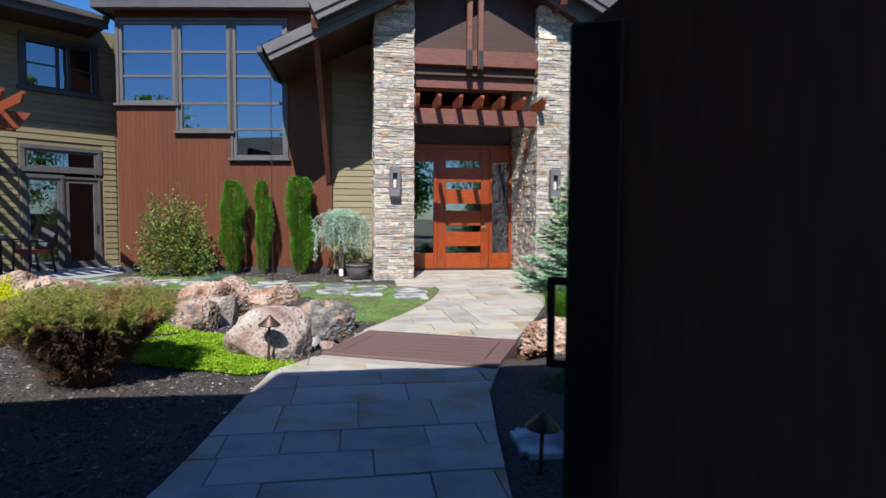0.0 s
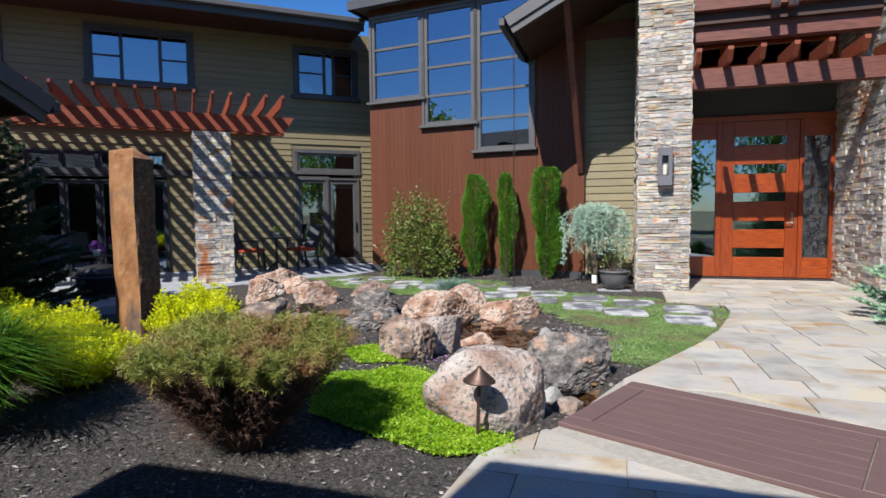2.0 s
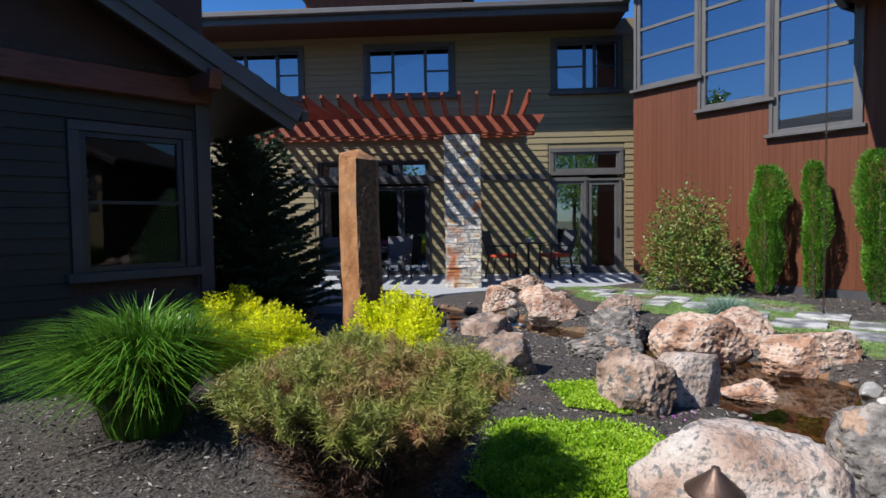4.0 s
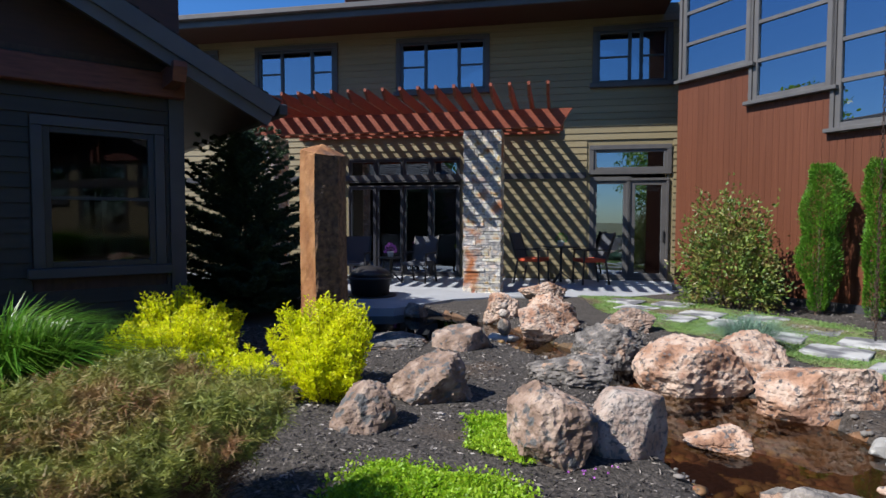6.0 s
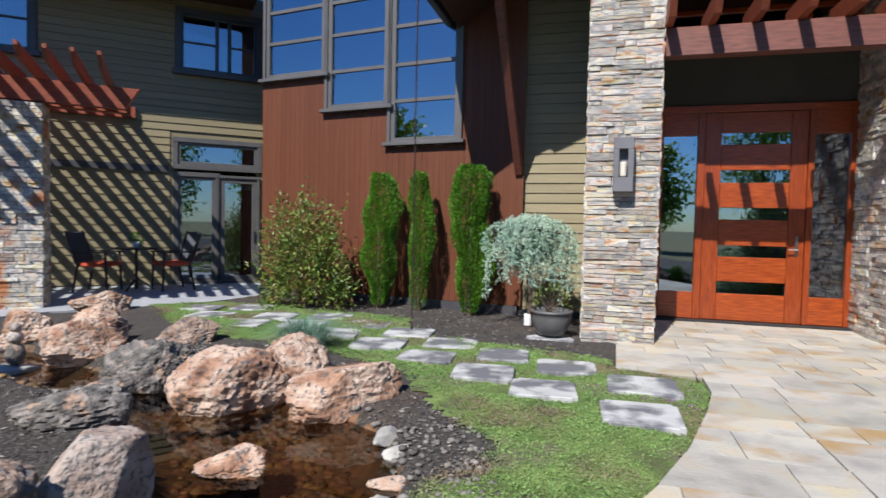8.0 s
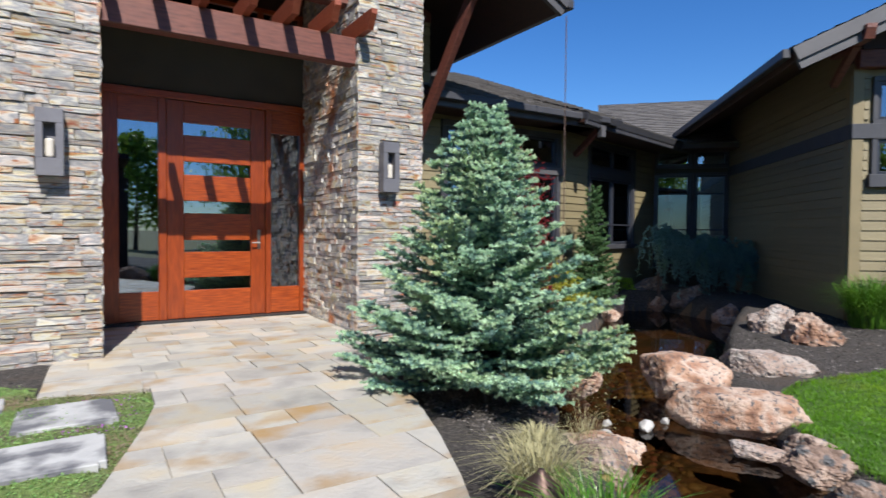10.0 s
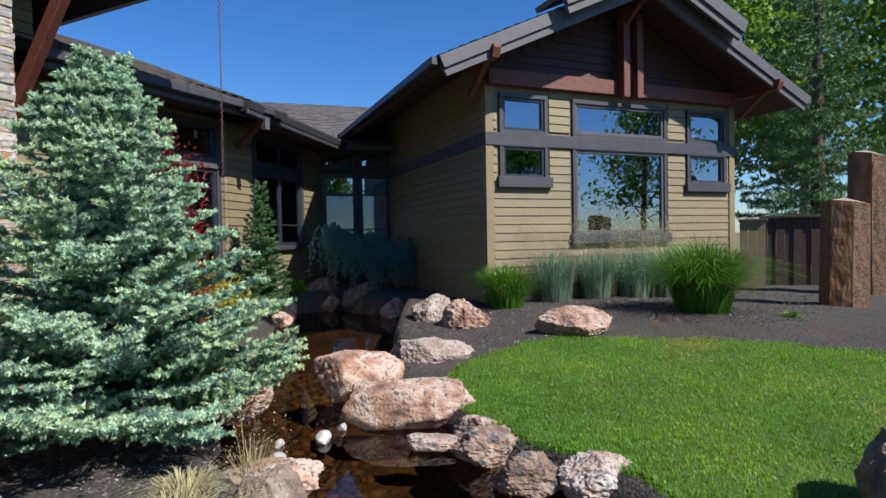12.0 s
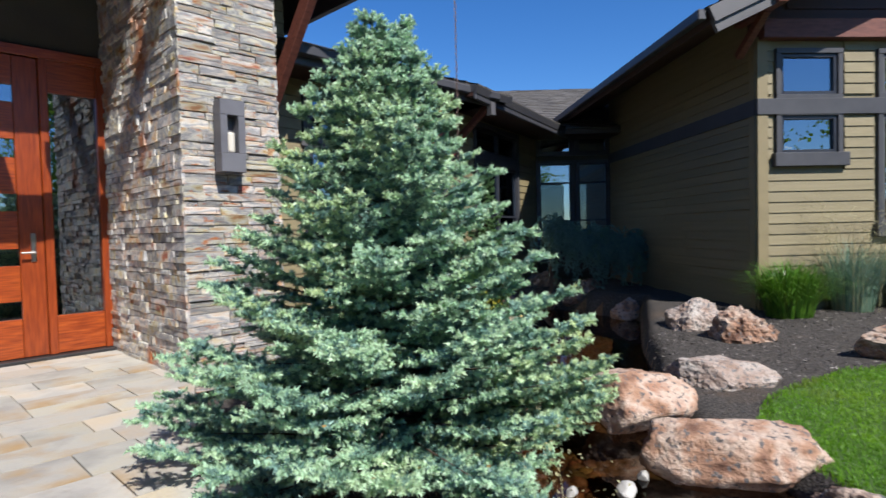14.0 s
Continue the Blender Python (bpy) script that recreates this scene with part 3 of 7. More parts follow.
def pier(F, x0, x1, y0, y1, z0, z1, seed, single, label):
    p = root("stone_pier", F, label, "stone pier", "stone piers")
    part("core", box(x0 + 0.02, x1 - 0.02, y0 + 0.02, y1 - 0.0, z0, z1), M_MORTAR, p)
    stone_face(p, pose(x0, y0 + 0.02, 0), x1 - x0, z0, z1, seed, single)
    stone_face(p, pose(x0 + 0.02, y1, 0, 0, 0, -90), y1 - y0, z0, z1, seed + 1, False)
    stone_face(p, pose(x1 - 0.02, y0, 0, 0, 0, 90), y1 - y0, z0, z1, seed + 2, False)
    return p


PIER_LABEL = "tall pier of stacked tan, grey and rust ledge stone"
pier(F_E, -0.37, 0.38, 11.69, 13.58, -0.12, 5.35, 11, True, "ledge stone pier in tan, grey and rust by the door")
pier(F_E, 2.83, 3.65, 11.69, 13.58, -0.12, 5.35, 21, True, "ledge stone pier in tan, grey and rust by the door")
pier(F_W, 2.33, 2.95, 13.11, 13.65, -0.02, 2.70, 31, False, "stacked ledge stone pier carrying the red pergola")
pier(F_W, -1.64, -1.07, 13.11, 13.65, -0.02, 2.70, 41, False, "stacked ledge stone pier carrying the red pergola")

# ---- entry ----
wall_e = wall_mesh("wall_entry", F_E, -0.4, 3.6, -0.1, 5.9, 13.62, [(0.40, 2.90, -0.2, 2.82), (0.5, 2.82, 3.68, 4.10)], M_PORCH, "dark brown boarded wall over the front door")
part("panel", box(0.39, 2.87, 13.585, 13.62, 2.86, 3.62), M_DARK_OLIVE, wall_e, "dark olive panel over the door")
entry_door = root("door_1", F_E, "orange mahogany pivot door with five narrow glass lights and two sidelights", "front door", kind="structure")
Y = 13.60
for a, b in ((0.40, 0.585), (1.012, 1.10), (2.305, 2.375), (2.77, 2.90)):
    part("jamb", box(a, b, Y - 0.05, Y + 0.10, 0.03, 2.76, 0.006), M_DOOR_V, entry_door)
part("head", box(0.40, 2.90, Y - 0.052, Y + 0.10, 2.76, 2.85, 0.006), M_DOOR, entry_door)
part("threshold", box(0.38, 2.88, Y - 0.14, Y + 0.12, -0.01, 0.03, 0.006), M_IRON, entry_door, "dark metal threshold")
lights = [(0.385, 0.545), (0.87, 1.02), (1.36, 1.515), (1.84, 2.005), (2.335, 2.49)]
part("stile", box(1.105, 1.297, Y - 0.03, Y + 0.03, 0.035, 2.75, 0.004), M_DOOR_V, entry_door)
part("stile", box(2.113, 2.30, Y - 0.03, Y + 0.03, 0.035, 2.75, 0.004), M_DOOR_V, entry_door)
zz = [0.035] + [v for l_ in lights for v in l_] + [2.75]
for a, b in zip(zz[::2], zz[1::2]):
    part("rail", box(1.30, 2.11, Y - 0.028, Y + 0.028, a, b, 0.004), M_DOOR, entry_door)
for a, b in lights:
    part("pane", box(1.298, 2.112, Y - 0.004, Y + 0.004, a - 0.004, b + 0.004), M_PANE, entry_door).visible_shadow = False
for a, b in ((0.585, 1.012), (2.375, 2.77)):
    part("rail", box(a, b, Y - 0.03, Y + 0.04, 0.035, 0.385, 0.004), M_DOOR, entry_door)
    part("rail", box(a, b, Y - 0.03, Y + 0.04, 2.46, 2.76, 0.004), M_DOOR, entry_door)
    part("pane", box(a, b, Y + 0.0, Y + 0.008, 0.385, 2.46), M_PANE, entry_door).visible_shadow = False
handle = part("door_handle", box(2.195, 2.235, Y - 0.045, Y - 0.03, 0.90, 1.16, 0.005), M_NICKEL, entry_door, "satin nickel lever handle")
part("lever", rod((2.215, Y - 0.10, 0.985), (2.11, Y - 0.10, 0.985), 0.010), M_NICKEL, handle)
part("spindle", rod((2.215, Y - 0.10, 0.985), (2.215, Y - 0.03, 0.985), 0.012), M_NICKEL, handle)
window(F_E, 0.5, 2.82, 3.68, 4.10, 13.60, (1.08, 2.25), (), M_DOOR, 0.06, 0.0, False, "wood framed transom of three panes over the front door")
room(F_E, 0.3, 2.95, 13.85, 18.5, 0.0, 4.4)

beam_low = root("porch_beam", F_E, "red timber beam with seven rafter tails over the front door", "timber beam")
part("beam", box(0.36, 2.84, 11.75, 11.90, 3.0, 3.30, 0.012), M_TIMBER, beam_low)


def tail_mesh(y0, y1, z0, z1, half, cut=0.10):
    bm = bmesh.new()
    pts = [(y0 + cut, z0), (y1, z0), (y1, z1), (y0, z1), (y0, z1 - 0.05)]
    lo = [bm.verts.new((-half, a, b)) for a, b in pts]
    hi = [bm.verts.new((half, a, b)) for a, b in pts]
    bm.faces.new(lo)
    bm.faces.new(list(reversed(hi)))
    for i in range(len(pts)):
        j = (i + 1) % len(pts)
        bm.faces.new((lo[j], lo[i], hi[i], hi[j]))
    bmesh.ops.recalc_face_normals(bm, faces=bm.faces)
    return bm


for k in range(7):
    part("rafter_tail", tail_mesh(11.32, 12.15, 3.30, 3.49, 0.035), M_RAFTER, beam_low, m=pose(0.42 + 0.405 * k, 0, 0))
beam_up = root("porch_truss", F_E, "dark red timber tie beam with paired king posts", "timber truss")
part("tie_beam", box(0.36, 2.90, 11.78, 11.98, 4.14, 4.45, 0.012), M_TIMBER, beam_up)
# Second, lower beam added so that its shadow darkens the upper door.
part("tie_beam", box(0.36, 2.90, 11.985, 12.15, 3.74, 4.2, 0.012), M_TIMBER, beam_up)
part("infill", box(0.385, 2.875, 11.90, 11.98, 3.98, 6.05), M_PORCH, beam_up, "dark boarded infill above the tie beam")
for a in (1.40, 1.62):
    post_ = part("king_post", box(a, a + 0.11, 11.68, 11.78, 4.06, 6.0, 0.008), M_TIMBER, beam_up)
    part("plate", box(a + 0.01, a + 0.10, 11.672, 11.68, 4.08, 4.42), M_IRON, post_, "black bolted steel plate")
    for z in (4.12, 4.2, 4.3, 4.38):
        part("bolt", rod((a + 0.055, 11.672, z), (a + 0.055, 11.66, z), 0.014, seg=6), M_IRON, post_)

# side walls of the porch front
for nm, a, b in (("wall_porch_left", -1.36, -0.36), ("wall_porch_right", 3.56, 4.7)):
    w_ = wall_mesh(nm, F_E, a, b, -0.1, 5.4, 13.32, [], M_SIDING, "olive lap siding beside the porch")
    lap_boards(w_, a + (0.12 if a < 0 else 0), b, 0.06, 4.3, 13.32, [])
    part("base_band", box(a, b, 13.28, 13.32, -0.1, 0.06), M_TRIM, w_)
    part("frieze", box(a, b, 13.28, 13.32, 4.3, 4.6), M_TIMBER, w_)
    part("ledger", box(a, b, 13.27, 13.32, 4.9, 5.2), M_PORCH, w_)
part("corner_trim", box(-1.37, -1.24, 13.275, 13.32, 0.06, 4.3, 0.004), M_OLIVE_TRIM, bpy.data.objects["wall_porch_left"])
for p, q in (((-1.44, 11.55, 4.50), (-1.30, 13.24, 1.95)), ((4.48, 11.50, 4.62), (4.22, 13.24, 1.95))):
    br = root("porch_brace", F_E, "long red timber brace under the porch eave", "timber brace", "porch braces")
    part("strut", beam(p, q, 0.10, 0.14), M_TIMBER, br)
    part("cap", box(p[0] - 0.08, p[0] + 0.08, p[1] - 0.1, p[1] + 0.5, p[2] - 0.02, p[2] + 0.16, 0.01), M_TIMBER, br)


def gable_roof(F, c, z_ridge, slope, half, y0, y1, thick, label, name="roof", tiers=None, course=0.19):
    """Two sloping slabs with shingle courses and stepped rake boards. c: middle; half: from the ridge to the eave."""
    rf = root(name, F, label, "roof", kind="structure")
    for s in (-1, 1):
        L = math.hypot(half, half * slope)
        ang = math.degrees(math.atan(slope)) * -s
        # local x runs down the slope
        m = Matrix.Translation((c, 0, z_ridge)) @ Matrix.Rotation(math.atan(slope) * s, 4, "Y") @ Matrix.Diagonal((s, 1, 1, 1))
        bm = box(0, L, y0 + 0.03, y1, -thick, 0)
        bmesh.ops.transform(bm, matrix=m, verts=bm.verts)
        bmesh.ops.recalc_face_normals(bm, faces=bm.faces)
        part("roof_slab", bm, M_PORCH, rf)
        v, f = [], []
        k = 0
        while k * course < L:
            a, b = k * course, min((k + 1) * course, L + 0.03)
            y = y0 - 0.01
            while y < y1:
                w = random.uniform(0.22, 0.42)
                e = min(y + w, y1)
                base = len(v)
                lift = random.uniform(0.016, 0.026)
                v += [tuple(m @ Vector(p)) for p in ((a, y, 0.006), (a, e - 0.006, 0.006), (b, e - 0.006, lift), (b, y, lift), (b, e - 0.006, 0.0), (b, y, 0.0))]
                f += [(base, base + 1, base + 2, base + 3), (base + 3, base + 2, base + 4, base + 5)]
                y = e
            k += 1
        tagged(link("shingles", arrays("shingles", v, f), M_SHINGLE, rf), kind="stuff")
        for y_, drop, h in ((y0, 0.02, 0.15), (y0 + 0.035, 0.15, 0.13)):
            bm = box(-0.02, L + 0.02, y_ - 0.03, y_ + 0.03, -drop - h, -drop + 0.02)
            bmesh.ops.transform(bm, matrix=m, verts=bm.verts)
            bmesh.ops.recalc_face_normals(bm, faces=bm.faces)
            part("rake_board", bm, M_FASCIA, rf, "grey painted stepped rake board")
        ex = c + s * (half + 0.02)
        ez = z_ridge - half * slope
        g = box(min(ex, ex + s * 0.10), max(ex, ex + s * 0.10), y0 + 0.02, y1, ez - 0.13, ez - 0.01, 0.012)
        part("gutter", g, M_TRIM, rf)
        if tiers:
            th, tup, tfwd = tiers
            Lt = math.hypot(th, th * slope)
            bm = box(0, Lt, y0 - tfwd, y0 + 0.5, tup - 0.02, tup + 0.06)
            bmesh.ops.transform(bm, matrix=m, verts=bm.verts)
            bmesh.ops.recalc_face_normals(bm, faces=bm.faces)
            part("upper_slab", bm, M_SHINGLE, rf)
            for y_, drop, h in ((y0 - tfwd, -tup, 0.16), (y0 - tfwd + 0.04, -tup + 0.13, 0.15)):
                bm = box(-0.02, Lt, y_ - 0.03, y_ + 0.03, -drop - h, -drop + 0.05)
                bmesh.ops.transform(bm, matrix=m, verts=bm.verts)
                bmesh.ops.recalc_face_normals(bm, faces=bm.faces)
                part("rake_board", bm, M_FASCIA, rf, "grey painted stepped rake board")
    return rf


roof_e = gable_roof(F_E, 1.64, 6.28, 0.52, 3.97, 11.30, 17.5, 0.22, "grey shingled gable roof over the entry with stepped rake boards", "roof_entry", (3.05, 0.20, 0.28))
for x, z in ((-1.43, 4.52), (0.15, 5.2), (3.15, 5.2), (4.48, 4.64)):
    part("lookout", tail_mesh(11.12, 13.2, z, z + 0.2, 0.06, 0.06), M_TIMBER, roof_e, m=pose(x, 0, 0))

# ---- stair tower ----
T_OPEN = [(0.06, 1.32, 3.53, 5.36), (1.32, 2.48, 2.95, 5.36), (2.48, 3.66, 2.38, 5.36)]
tower = wall_mesh("wall_tower", F_T, 0.0, 4.56, -0.2, 5.55, 0.0, T_OPEN, M_CEDAR, "stair tower clad in upright red-brown cedar planks")
bmp = bmesh.new()
pv = [bmp.verts.new(p) for p in ((0.0, 0, 0), (1, 0, 0), (1, 0, 1), (0, 0, 1), (0.006, -1, 0), (0.994, -1, 0), (0.994, -1, 1), (0.006, -1, 1))]
for f_ in ((4, 5, 6, 7), (0, 4, 7, 3), (5, 1, 2, 6), (3, 7, 6, 2), (1, 5, 4, 0)):
    bmp.faces.new([pv[i] for i in f_])
PLANK = bpy.data.meshes.new("plank")
bmp.to_mesh(PLANK)
bmp.free()
PLANK.materials.append(M_CEDAR)
u = 0.0
while u < 4.55:
    w_ = 0.098
    mid = u + w_ / 2
    runs = [(0.11, 5.5)]
    for a, b, c_, d_ in T_OPEN:
        if a - 0.05 < mid < b + 0.02:
            runs = [(0.11, c_ - 0.06)]
    for a, b in runs:
        link("plank", PLANK, None, tower, m=Matrix.Translation((u + 0.002, -0.001, a)) @ Matrix.Diagonal((w_ - 0.0015, 0.0045, b - a, 1)))
    u += w_
part("base_band", box(-0.02, 4.56, -0.03, 0.0, -0.2, 0.105), M_TRIM, tower, "charcoal base band")
part("end_wall", box(0.0, 0.2, 0.2, 3.4, -0.2, 5.55), M_CEDAR, tower)
for i, (a, b, c_, d_) in enumerate(T_OPEN):
    hs = [z for z in (3.06, 3.60, 4.17, 4.68) if c_ + 0.2 < z < d_]
    window(F_T, a + 0.03, b - 0.03, c_ + 0.06, d_ - 0.04, -0.01, (), [(a + 0.05, b - 0.05, z) for z in hs], M_TOWER_FRAME, 0.07, 0.055, True, "tall grey framed stair window reflecting deep blue sky", casing_mat=M_TOWER_FRAME, bar=0.052)
room(F_T, 0.2, 4.3, 0.25, 3.0, 1.2, 5.5)
for p, q in (((0.5, 1.0, 3.2), (3.4, 1.0, 2.0)), ((0.5, 1.0, 3.5), (3.4, 1.0, 2.3)), ((0.9, 1.9, 3.6), (3.2, 1.9, 4.7))):
    rail_ = tagged(part("stair_rail", beam(p, q, 0.05, 0.05), M_NICKEL, None, m=F_T), "pale metal stair rail behind the glass", "handrail", "stair rails")
roof_t = root("roof_tower", F_T, "flat dark roof edge of the stair tower", "roof", kind="structure")
part("roof_slab", box(-0.25, 5.3, -0.30, 4.0, 5.55, 5.62), M_SHINGLE, roof_t)
part("fascia", box(-0.30, 5.3, -0.36, -0.30, 5.48, 5.68, 0.01), M_TRIM, roof_t)
part("fascia", box(-0.30, -0.25, -0.30, 4.0, 5.48, 5.68, 0.01), M_TRIM, roof_t)
for x in (0.0, 2.2, 4.0):
    tagged(part("chimney", box(x, x + 0.5, 1.2, 1.9, 5.62, 6.9, 0.02), M_CEDAR, None, m=F_T), "cedar clad roof pop-up above the stair tower", "chimney", "roof chimneys")

# ---- wing with the pergola ----
W_D = 15.76
W_OPEN = [(-2.80, -1.0, 3.98, 5.02), (0.52, 2.36, 3.98, 5.02), (4.63, 5.98, 3.98, 5.02), (4.56, 6.02, -0.1, 2.67), (-0.66, 1.84, -0.1, 2.58), (-5.4, -3.9, 3.98, 5.02)]
wing = wall_mesh("wall_wing", F_W, -9.0, 6.6, -0.15, 5.5, W_D, W_OPEN, M_SIDING, "two-storey wing in olive lap siding")
lap_boards(wing, -5.9, 6.4, 0.02, 5.3, W_D, [(a - 0.1, b + 0.1, c_ - 0.1, d_ + 0.1) for a, b, c_, d_ in W_OPEN])
part("belt", box(-9, 4.44, W_D - 0.05, W_D, 2.08, 2.20), M_TRIM, wing)
for a, b, p, q in ((-2.80, -1.0, -2.24, -1.52), (0.52, 2.36, 1.08, 1.80), (-5.4, -3.9, -4.95, -4.35)):
    window(F_W, a, b, 3.98, 5.02, W_D, (p, q), [(a, p, 4.50), (q, b, 4.50)], label="three-light upper window reflecting blue sky")
window(F_W, 4.63, 5.98, 3.98, 5.02, W_D, (5.26, 5.48), [(4.65, 5.26, 4.50), (5.48, 5.96, 4.50)], label="upper corner window with an open sash")
window(F_W, 4.59, 6.0, 2.24, 2.65, W_D, (), (), sill=False, label="wide transom over the patio door", casing_mat=M_TOWER_FRAME, mat=M_TOWER_FRAME)
window(F_W, 4.60, 5.24, 0.06, 2.02, W_D, (), (), sill=False, label="fixed glass panel beside the patio door", casing_mat=M_TOWER_FRAME, mat=M_TOWER_FRAME, rail=0.06, casing=0.08)
pd = window(F_W, 5.32, 6.0, 0.06, 2.02, W_D, (), (), sill=False, label="glazed patio door with a dark handle", blind=0.12, casing_mat=M_TOWER_FRAME, mat=M_TOWER_FRAME, rail=0.09, casing=0.05, category="door", name="door_2")
part("door_handle", box(5.94, 5.97, W_D - 0.07, W_D - 0.02, 0.80, 1.02, 0.006), M_IRON, pd)
for k in range(4):
    a = -0.65 + k * 0.62
    window(F_W, a, a + 0.60, 0.04, 1.95, W_D, (), (), sill=False, label="dark sliding patio glass panel under the pergola", blind=0.07, rail=0.06, casing=0.02)
    window(F_W, a, a + 0.60, 2.06, 2.54, W_D, (), (), sill=False, label="small transom under the pergola", rail=0.05, casing=0.02)
room(F_W, -5.8, 6.4, W_D + 0.21, W_D + 5, 3.2, 5.4)
room(F_W, -1.2, 6.4, W_D + 0.21, W_D + 5, -0.02, 2.9)
roof_w = root("roof_wing", F_W, "grey shingled roof of the two-storey wing with a deep dark eave", "roof", kind="structure")
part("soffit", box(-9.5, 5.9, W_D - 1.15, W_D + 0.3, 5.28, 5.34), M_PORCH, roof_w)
part("fascia", box(-9.5, 5.9, W_D - 1.20, W_D - 1.15, 5.22, 5.46, 0.01), M_TRIM, roof_w)
part("gutter", box(-9.5, 5.9, W_D - 1.30, W_D - 1.20, 5.36, 5.47, 0.015), M_FASCIA, roof_w)


def slope_roof(F, u0, u1, y0, z0, y1, z1, parent, course=0.2):
    """One shingled slope from its eave (y0, z0) up to (y1, z1)."""
    L = math.hypot(y1 - y0, z1 - z0)
    dy, dz = (y1 - y0) / L, (z1 - z0) / L
    v, f, k = [], [], 0
    while k * course < L:
        a, b = k * course, min((k + 1) * course, L)
        u_ = u0
        while u_ < u1:
            e = min(u_ + random.uniform(0.2, 0.4), u1)
            lift = random.uniform(0.018, 0.03)
            base = len(v)
            v += [(u_, y0 + dy * b, z0 + dz * b + 0.006), (e - 0.006, y0 + dy * b, z0 + dz * b + 0.006), (e - 0.006, y0 + dy * a - dz * lift, z0 + dz * a + dy * lift), (u_, y0 + dy * a - dz * lift, z0 + dz * a + dy * lift),
                  (e - 0.006, y0 + dy * a, z0 + dz * a), (u_, y0 + dy * a, z0 + dz * a)]
            f += [(base, base + 3, base + 2, base + 1), (base + 3, base + 5, base + 4, base + 2)]
            u_ = e
        k += 1
    tagged(link("shingles", arrays("shingles", v, f), M_SHINGLE, parent), kind="stuff")
    part("roof_slab", beam(((u0 + u1) / 2, y0, z0 - 0.06), ((u0 + u1) / 2, y1, z1 - 0.06), u1 - u0, 0.1, 0), M_TRIM, parent)


slope_roof(F_W, -9.5, 5.9, W_D - 1.25, 5.45, W_D + 4.0, 7.2, roof_w)
dormer = root("roof_dormer", F_W, "small brown dormer above the wing's roof", "dormer", kind="structure")
part("dormer_wall", box(-1.2, 2.6, W_D + 1.2, W_D + 3, 5.8, 6.9), M_CEDAR, dormer)
part("dormer_roof", box(-1.5, 2.9, W_D + 0.9, W_D + 3, 6.9, 7.0), M_SHINGLE, dormer)

pergola = root("pergola", F_W, "red-stained timber pergola with many closely set rafters", "pergola")
bm = bmesh.new()
pts = [(-1.80, 2.72), (3.90, 2.72), (4.08, 3.01), (-1.80, 3.01)]
lo = [bm.verts.new((a, 13.12, b)) for a, b in pts]
hi = [bm.verts.new((a, 13.26, b)) for a, b in pts]
bm.faces.new(lo)
bm.faces.new(list(reversed(hi)))
for i in range(4):
    bm.faces.new((lo[(i + 1) % 4], lo[i], hi[i], hi[(i + 1) % 4]))
bmesh.ops.recalc_face_normals(bm, faces=bm.faces)
part("beam", bm, M_RAFTER, pergola)
part("ledger", box(-1.8, 3.9, W_D - 0.10, W_D - 0.03, 3.0, 3.2), M_RAFTER, pergola)
part("beam", box(-1.80, 3.95, 13.5, 13.62, 2.72, 3.0, 0.01), M_RAFTER, pergola)
RAFTER = tail_mesh(11.95, W_D - 0.05, 3.01, 3.18, 0.020, 0.16)
rafter_first = part("rafter", RAFTER, M_RAFTER, pergola, m=pose(-1.69, 0, 0))
for k in range(1, 21):
    link("rafter", rafter_first.data, None, pergola, m=pose(-1.69 + 0.27 * k, 0, 0))

# ---- wing with the gable ----
G_D = 13.05
G_OPEN = [(0.01, 0.76, 2.69, 3.20), (0.01, 0.76, 1.96, 2.43), (1.36, 3.22, 2.70, 3.19), (1.36, 3.22, 1.05, 2.43), (3.82, 4.64, 2.69, 3.19), (3.82, 4.64, 1.94, 2.42)]
gw = wall_mesh("wall_gable", F_G, -0.28, 4.90, -0.4, 3.45, G_D, G_OPEN, M_SIDING, "gable wall in sunlit olive lap siding")
lap_boards(gw, -0.15, 4.77, 0.0, 3.36, G_D, [(a - 0.1, b + 0.1, c_ - 0.1, d_ + 0.1) for a, b, c_, d_ in G_OPEN] + [(-1, 5, 2.44, 2.66)])
bm = bmesh.new()
tri = [(-0.28, 3.45), (4.90, 3.45), (4.90, 3.70), (2.22, 4.92), (-0.28, 3.78)]
lo = [bm.verts.new((a, G_D, b)) for a, b in tri]
hi = [bm.verts.new((a, G_D + 0.2, b)) for a, b in tri]
bm.faces.new(lo)
bm.faces.new(list(reversed(hi)))
for i in range(5):
    bm.faces.new((lo[(i + 1) % 5], lo[i], hi[i], hi[(i + 1) % 5]))
bmesh.ops.recalc_face_normals(bm, faces=bm.faces)
part("gable_end", bm, M_PORCH, gw)
BOARD_D = board_mesh(LAP - 0.004, M_PORCH)
z = 3.62
while z < 4.7:
    k = (4.90 - z - LAP) / 0.47
    if k > 0.1:
        link("board", BOARD_D, None, gw, m=Matrix.Translation((2.25 - k, G_D - 0.001, z)) @ Matrix.Diagonal((2 * k, 1, 1, 1)))
    z += LAP
part("corner_trim", box(-0.30, -0.16, G_D - 0.04, G_D, -0.3, 3.4, 0.004), M_OLIVE_TRIM, gw)
part("corner_trim", box(4.78, 4.92, G_D - 0.04, G_D, -0.3, 3.4, 0.004), M_OLIVE_TRIM, gw)
part("belt", box(-0.31, 4.93, G_D - 0.055, G_D, 2.44, 2.64, 0.005), M_TRIM, gw)
part("tie_beam", box(-0.28, 4.90, G_D - 0.14, G_D, 3.36, 3.60, 0.01), M_TIMBER, gw)
for a in (2.14, 2.42):
    part("king_post", box(a, a + 0.13, G_D - 0.30, G_D - 0.15, 3.30, 4.7, 0.008), M_TIMBER, gw)
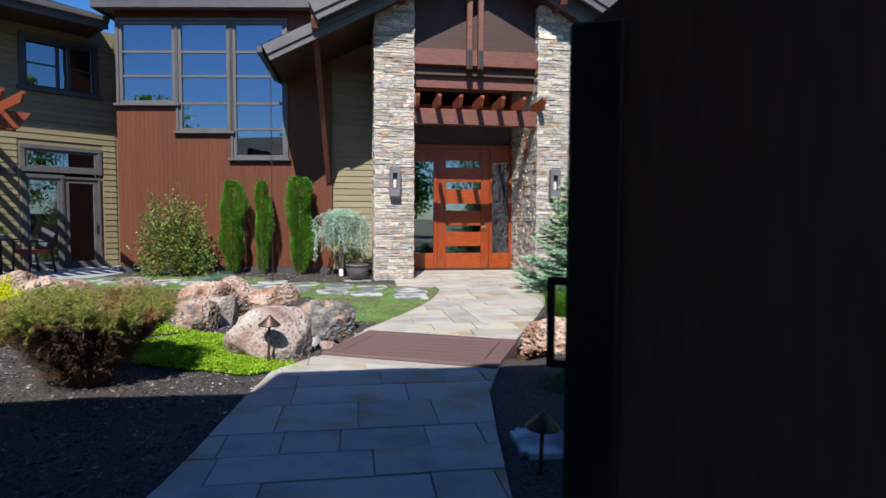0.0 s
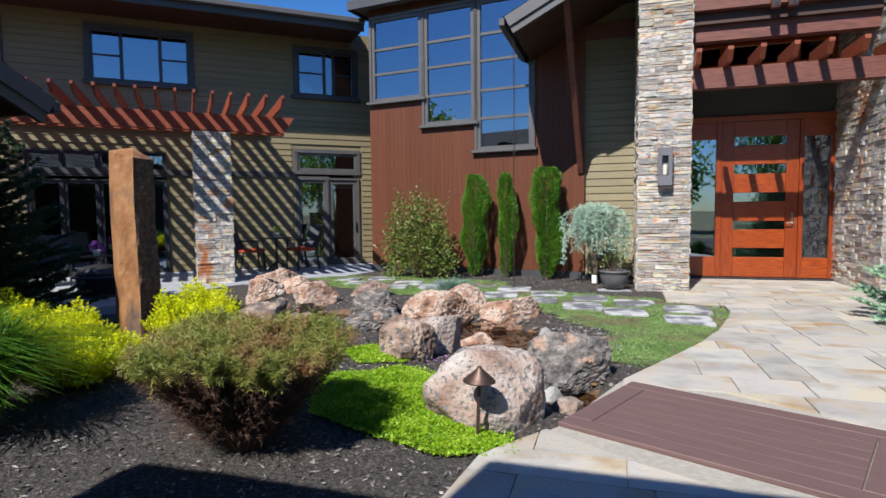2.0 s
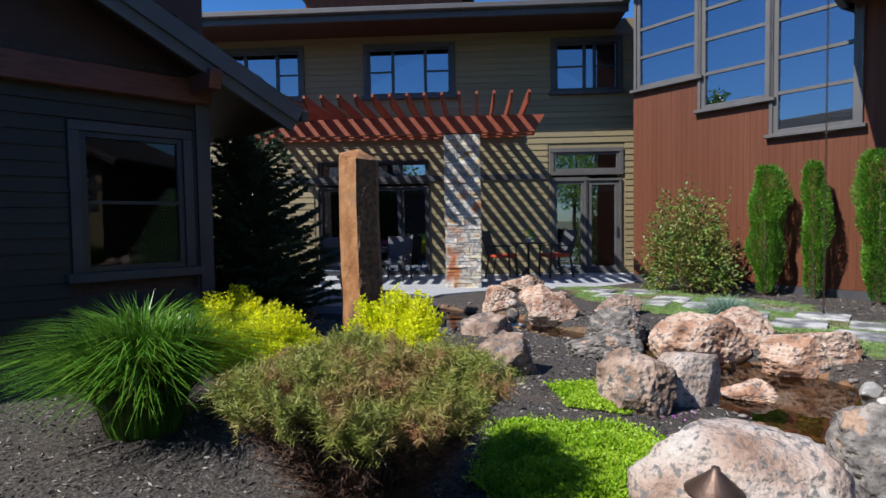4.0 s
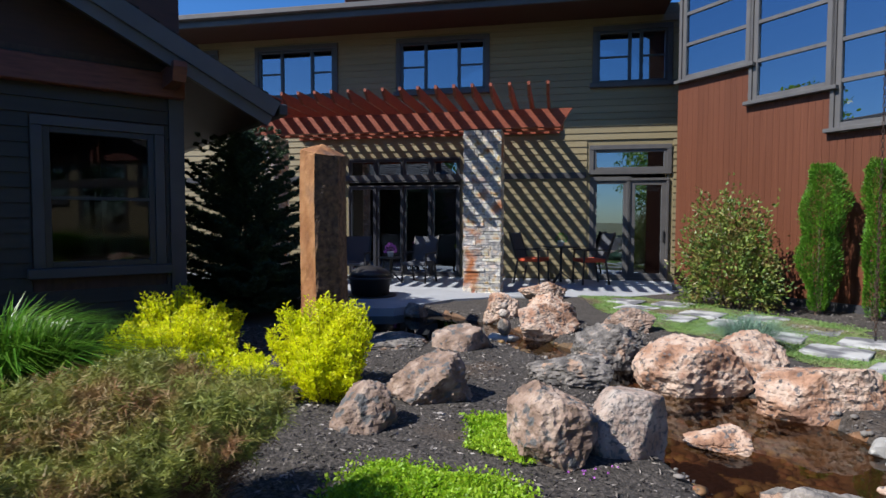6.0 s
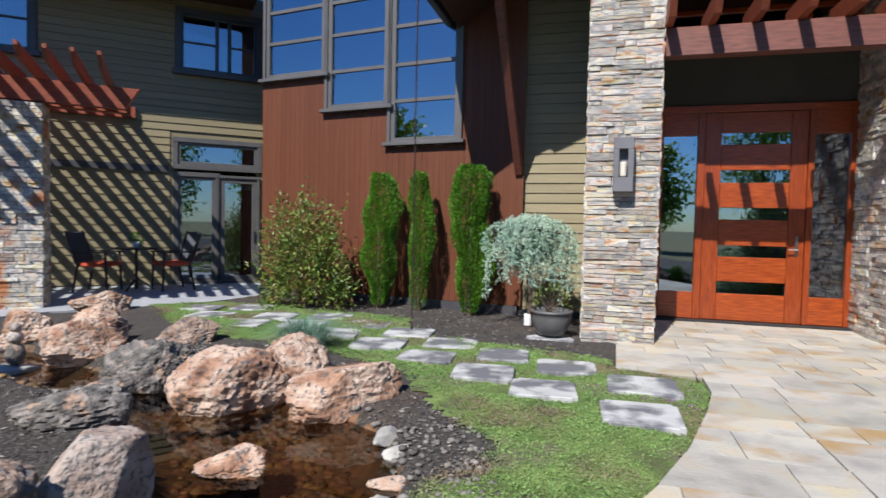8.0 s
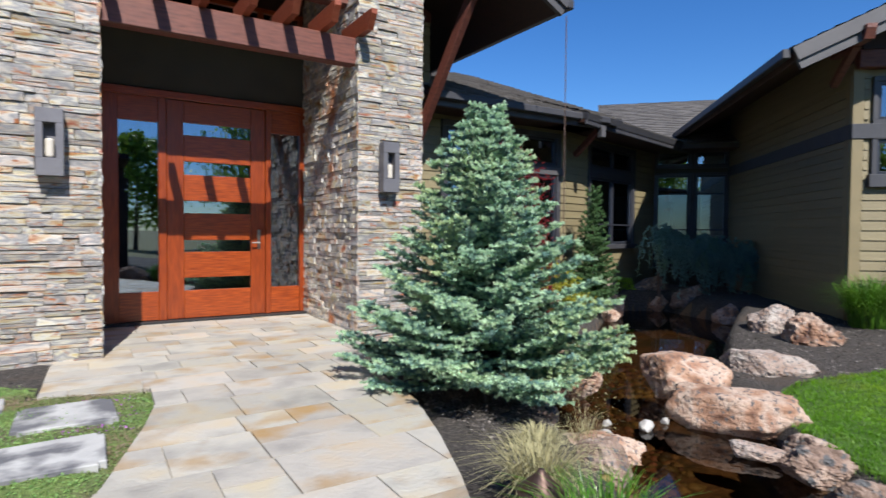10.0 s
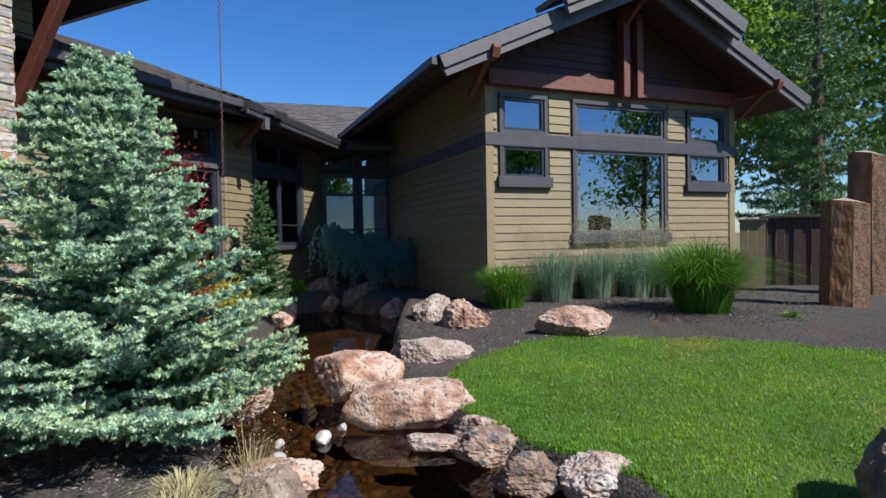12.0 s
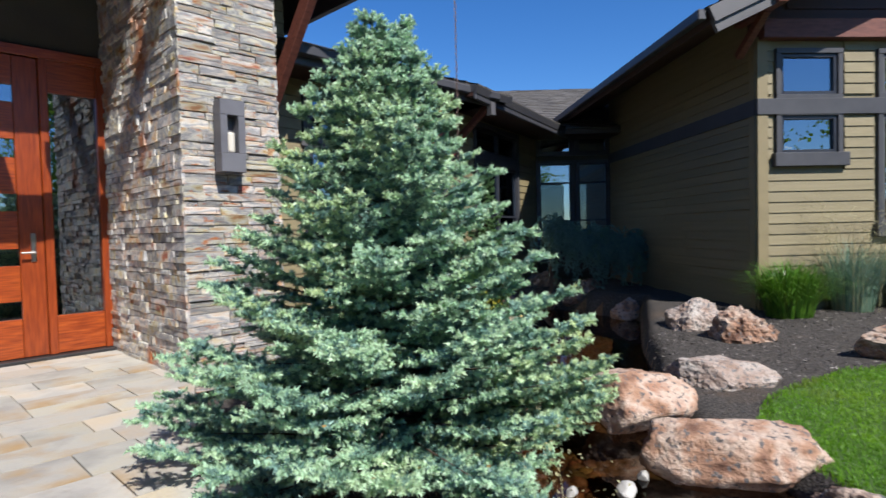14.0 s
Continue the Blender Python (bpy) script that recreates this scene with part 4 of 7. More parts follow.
for a, b, c_, d_ in G_OPEN:
    window(F_G, a, b, c_, d_, G_D, (), (), M_TOWER_FRAME if b - a > 1 else M_SASH, 0.045, 0.065, c_ < 2.2, "charcoal framed gable window reflecting sky and trees", sill_h=0.17)
gs = wall_mesh("wall_gable_side", F_G @ Matrix.Translation((-0.28, 0, 0)) @ Matrix.Rotation(radians(-90), 4, "Z") @ Matrix.Translation((-18.2, 0, 0)), 0, 5.15, -0.5, 3.78, 0, [], M_SIDING, "shaded olive lap siding beside the pond")
lap_boards(gs, 0, 5.05, -0.35, 3.2, 0, [])
part("corner_trim", box(5.03, 5.15, -0.035, 0.0, -0.4, 3.3), M_OLIVE_TRIM, gs)
part("belt", box(0, 5.15, -0.04, 0.0, 2.44, 2.64), M_TRIM, gs)
roof_g = gable_roof(F_G, 2.22, 5.10, 0.46, 3.58, 12.20, 19.5, 0.16, "grey shingled gable roof with stepped rake boards and timber lookouts", "roof_gable", (1.72, 0.14, 0.22))
for a, z in ((-0.55, 3.50), (2.22, 4.72), (4.99, 3.50)):
    lk = part("lookout", tail_mesh(12.10, 13.0, z, z + 0.17, 0.055, 0.05), M_TIMBER, roof_g, m=pose(a, 0, 0))
    part("brace", beam((a, 12.45, z + 0.02), (a, 13.0, z - 0.35), 0.09, 0.09), M_TIMBER, roof_g)
room(F_G, 0.0, 4.8, G_D + 0.21, G_D + 4.5, -0.1, 3.4)


def run_frame(p, q):
    """A frame along a wall from p to q; -y looks at the garden."""
    a = math.degrees(math.atan2(q[1] - p[1], q[0] - p[0]))
    return pose(p[0], p[1], 0, 0, 0, a), math.hypot(q[0] - p[0], q[1] - p[1])


# ---- link between entry and gable wing ----
F_A, L_A = run_frame((4.7, 13.40), (7.62, 13.40))
F_B, L_B = run_frame((7.62, 13.40), (11.35, 14.40))
F_C, L_C = run_frame((11.35, 14.40), (12.56, 13.14))
A_OPEN = [(0.35, 1.48, 0.45, 2.16), (1.58, 2.68, 0.45, 2.16), (0.35, 1.48, 2.34, 2.82), (1.58, 2.68, 2.34, 2.82)]
wa = wall_mesh("wall_link", F_A, 0, L_A, -0.4, 3.2, 0, A_OPEN, M_SIDING, "olive lap siding of the single-storey link")
lap_boards(wa, 0, L_A, -0.2, 3.0, 0, [(a - 0.1, b + 0.1, c_ - 0.1, d_ + 0.1) for a, b, c_, d_ in A_OPEN])
part("belt", box(0.22, 2.82, -0.06, 0, 2.17, 2.30, 0.005), M_FASCIA, wa, "pale grey trim under the transoms")
for a, b, c_, d_ in A_OPEN:
    window(F_A, a, b, c_, d_, 0, () if c_ > 2 else ((a + b) / 2,), () if c_ > 2 else [(a, b, 0.9), (a, b, 1.5)], label="dark framed garden window under a deep eave", rail=0.05, sill=c_ < 2)
B_OPEN = [(0.88, 2.72, 0.92, 2.24), (0.88, 2.72, 2.42, 2.85)]
wb_ = wall_mesh("wall_bay", F_B, 0, L_B, -0.4, 3.2, 0, B_OPEN, M_SIDING, "olive lap siding beside the pond bay")
lap_boards(wb_, 0, L_B, -0.2, 3.0, 0, [(a - 0.1, b + 0.1, c_ - 0.1, d_ + 0.1) for a, b, c_, d_ in B_OPEN])
window(F_B, 0.88, 2.72, 0.92, 2.24, 0, (1.82,), [(0.9, 2.7, 1.32)], label="dark framed two-light window seen straight through")
window(F_B, 0.88, 2.72, 2.42, 2.85, 0, (1.82,), (), sill=False, label="dark transom above the bay window")
C_OPEN = [(0.06, 0.78, 0.40, 2.48), (0.06, 0.78, 2.68, 3.05), (0.90, 1.55, 0.40, 2.48), (0.90, 1.55, 2.68, 3.05)]
# Darker than the neighbouring siding: the nook's shade is put into its colour.
wc = wall_mesh("wall_nook", F_C, 0, L_C, -0.4, 3.2, 0, C_OPEN, M_DARK_OLIVE, "shaded glazed nook at the head of the pond")
for a, b, c_, d_ in C_OPEN:
    window(F_C, a, b, c_, d_, 0, (), [(a, b, 1.24), (a, b, 2.05)] if c_ < 2 else (), label="nook window mirroring bright sky", rail=0.05, casing=0.05, sill=False)
room(F_A, 0.1, L_A, 0.21, 4.0, -0.05, 3.1)
room(F_B, 0.1, L_B - 0.1, 0.21, 3.0, -0.05, 3.1, None, False)
room(F_C, 0.05, L_C - 0.05, 0.21, 2.5, -0.05, 3.1, None, False)
roof_l = root("roof_link", F_E, "grey brown shingled low roof of the link", "roof", kind="structure")
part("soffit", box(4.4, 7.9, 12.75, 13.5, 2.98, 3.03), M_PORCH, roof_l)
part("fascia", box(4.4, 7.9, 12.70, 12.75, 2.93, 3.14, 0.01), M_TRIM, roof_l)
part("gutter", box(4.4, 7.9, 12.60, 12.70, 3.02, 3.13, 0.015), M_TRIM, roof_l)
part("bracket", beam((7.75, 13.3, 2.55), (7.75, 12.75, 2.92), 0.08, 0.10), M_TIMBER, roof_l)
part("bracket_end", box(7.70, 7.80, 12.62, 12.72, 2.78, 2.98, 0.008), M_FASCIA, roof_l)
slope_roof(F_E, 4.4, 8.2, 12.62, 3.12, 17.2, 4.9, roof_l)
roof_b = root("roof_bay", F_B, "pale weathered shingled roof over the pond bay", "roof", kind="structure")
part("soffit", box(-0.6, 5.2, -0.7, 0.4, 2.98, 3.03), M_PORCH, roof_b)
part("fascia", box(-0.6, 5.2, -0.75, -0.70, 2.93, 3.14, 0.01), M_TRIM, roof_b)
slope_roof(F_B, -0.6, 6.0, -0.78, 3.12, 4.0, 4.75, roof_b)
roof_c = root("roof_nook", F_C, "low shingled roof over the nook", "roof", kind="structure")
part("soffit", box(-0.5, 2.2, -0.65, 0.3, 2.985, 3.025), M_PORCH, roof_c)
slope_roof(F_C, -1.2, 2.6, -0.68, 3.10, 4.0, 5.0, roof_c)

# ---- outbuilding beside the garden ----
F_O = pose(-6.80, 0, 0, 0, 0, 90)    # x runs north along its gable wall, -y looks east
O_OPEN = [(5.0, 5.92, 0.75, 2.05), (2.6, 3.8, 0.75, 2.05)]
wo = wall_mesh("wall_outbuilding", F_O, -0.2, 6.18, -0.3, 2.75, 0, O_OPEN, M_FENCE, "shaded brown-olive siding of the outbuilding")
# The boards' near-black colour holds this wall's shade.
lap_boards(wo, 2.5, 6.06, 0.0, 2.7, 0, [(a - 0.1, b + 0.1, c_ - 0.1, d_ + 0.1) for a, b, c_, d_ in O_OPEN], mesh=BOARD_SHADED)
part("corner_trim", box(6.06, 6.20, -0.04, 0, -0.2, 2.7), M_TRIM, wo)
part("tie_beam", box(-0.2, 6.2, -0.12, 0, 2.42, 2.66, 0.01), M_TIMBER, wo)
part("end_wall", box(6.0, 6.18, 0.2, 6.0, -0.3, 2.75), M_SHADED_SIDING, wo)
part("gable_end", prism([(-0.2, 0), (6.18, 0), (6.18, 0.2), (-0.2, 0.2)], 2.75, 3.6), M_PORCH, wo)
for a, b, c_, d_ in O_OPEN:
    window(F_O, a, b, c_, d_, 0, (), [(a, b, 1.4)], label="dark sash window in the shaded outbuilding wall", glass=M_PLAIN_PANE)
room(F_O, 2.0, 5.95, 0.21, 4.0, 0.0, 2.6, M_PORCH)
roof_o = gable_roof(F_O, 3.0, 4.45, 0.50, 4.02, -0.50, 6.0, 0.18, "dark shingled gable roof of the outbuilding", "roof_outbuilding")
part("lookout", tail_mesh(-0.58, 0.3, 2.50, 2.68, 0.06, 0.05), M_TIMBER, roof_o, m=pose(6.05, 0, 0))

# ---- gateway behind the start ----
gate_roof = root("roof_gateway", F_E, "dark timber roof over the entry gate", "roof", kind="structure")
# Out of view: slabs sized from their shadow edges on the ground.
part("roof_slab", box(-2.02, 1.35, -1.2, 1.94, 3.26, 3.40), M_PORCH, gate_roof)
part("roof_slab", box(-3.60, -2.0, -1.2, 1.90, 2.80, 2.94), M_PORCH, gate_roof)
part("fascia", box(-2.04, -2.0, -1.2, 1.92, 2.8, 3.40), M_PORCH, gate_roof)
# Unseen wall added to keep sun and sky light out of the gateway.
part("back_wall", box(-3.6, 1.35, -1.4, -1.2, -0.2, 3.26), M_FENCE, gate_roof)
part("post", box(-1.92, -1.70, 0.9, 1.12, -0.1, 3.26), M_TIMBER, gate_roof)
part("post", box(0.90, 1.12, 0.9, 1.12, -0.1, 3.26), M_TIMBER, gate_roof)
wall_gate = wall_mesh("wall_gate", F_E, -6.0, 1.35, -0.2, 2.3, 0.95, [(-1.72, 0.9, -0.3, 2.4)], M_FENCE, "dark stained board wall either side of the gate")
tagged(part("lintel", box(-6.0, 1.35, 0.95, 1.15, 2.4, 2.75), M_FENCE, None), "dark beam over the gateway", "beam", kind="structure")
gate = root("garden_gate", pose(-0.30, 1.74, 0, 0, 0, -26), "open dark wooden gate with an arched top", "gate")
bm = bmesh.new()
pts = [(0, 0.05), (1.15, 0.05), (1.15, 2.05)] + [(1.15 - 1.15 * k / 8, 1.50 + 0.55 * math.cos(math.pi / 2 * k / 8)) for k in range(1, 9)]
lo = [bm.verts.new((a, -0.02, b)) for a, b in pts]
hi = [bm.verts.new((a, 0.02, b)) for a, b in pts]
bm.faces.new(lo)
bm.faces.new(list(reversed(hi)))
for i in range(len(pts)):
    j = (i + 1) % len(pts)
    bm.faces.new((lo[j], lo[i], hi[i], hi[j]))
bmesh.ops.recalc_face_normals(bm, faces=bm.faces)
part("panel", bm, M_GATE, gate)
part("stile", box(0, 0.09, -0.045, 0.03, 0.05, 1.52, 0.004), M_IRON, gate)
part("stile", box(1.06, 1.15, -0.045, 0.03, 0.05, 2.0, 0.004), M_IRON, gate)
part("rail", box(0.09, 1.06, -0.045, 0.03, 0.05, 0.20, 0.004), M_IRON, gate)
hd = bmesh.new()
box(-0.045, -0.030, 0.05, 0.065, 0.88, 1.06, bm=hd)
box(-0.045, 0.02, 0.05, 0.065, 1.045, 1.06, bm=hd)
box(-0.045, 0.02, 0.05, 0.065, 0.88, 0.895, bm=hd)
box(0.005, 0.02, 0.02, 0.065, 0.88, 1.06, bm=hd)
part("gate_handle", hd, M_IRON, gate, "black square pull handle")
# ---- ground, water, paving ----
WALK = [(-1.75, -2.0), (-0.10, -2.0), (-0.09, 2.0), (-0.05, 2.99), (0.06, 3.69), (0.20, 4.49), (0.38, 4.99), (0.57, 5.45), (0.80, 5.98), (1.12, 6.65), (1.45, 7.31), (1.76, 8.0), (1.96, 8.51), (2.17, 9.15), (2.30, 10.18), (2.48, 10.8),
        (2.84, 11.62), (2.84, 13.48), (0.39, 13.48), (0.39, 11.70), (0.0, 11.70), (-0.03, 10.50), (0.65, 10.42), (0.64, 9.95), (0.54, 9.50), (0.32, 8.74), (0.10, 8.18), (-0.09, 7.79), (-0.38, 7.22), (-0.66, 6.67),
        (-1.0, 5.70), (-1.27, 5.32), (-1.35, 5.18), (-1.43, 4.52), (-1.51, 3.67), (-1.57, 3.2)]
STREAM = [(-0.70, 5.90), (-0.62, 6.5), (-1.0, 6.75), (-1.02, 7.35), (-1.12, 8.0), (-1.42, 8.6), (-2.0, 8.95), (-3.2, 9.15), (-4.3, 9.25), (-5.5, 9.6), (-6.6, 9.5), (-7.6, 9.2),
          (-7.9, 8.2), (-7.0, 7.5), (-5.6, 7.7), (-4.9, 8.2), (-4.7, 8.75), (-4.0, 8.6), (-3.25, 8.3), (-2.5, 7.75), (-2.1, 7.4), (-1.7, 7.2), (-1.3, 6.5), (-1.05, 6.05)]
POND = [(0.30, 5.70), (0.75, 5.45), (1.1, 5.7), (1.7, 6.0), (2.6, 6.05), (3.45, 6.35), (3.95, 6.9), (4.25, 7.6), (4.72, 8.15), (5.15, 8.75), (5.7, 9.3), (6.6, 9.7), (7.6, 10.3), (9.7, 11.3), (10.1, 13.1),
        (9.3, 13.75), (7.6, 12.5), (6.3, 11.5), (5.2, 11.1), (4.2, 10.3), (3.5, 9.4), (3.1, 8.6), (2.6, 7.6), (2.0, 6.95), (1.1, 6.7), (0.5, 6.3)]
LAWN = [(5.35, 8.45), (4.8, 8.05), (4.50, 7.78), (4.26, 7.45), (4.08, 7.0), (3.85, 6.55), (3.2, 6.05), (2.5, 5.55), (1.8, 5.0), (1.5, 4.4), (1.7, 2.6), (6.8, 2.2), (7.3, 3.6), (7.52, 4.79), (7.66, 5.52), (7.65, 6.05), (7.59, 6.61), (7.51, 7.2), (7.32, 7.81), (6.94, 8.23), (6.27, 8.46), (5.8, 8.52)]
THYME = [(-1.0, 7.35), (-0.35, 6.95), (0.12, 7.7), (0.32, 8.1), (0.55, 8.7), (0.80, 9.5), (0.90, 10.55), (-0.05, 10.60), (-0.15, 10.95), (-1.4, 11.5), (-2.6, 12.4), (-4.9, 12.7), (-6.0, 12.6), (-6.3, 11.9), (-5.4, 11.2), (-4.5, 10.6), (-3.5, 10.35), (-2.5, 10.1), (-1.75, 9.78), (-1.45, 9.25), (-1.12, 8.75), (-0.98, 8.05)]
SEDUM = [(-2.78, 6.05), (-2.38, 5.40), (-1.85, 5.22), (-1.52, 5.16), (-1.22, 5.30), (-1.36, 5.62), (-1.70, 6.2), (-2.16, 6.42)]
SEDUM_B = [(-2.95, 6.85), (-2.62, 6.55), (-2.30, 6.60), (-2.42, 6.98), (-2.75, 7.05)]
STREAM_Z, POND_Z = -0.11, -0.42


def smooth(v):
    v = np.clip(v, 0, 1)
    return v * v * (3 - 2 * v)


def ground_z(px, py):
    """Height of the ground at given places."""
    px, py = np.asarray(px, float), np.asarray(py, float)
    z = np.interp(px, [-400, -3, 1.2, 3.5, 5.5, 7.4, 8.5, 400], [-0.012, -0.012, -0.03, -0.27, -0.29, -0.17, -0.02, 0.0])
    z = z + 0.018 * np.sin(px * 3.1 + py * 1.7) * np.sin(py * 2.3 - px) + 0.008 * np.sin(px * 11) * np.cos(py * 9)
    mound = np.exp(-((px + 3.0) ** 2 + (py - 6.2) ** 2) / 1.6)
    z = z + 0.05 * mound
    for poly, depth, wide in ((STREAM, 0.30, 0.28), (POND, 0.62, 0.20)):
        d = edge_distance(px, py, poly) * np.where(inside(px, py, poly), 1, -1)
        k = smooth((d + 0.10) / wide)
        z = z * (1 - k) + (-depth if poly is STREAM else -0.72) * k
    d = edge_distance(px, py, WALK) * np.where(inside(px, py, WALK), 1, -1)
    k = smooth((d + 0.06) / 0.12) * (edge_distance(px, py, [(-1.0, 5.7), (0.4, 5.05), (0.82, 5.98), (-0.58, 6.63)]) > 0.0)
    bridge_in = inside(px, py, [(-1.02, 5.75), (0.4, 5.09), (0.8, 5.96), (-0.60, 6.6)])
    z = np.where(bridge_in, z, z * (1 - k) - 0.045 * k)
    patio = inside(px, py, PATIO)
    return np.where(patio, np.minimum(z, -0.06), z)


PATIO = [(-8.9, 7.3), (-7.42, 8.30), (-6.98, 8.9), (-7.22, 10.15), (-6.95, 11.0), (-6.3, 11.75), (-5.75, 12.6), (-5.55, 13.45), (-6.2, 15.9), (-7.6, 14.9), (-17, 5.6), (-12, 4.6)]
xs = np.concatenate([np.geomspace(-600, -16, 14), np.arange(-15.5, -8, 0.5), np.arange(-8, 10.01, 0.09), np.arange(10.5, 18, 0.5), np.geomspace(18.5, 600, 14)])
ys = np.concatenate([np.geomspace(-600, -6, 14), np.arange(-5.5, 0, 0.5), np.arange(0, 14.6, 0.09), np.arange(15, 22, 0.5), np.geomspace(22.5, 600, 14)])
gx, gy = np.meshgrid(xs, ys)
gz = ground_z(gx.ravel(), gy.ravel())
nx, ny = len(xs), len(ys)
ii = (np.arange(ny - 1)[:, None] * nx + np.arange(nx - 1)[None, :]).ravel()
gf = np.stack([ii, ii + 1, ii + nx + 1, ii + nx], 1)
gmesh = arrays("ground", np.stack([gx.ravel(), gy.ravel(), gz], 1), gf)
gmesh.materials.append(M_MULCH)
gmesh.materials.append(M_WATER_BED)
gmesh.materials.append(M_FIELD)
cx, cy = gx.ravel()[gf].mean(1), gy.ravel()[gf].mean(1)
mi = np.zeros(len(gf), np.int32)
mi[inside(cx, cy, STREAM) | inside(cx, cy, POND)] = 1
mi[(np.abs(cx) > 19) | (cy > 24) | (cy < -8)] = 2
gmesh.polygons.foreach_set("material_index", mi)
gmesh.polygons.foreach_set("use_smooth", [True] * len(gf))
ground = tagged(new("ground", gmesh), "dark bark mulch garden beds running out to dry field", "ground", kind="structure")


def scatter(poly, n, seed=1):
    r = np.random.default_rng(seed)
    p = np.array(poly)
    lo, hi = p.min(0), p.max(0)
    out = np.zeros((0, 2))
    while len(out) < n:
        q = r.uniform(lo, hi, (n * 2, 2))
        out = np.concatenate([out, q[inside(q[:, 0], q[:, 1], poly)]])
    return out[:n]


def on_ground(p, lift=0.0):
    return np.column_stack([p, ground_z(p[:, 0], p[:, 1]) + lift])


for nm, poly, z, lab in (("water_stream", STREAM, STREAM_Z, "shallow clear brown stream over rusty pebbles"), ("water_pond", POND, POND_Z, "still dark pond mirroring the sky")):
    c = np.mean(poly, 0)
    big = []
    for i, p in enumerate(poly):
        a, b = np.array(poly[i - 1]), np.array(poly[(i + 1) % len(poly)])
        t = (b - a) / np.linalg.norm(b - a)
        big.append(tuple(np.array(p) + np.array((t[1], -t[0])) * 0.10))
    if nm == "water_pond":
        big = poly
    bm = bmesh.new()
    bm.faces.new([bm.verts.new((x, y, z)) for x, y in big])
    bmesh.ops.recalc_face_normals(bm, faces=bm.faces)
    if bm.faces[:][0].normal.z < 0:
        bmesh.ops.reverse_faces(bm, faces=bm.faces)
    w_ = tagged(part(nm, bm, M_POND if nm == "water_pond" else M_WATER), lab, "water", kind="structure")
    w_.visible_shadow = False

# bed stones under the water
ico = bmesh.new()
bmesh.ops.create_icosphere(ico, subdivisions=1, radius=1.0)
ico_v = np.array([v.co for v in ico.verts])
ico_f = np.array([[v.index for v in f.verts] for f in ico.faces])
ico.free()


def pebbles(name, pts, size, flat, mat, label, parent=None):
    """Many small rounded stones in one mesh."""
    v, f = [], []
    for i, p in enumerate(pts):
        s = rng.uniform(*size)
        sc = np.array([s * rng.uniform(0.8, 1.4), s * rng.uniform(0.7, 1.1), s * flat * rng.uniform(0.7, 1.2)])
        a = rng.uniform(0, 6.28)
        q = ico_v * sc * (1 + rng.uniform(-0.14, 0.14, (len(ico_v), 1)))
        q = np.column_stack([q[:, 0] * math.cos(a) - q[:, 1] * math.sin(a), q[:, 0] * math.sin(a) + q[:, 1] * math.cos(a), q[:, 2]])
        v.append(q + p)
        f.append(ico_f + i * len(ico_v))
    mesh = arrays(name, np.concatenate(v), np.concatenate(f))
    mesh.polygons.foreach_set("use_smooth", [True] * len(mesh.polygons))
    return tagged(link(name, mesh, mat, parent), label, "pebbles", kind="stuff")


M_BED_STONE = material("submerged_rusty_stone", [(0.06, 0.03, 0.014), (0.15, 0.075, 0.03), (0.22, 0.11, 0.055)], 6, 0.7, 0.4, 40, island=0.45, hue=0.03)
M_PEB = material("mixed_pebble", [(0.085, 0.078, 0.072), (0.22, 0.20, 0.18)], 6, 0.8, 0.3, 50, island=0.5, hue=0.02)
near_stream = scatter([(-0.8, 6.0), (-0.8, 6.6), (-1.3, 8.2), (-2.2, 9.0), (-4.5, 9.3), (-4.6, 8.6), (-2.8, 8.4), (-1.7, 7.1), (-1.1, 6.1)], 1500, 3)
pebbles("stream_bed_stones", on_ground(near_stream, 0.0), (0.022, 0.055), 0.45, M_BED_STONE, "rust-coloured pebbles on the stream bed")
pebbles("pond_bed_stones", on_ground(scatter([(1.2, 5.9), (3.4, 6.5), (3.9, 8.0), (5.0, 9.6), (7, 10.7), (6.3, 11.4), (4.2, 10.2), (3.0, 8.5), (2.0, 6.8)], 1400, 4), 0.0), (0.03, 0.075), 0.5, M_BED_STONE, "rust-coloured stones on the pond bed")

# bark chips
chips = scatter([(-7, 3.0), (-0.9, 3.0), (-0.5, 7.2), (-1.0, 9), (-3, 10.3), (-6, 10), (-7, 6)], 26000, 6)
keep_ = ~(inside(chips[:, 0], chips[:, 1], WALK) | inside(chips[:, 0], chips[:, 1], STREAM) | inside(chips[:, 0], chips[:, 1], SEDUM))
chips = chips[keep_]
more = np.concatenate([scatter([(-3, 11.3), (-0.1, 10.6), (-0.3, 13.2), (-5, 13.3)], 3000, 7), scatter([(5.5, 9.0), (8.3, 7.3), (8.2, 5.4), (12, 4), (12, 8), (8.6, 10), (7.0, 10.2)], 7000, 8), scatter([(0.5, 3), (2.2, 3), (2.2, 6), (1.2, 6)], 3000, 9), scatter([(2.2, 8.0), (3.2, 8.8), (4.2, 10.4), (2.7, 11.4), (2.5, 9.8)], 3000, 10)])
more = more[~(inside(more[:, 0], more[:, 1], WALK) | inside(more[:, 0], more[:, 1], POND) | inside(more[:, 0], more[:, 1], LAWN))]
chips = np.concatenate([chips, more])
tagged(leaves("bark_chips", on_ground(chips, 0.006), np.column_stack([rng.normal(size=(len(chips), 2)), rng.normal(0, 0.25, len(chips))]), rng.uniform(0.012, 0.05, len(chips)), rng.uniform(0.006, 0.016, len(chips)), M_CHIP, None),
       "loose chips of dark bark mulch", "bark chips", kind="stuff")

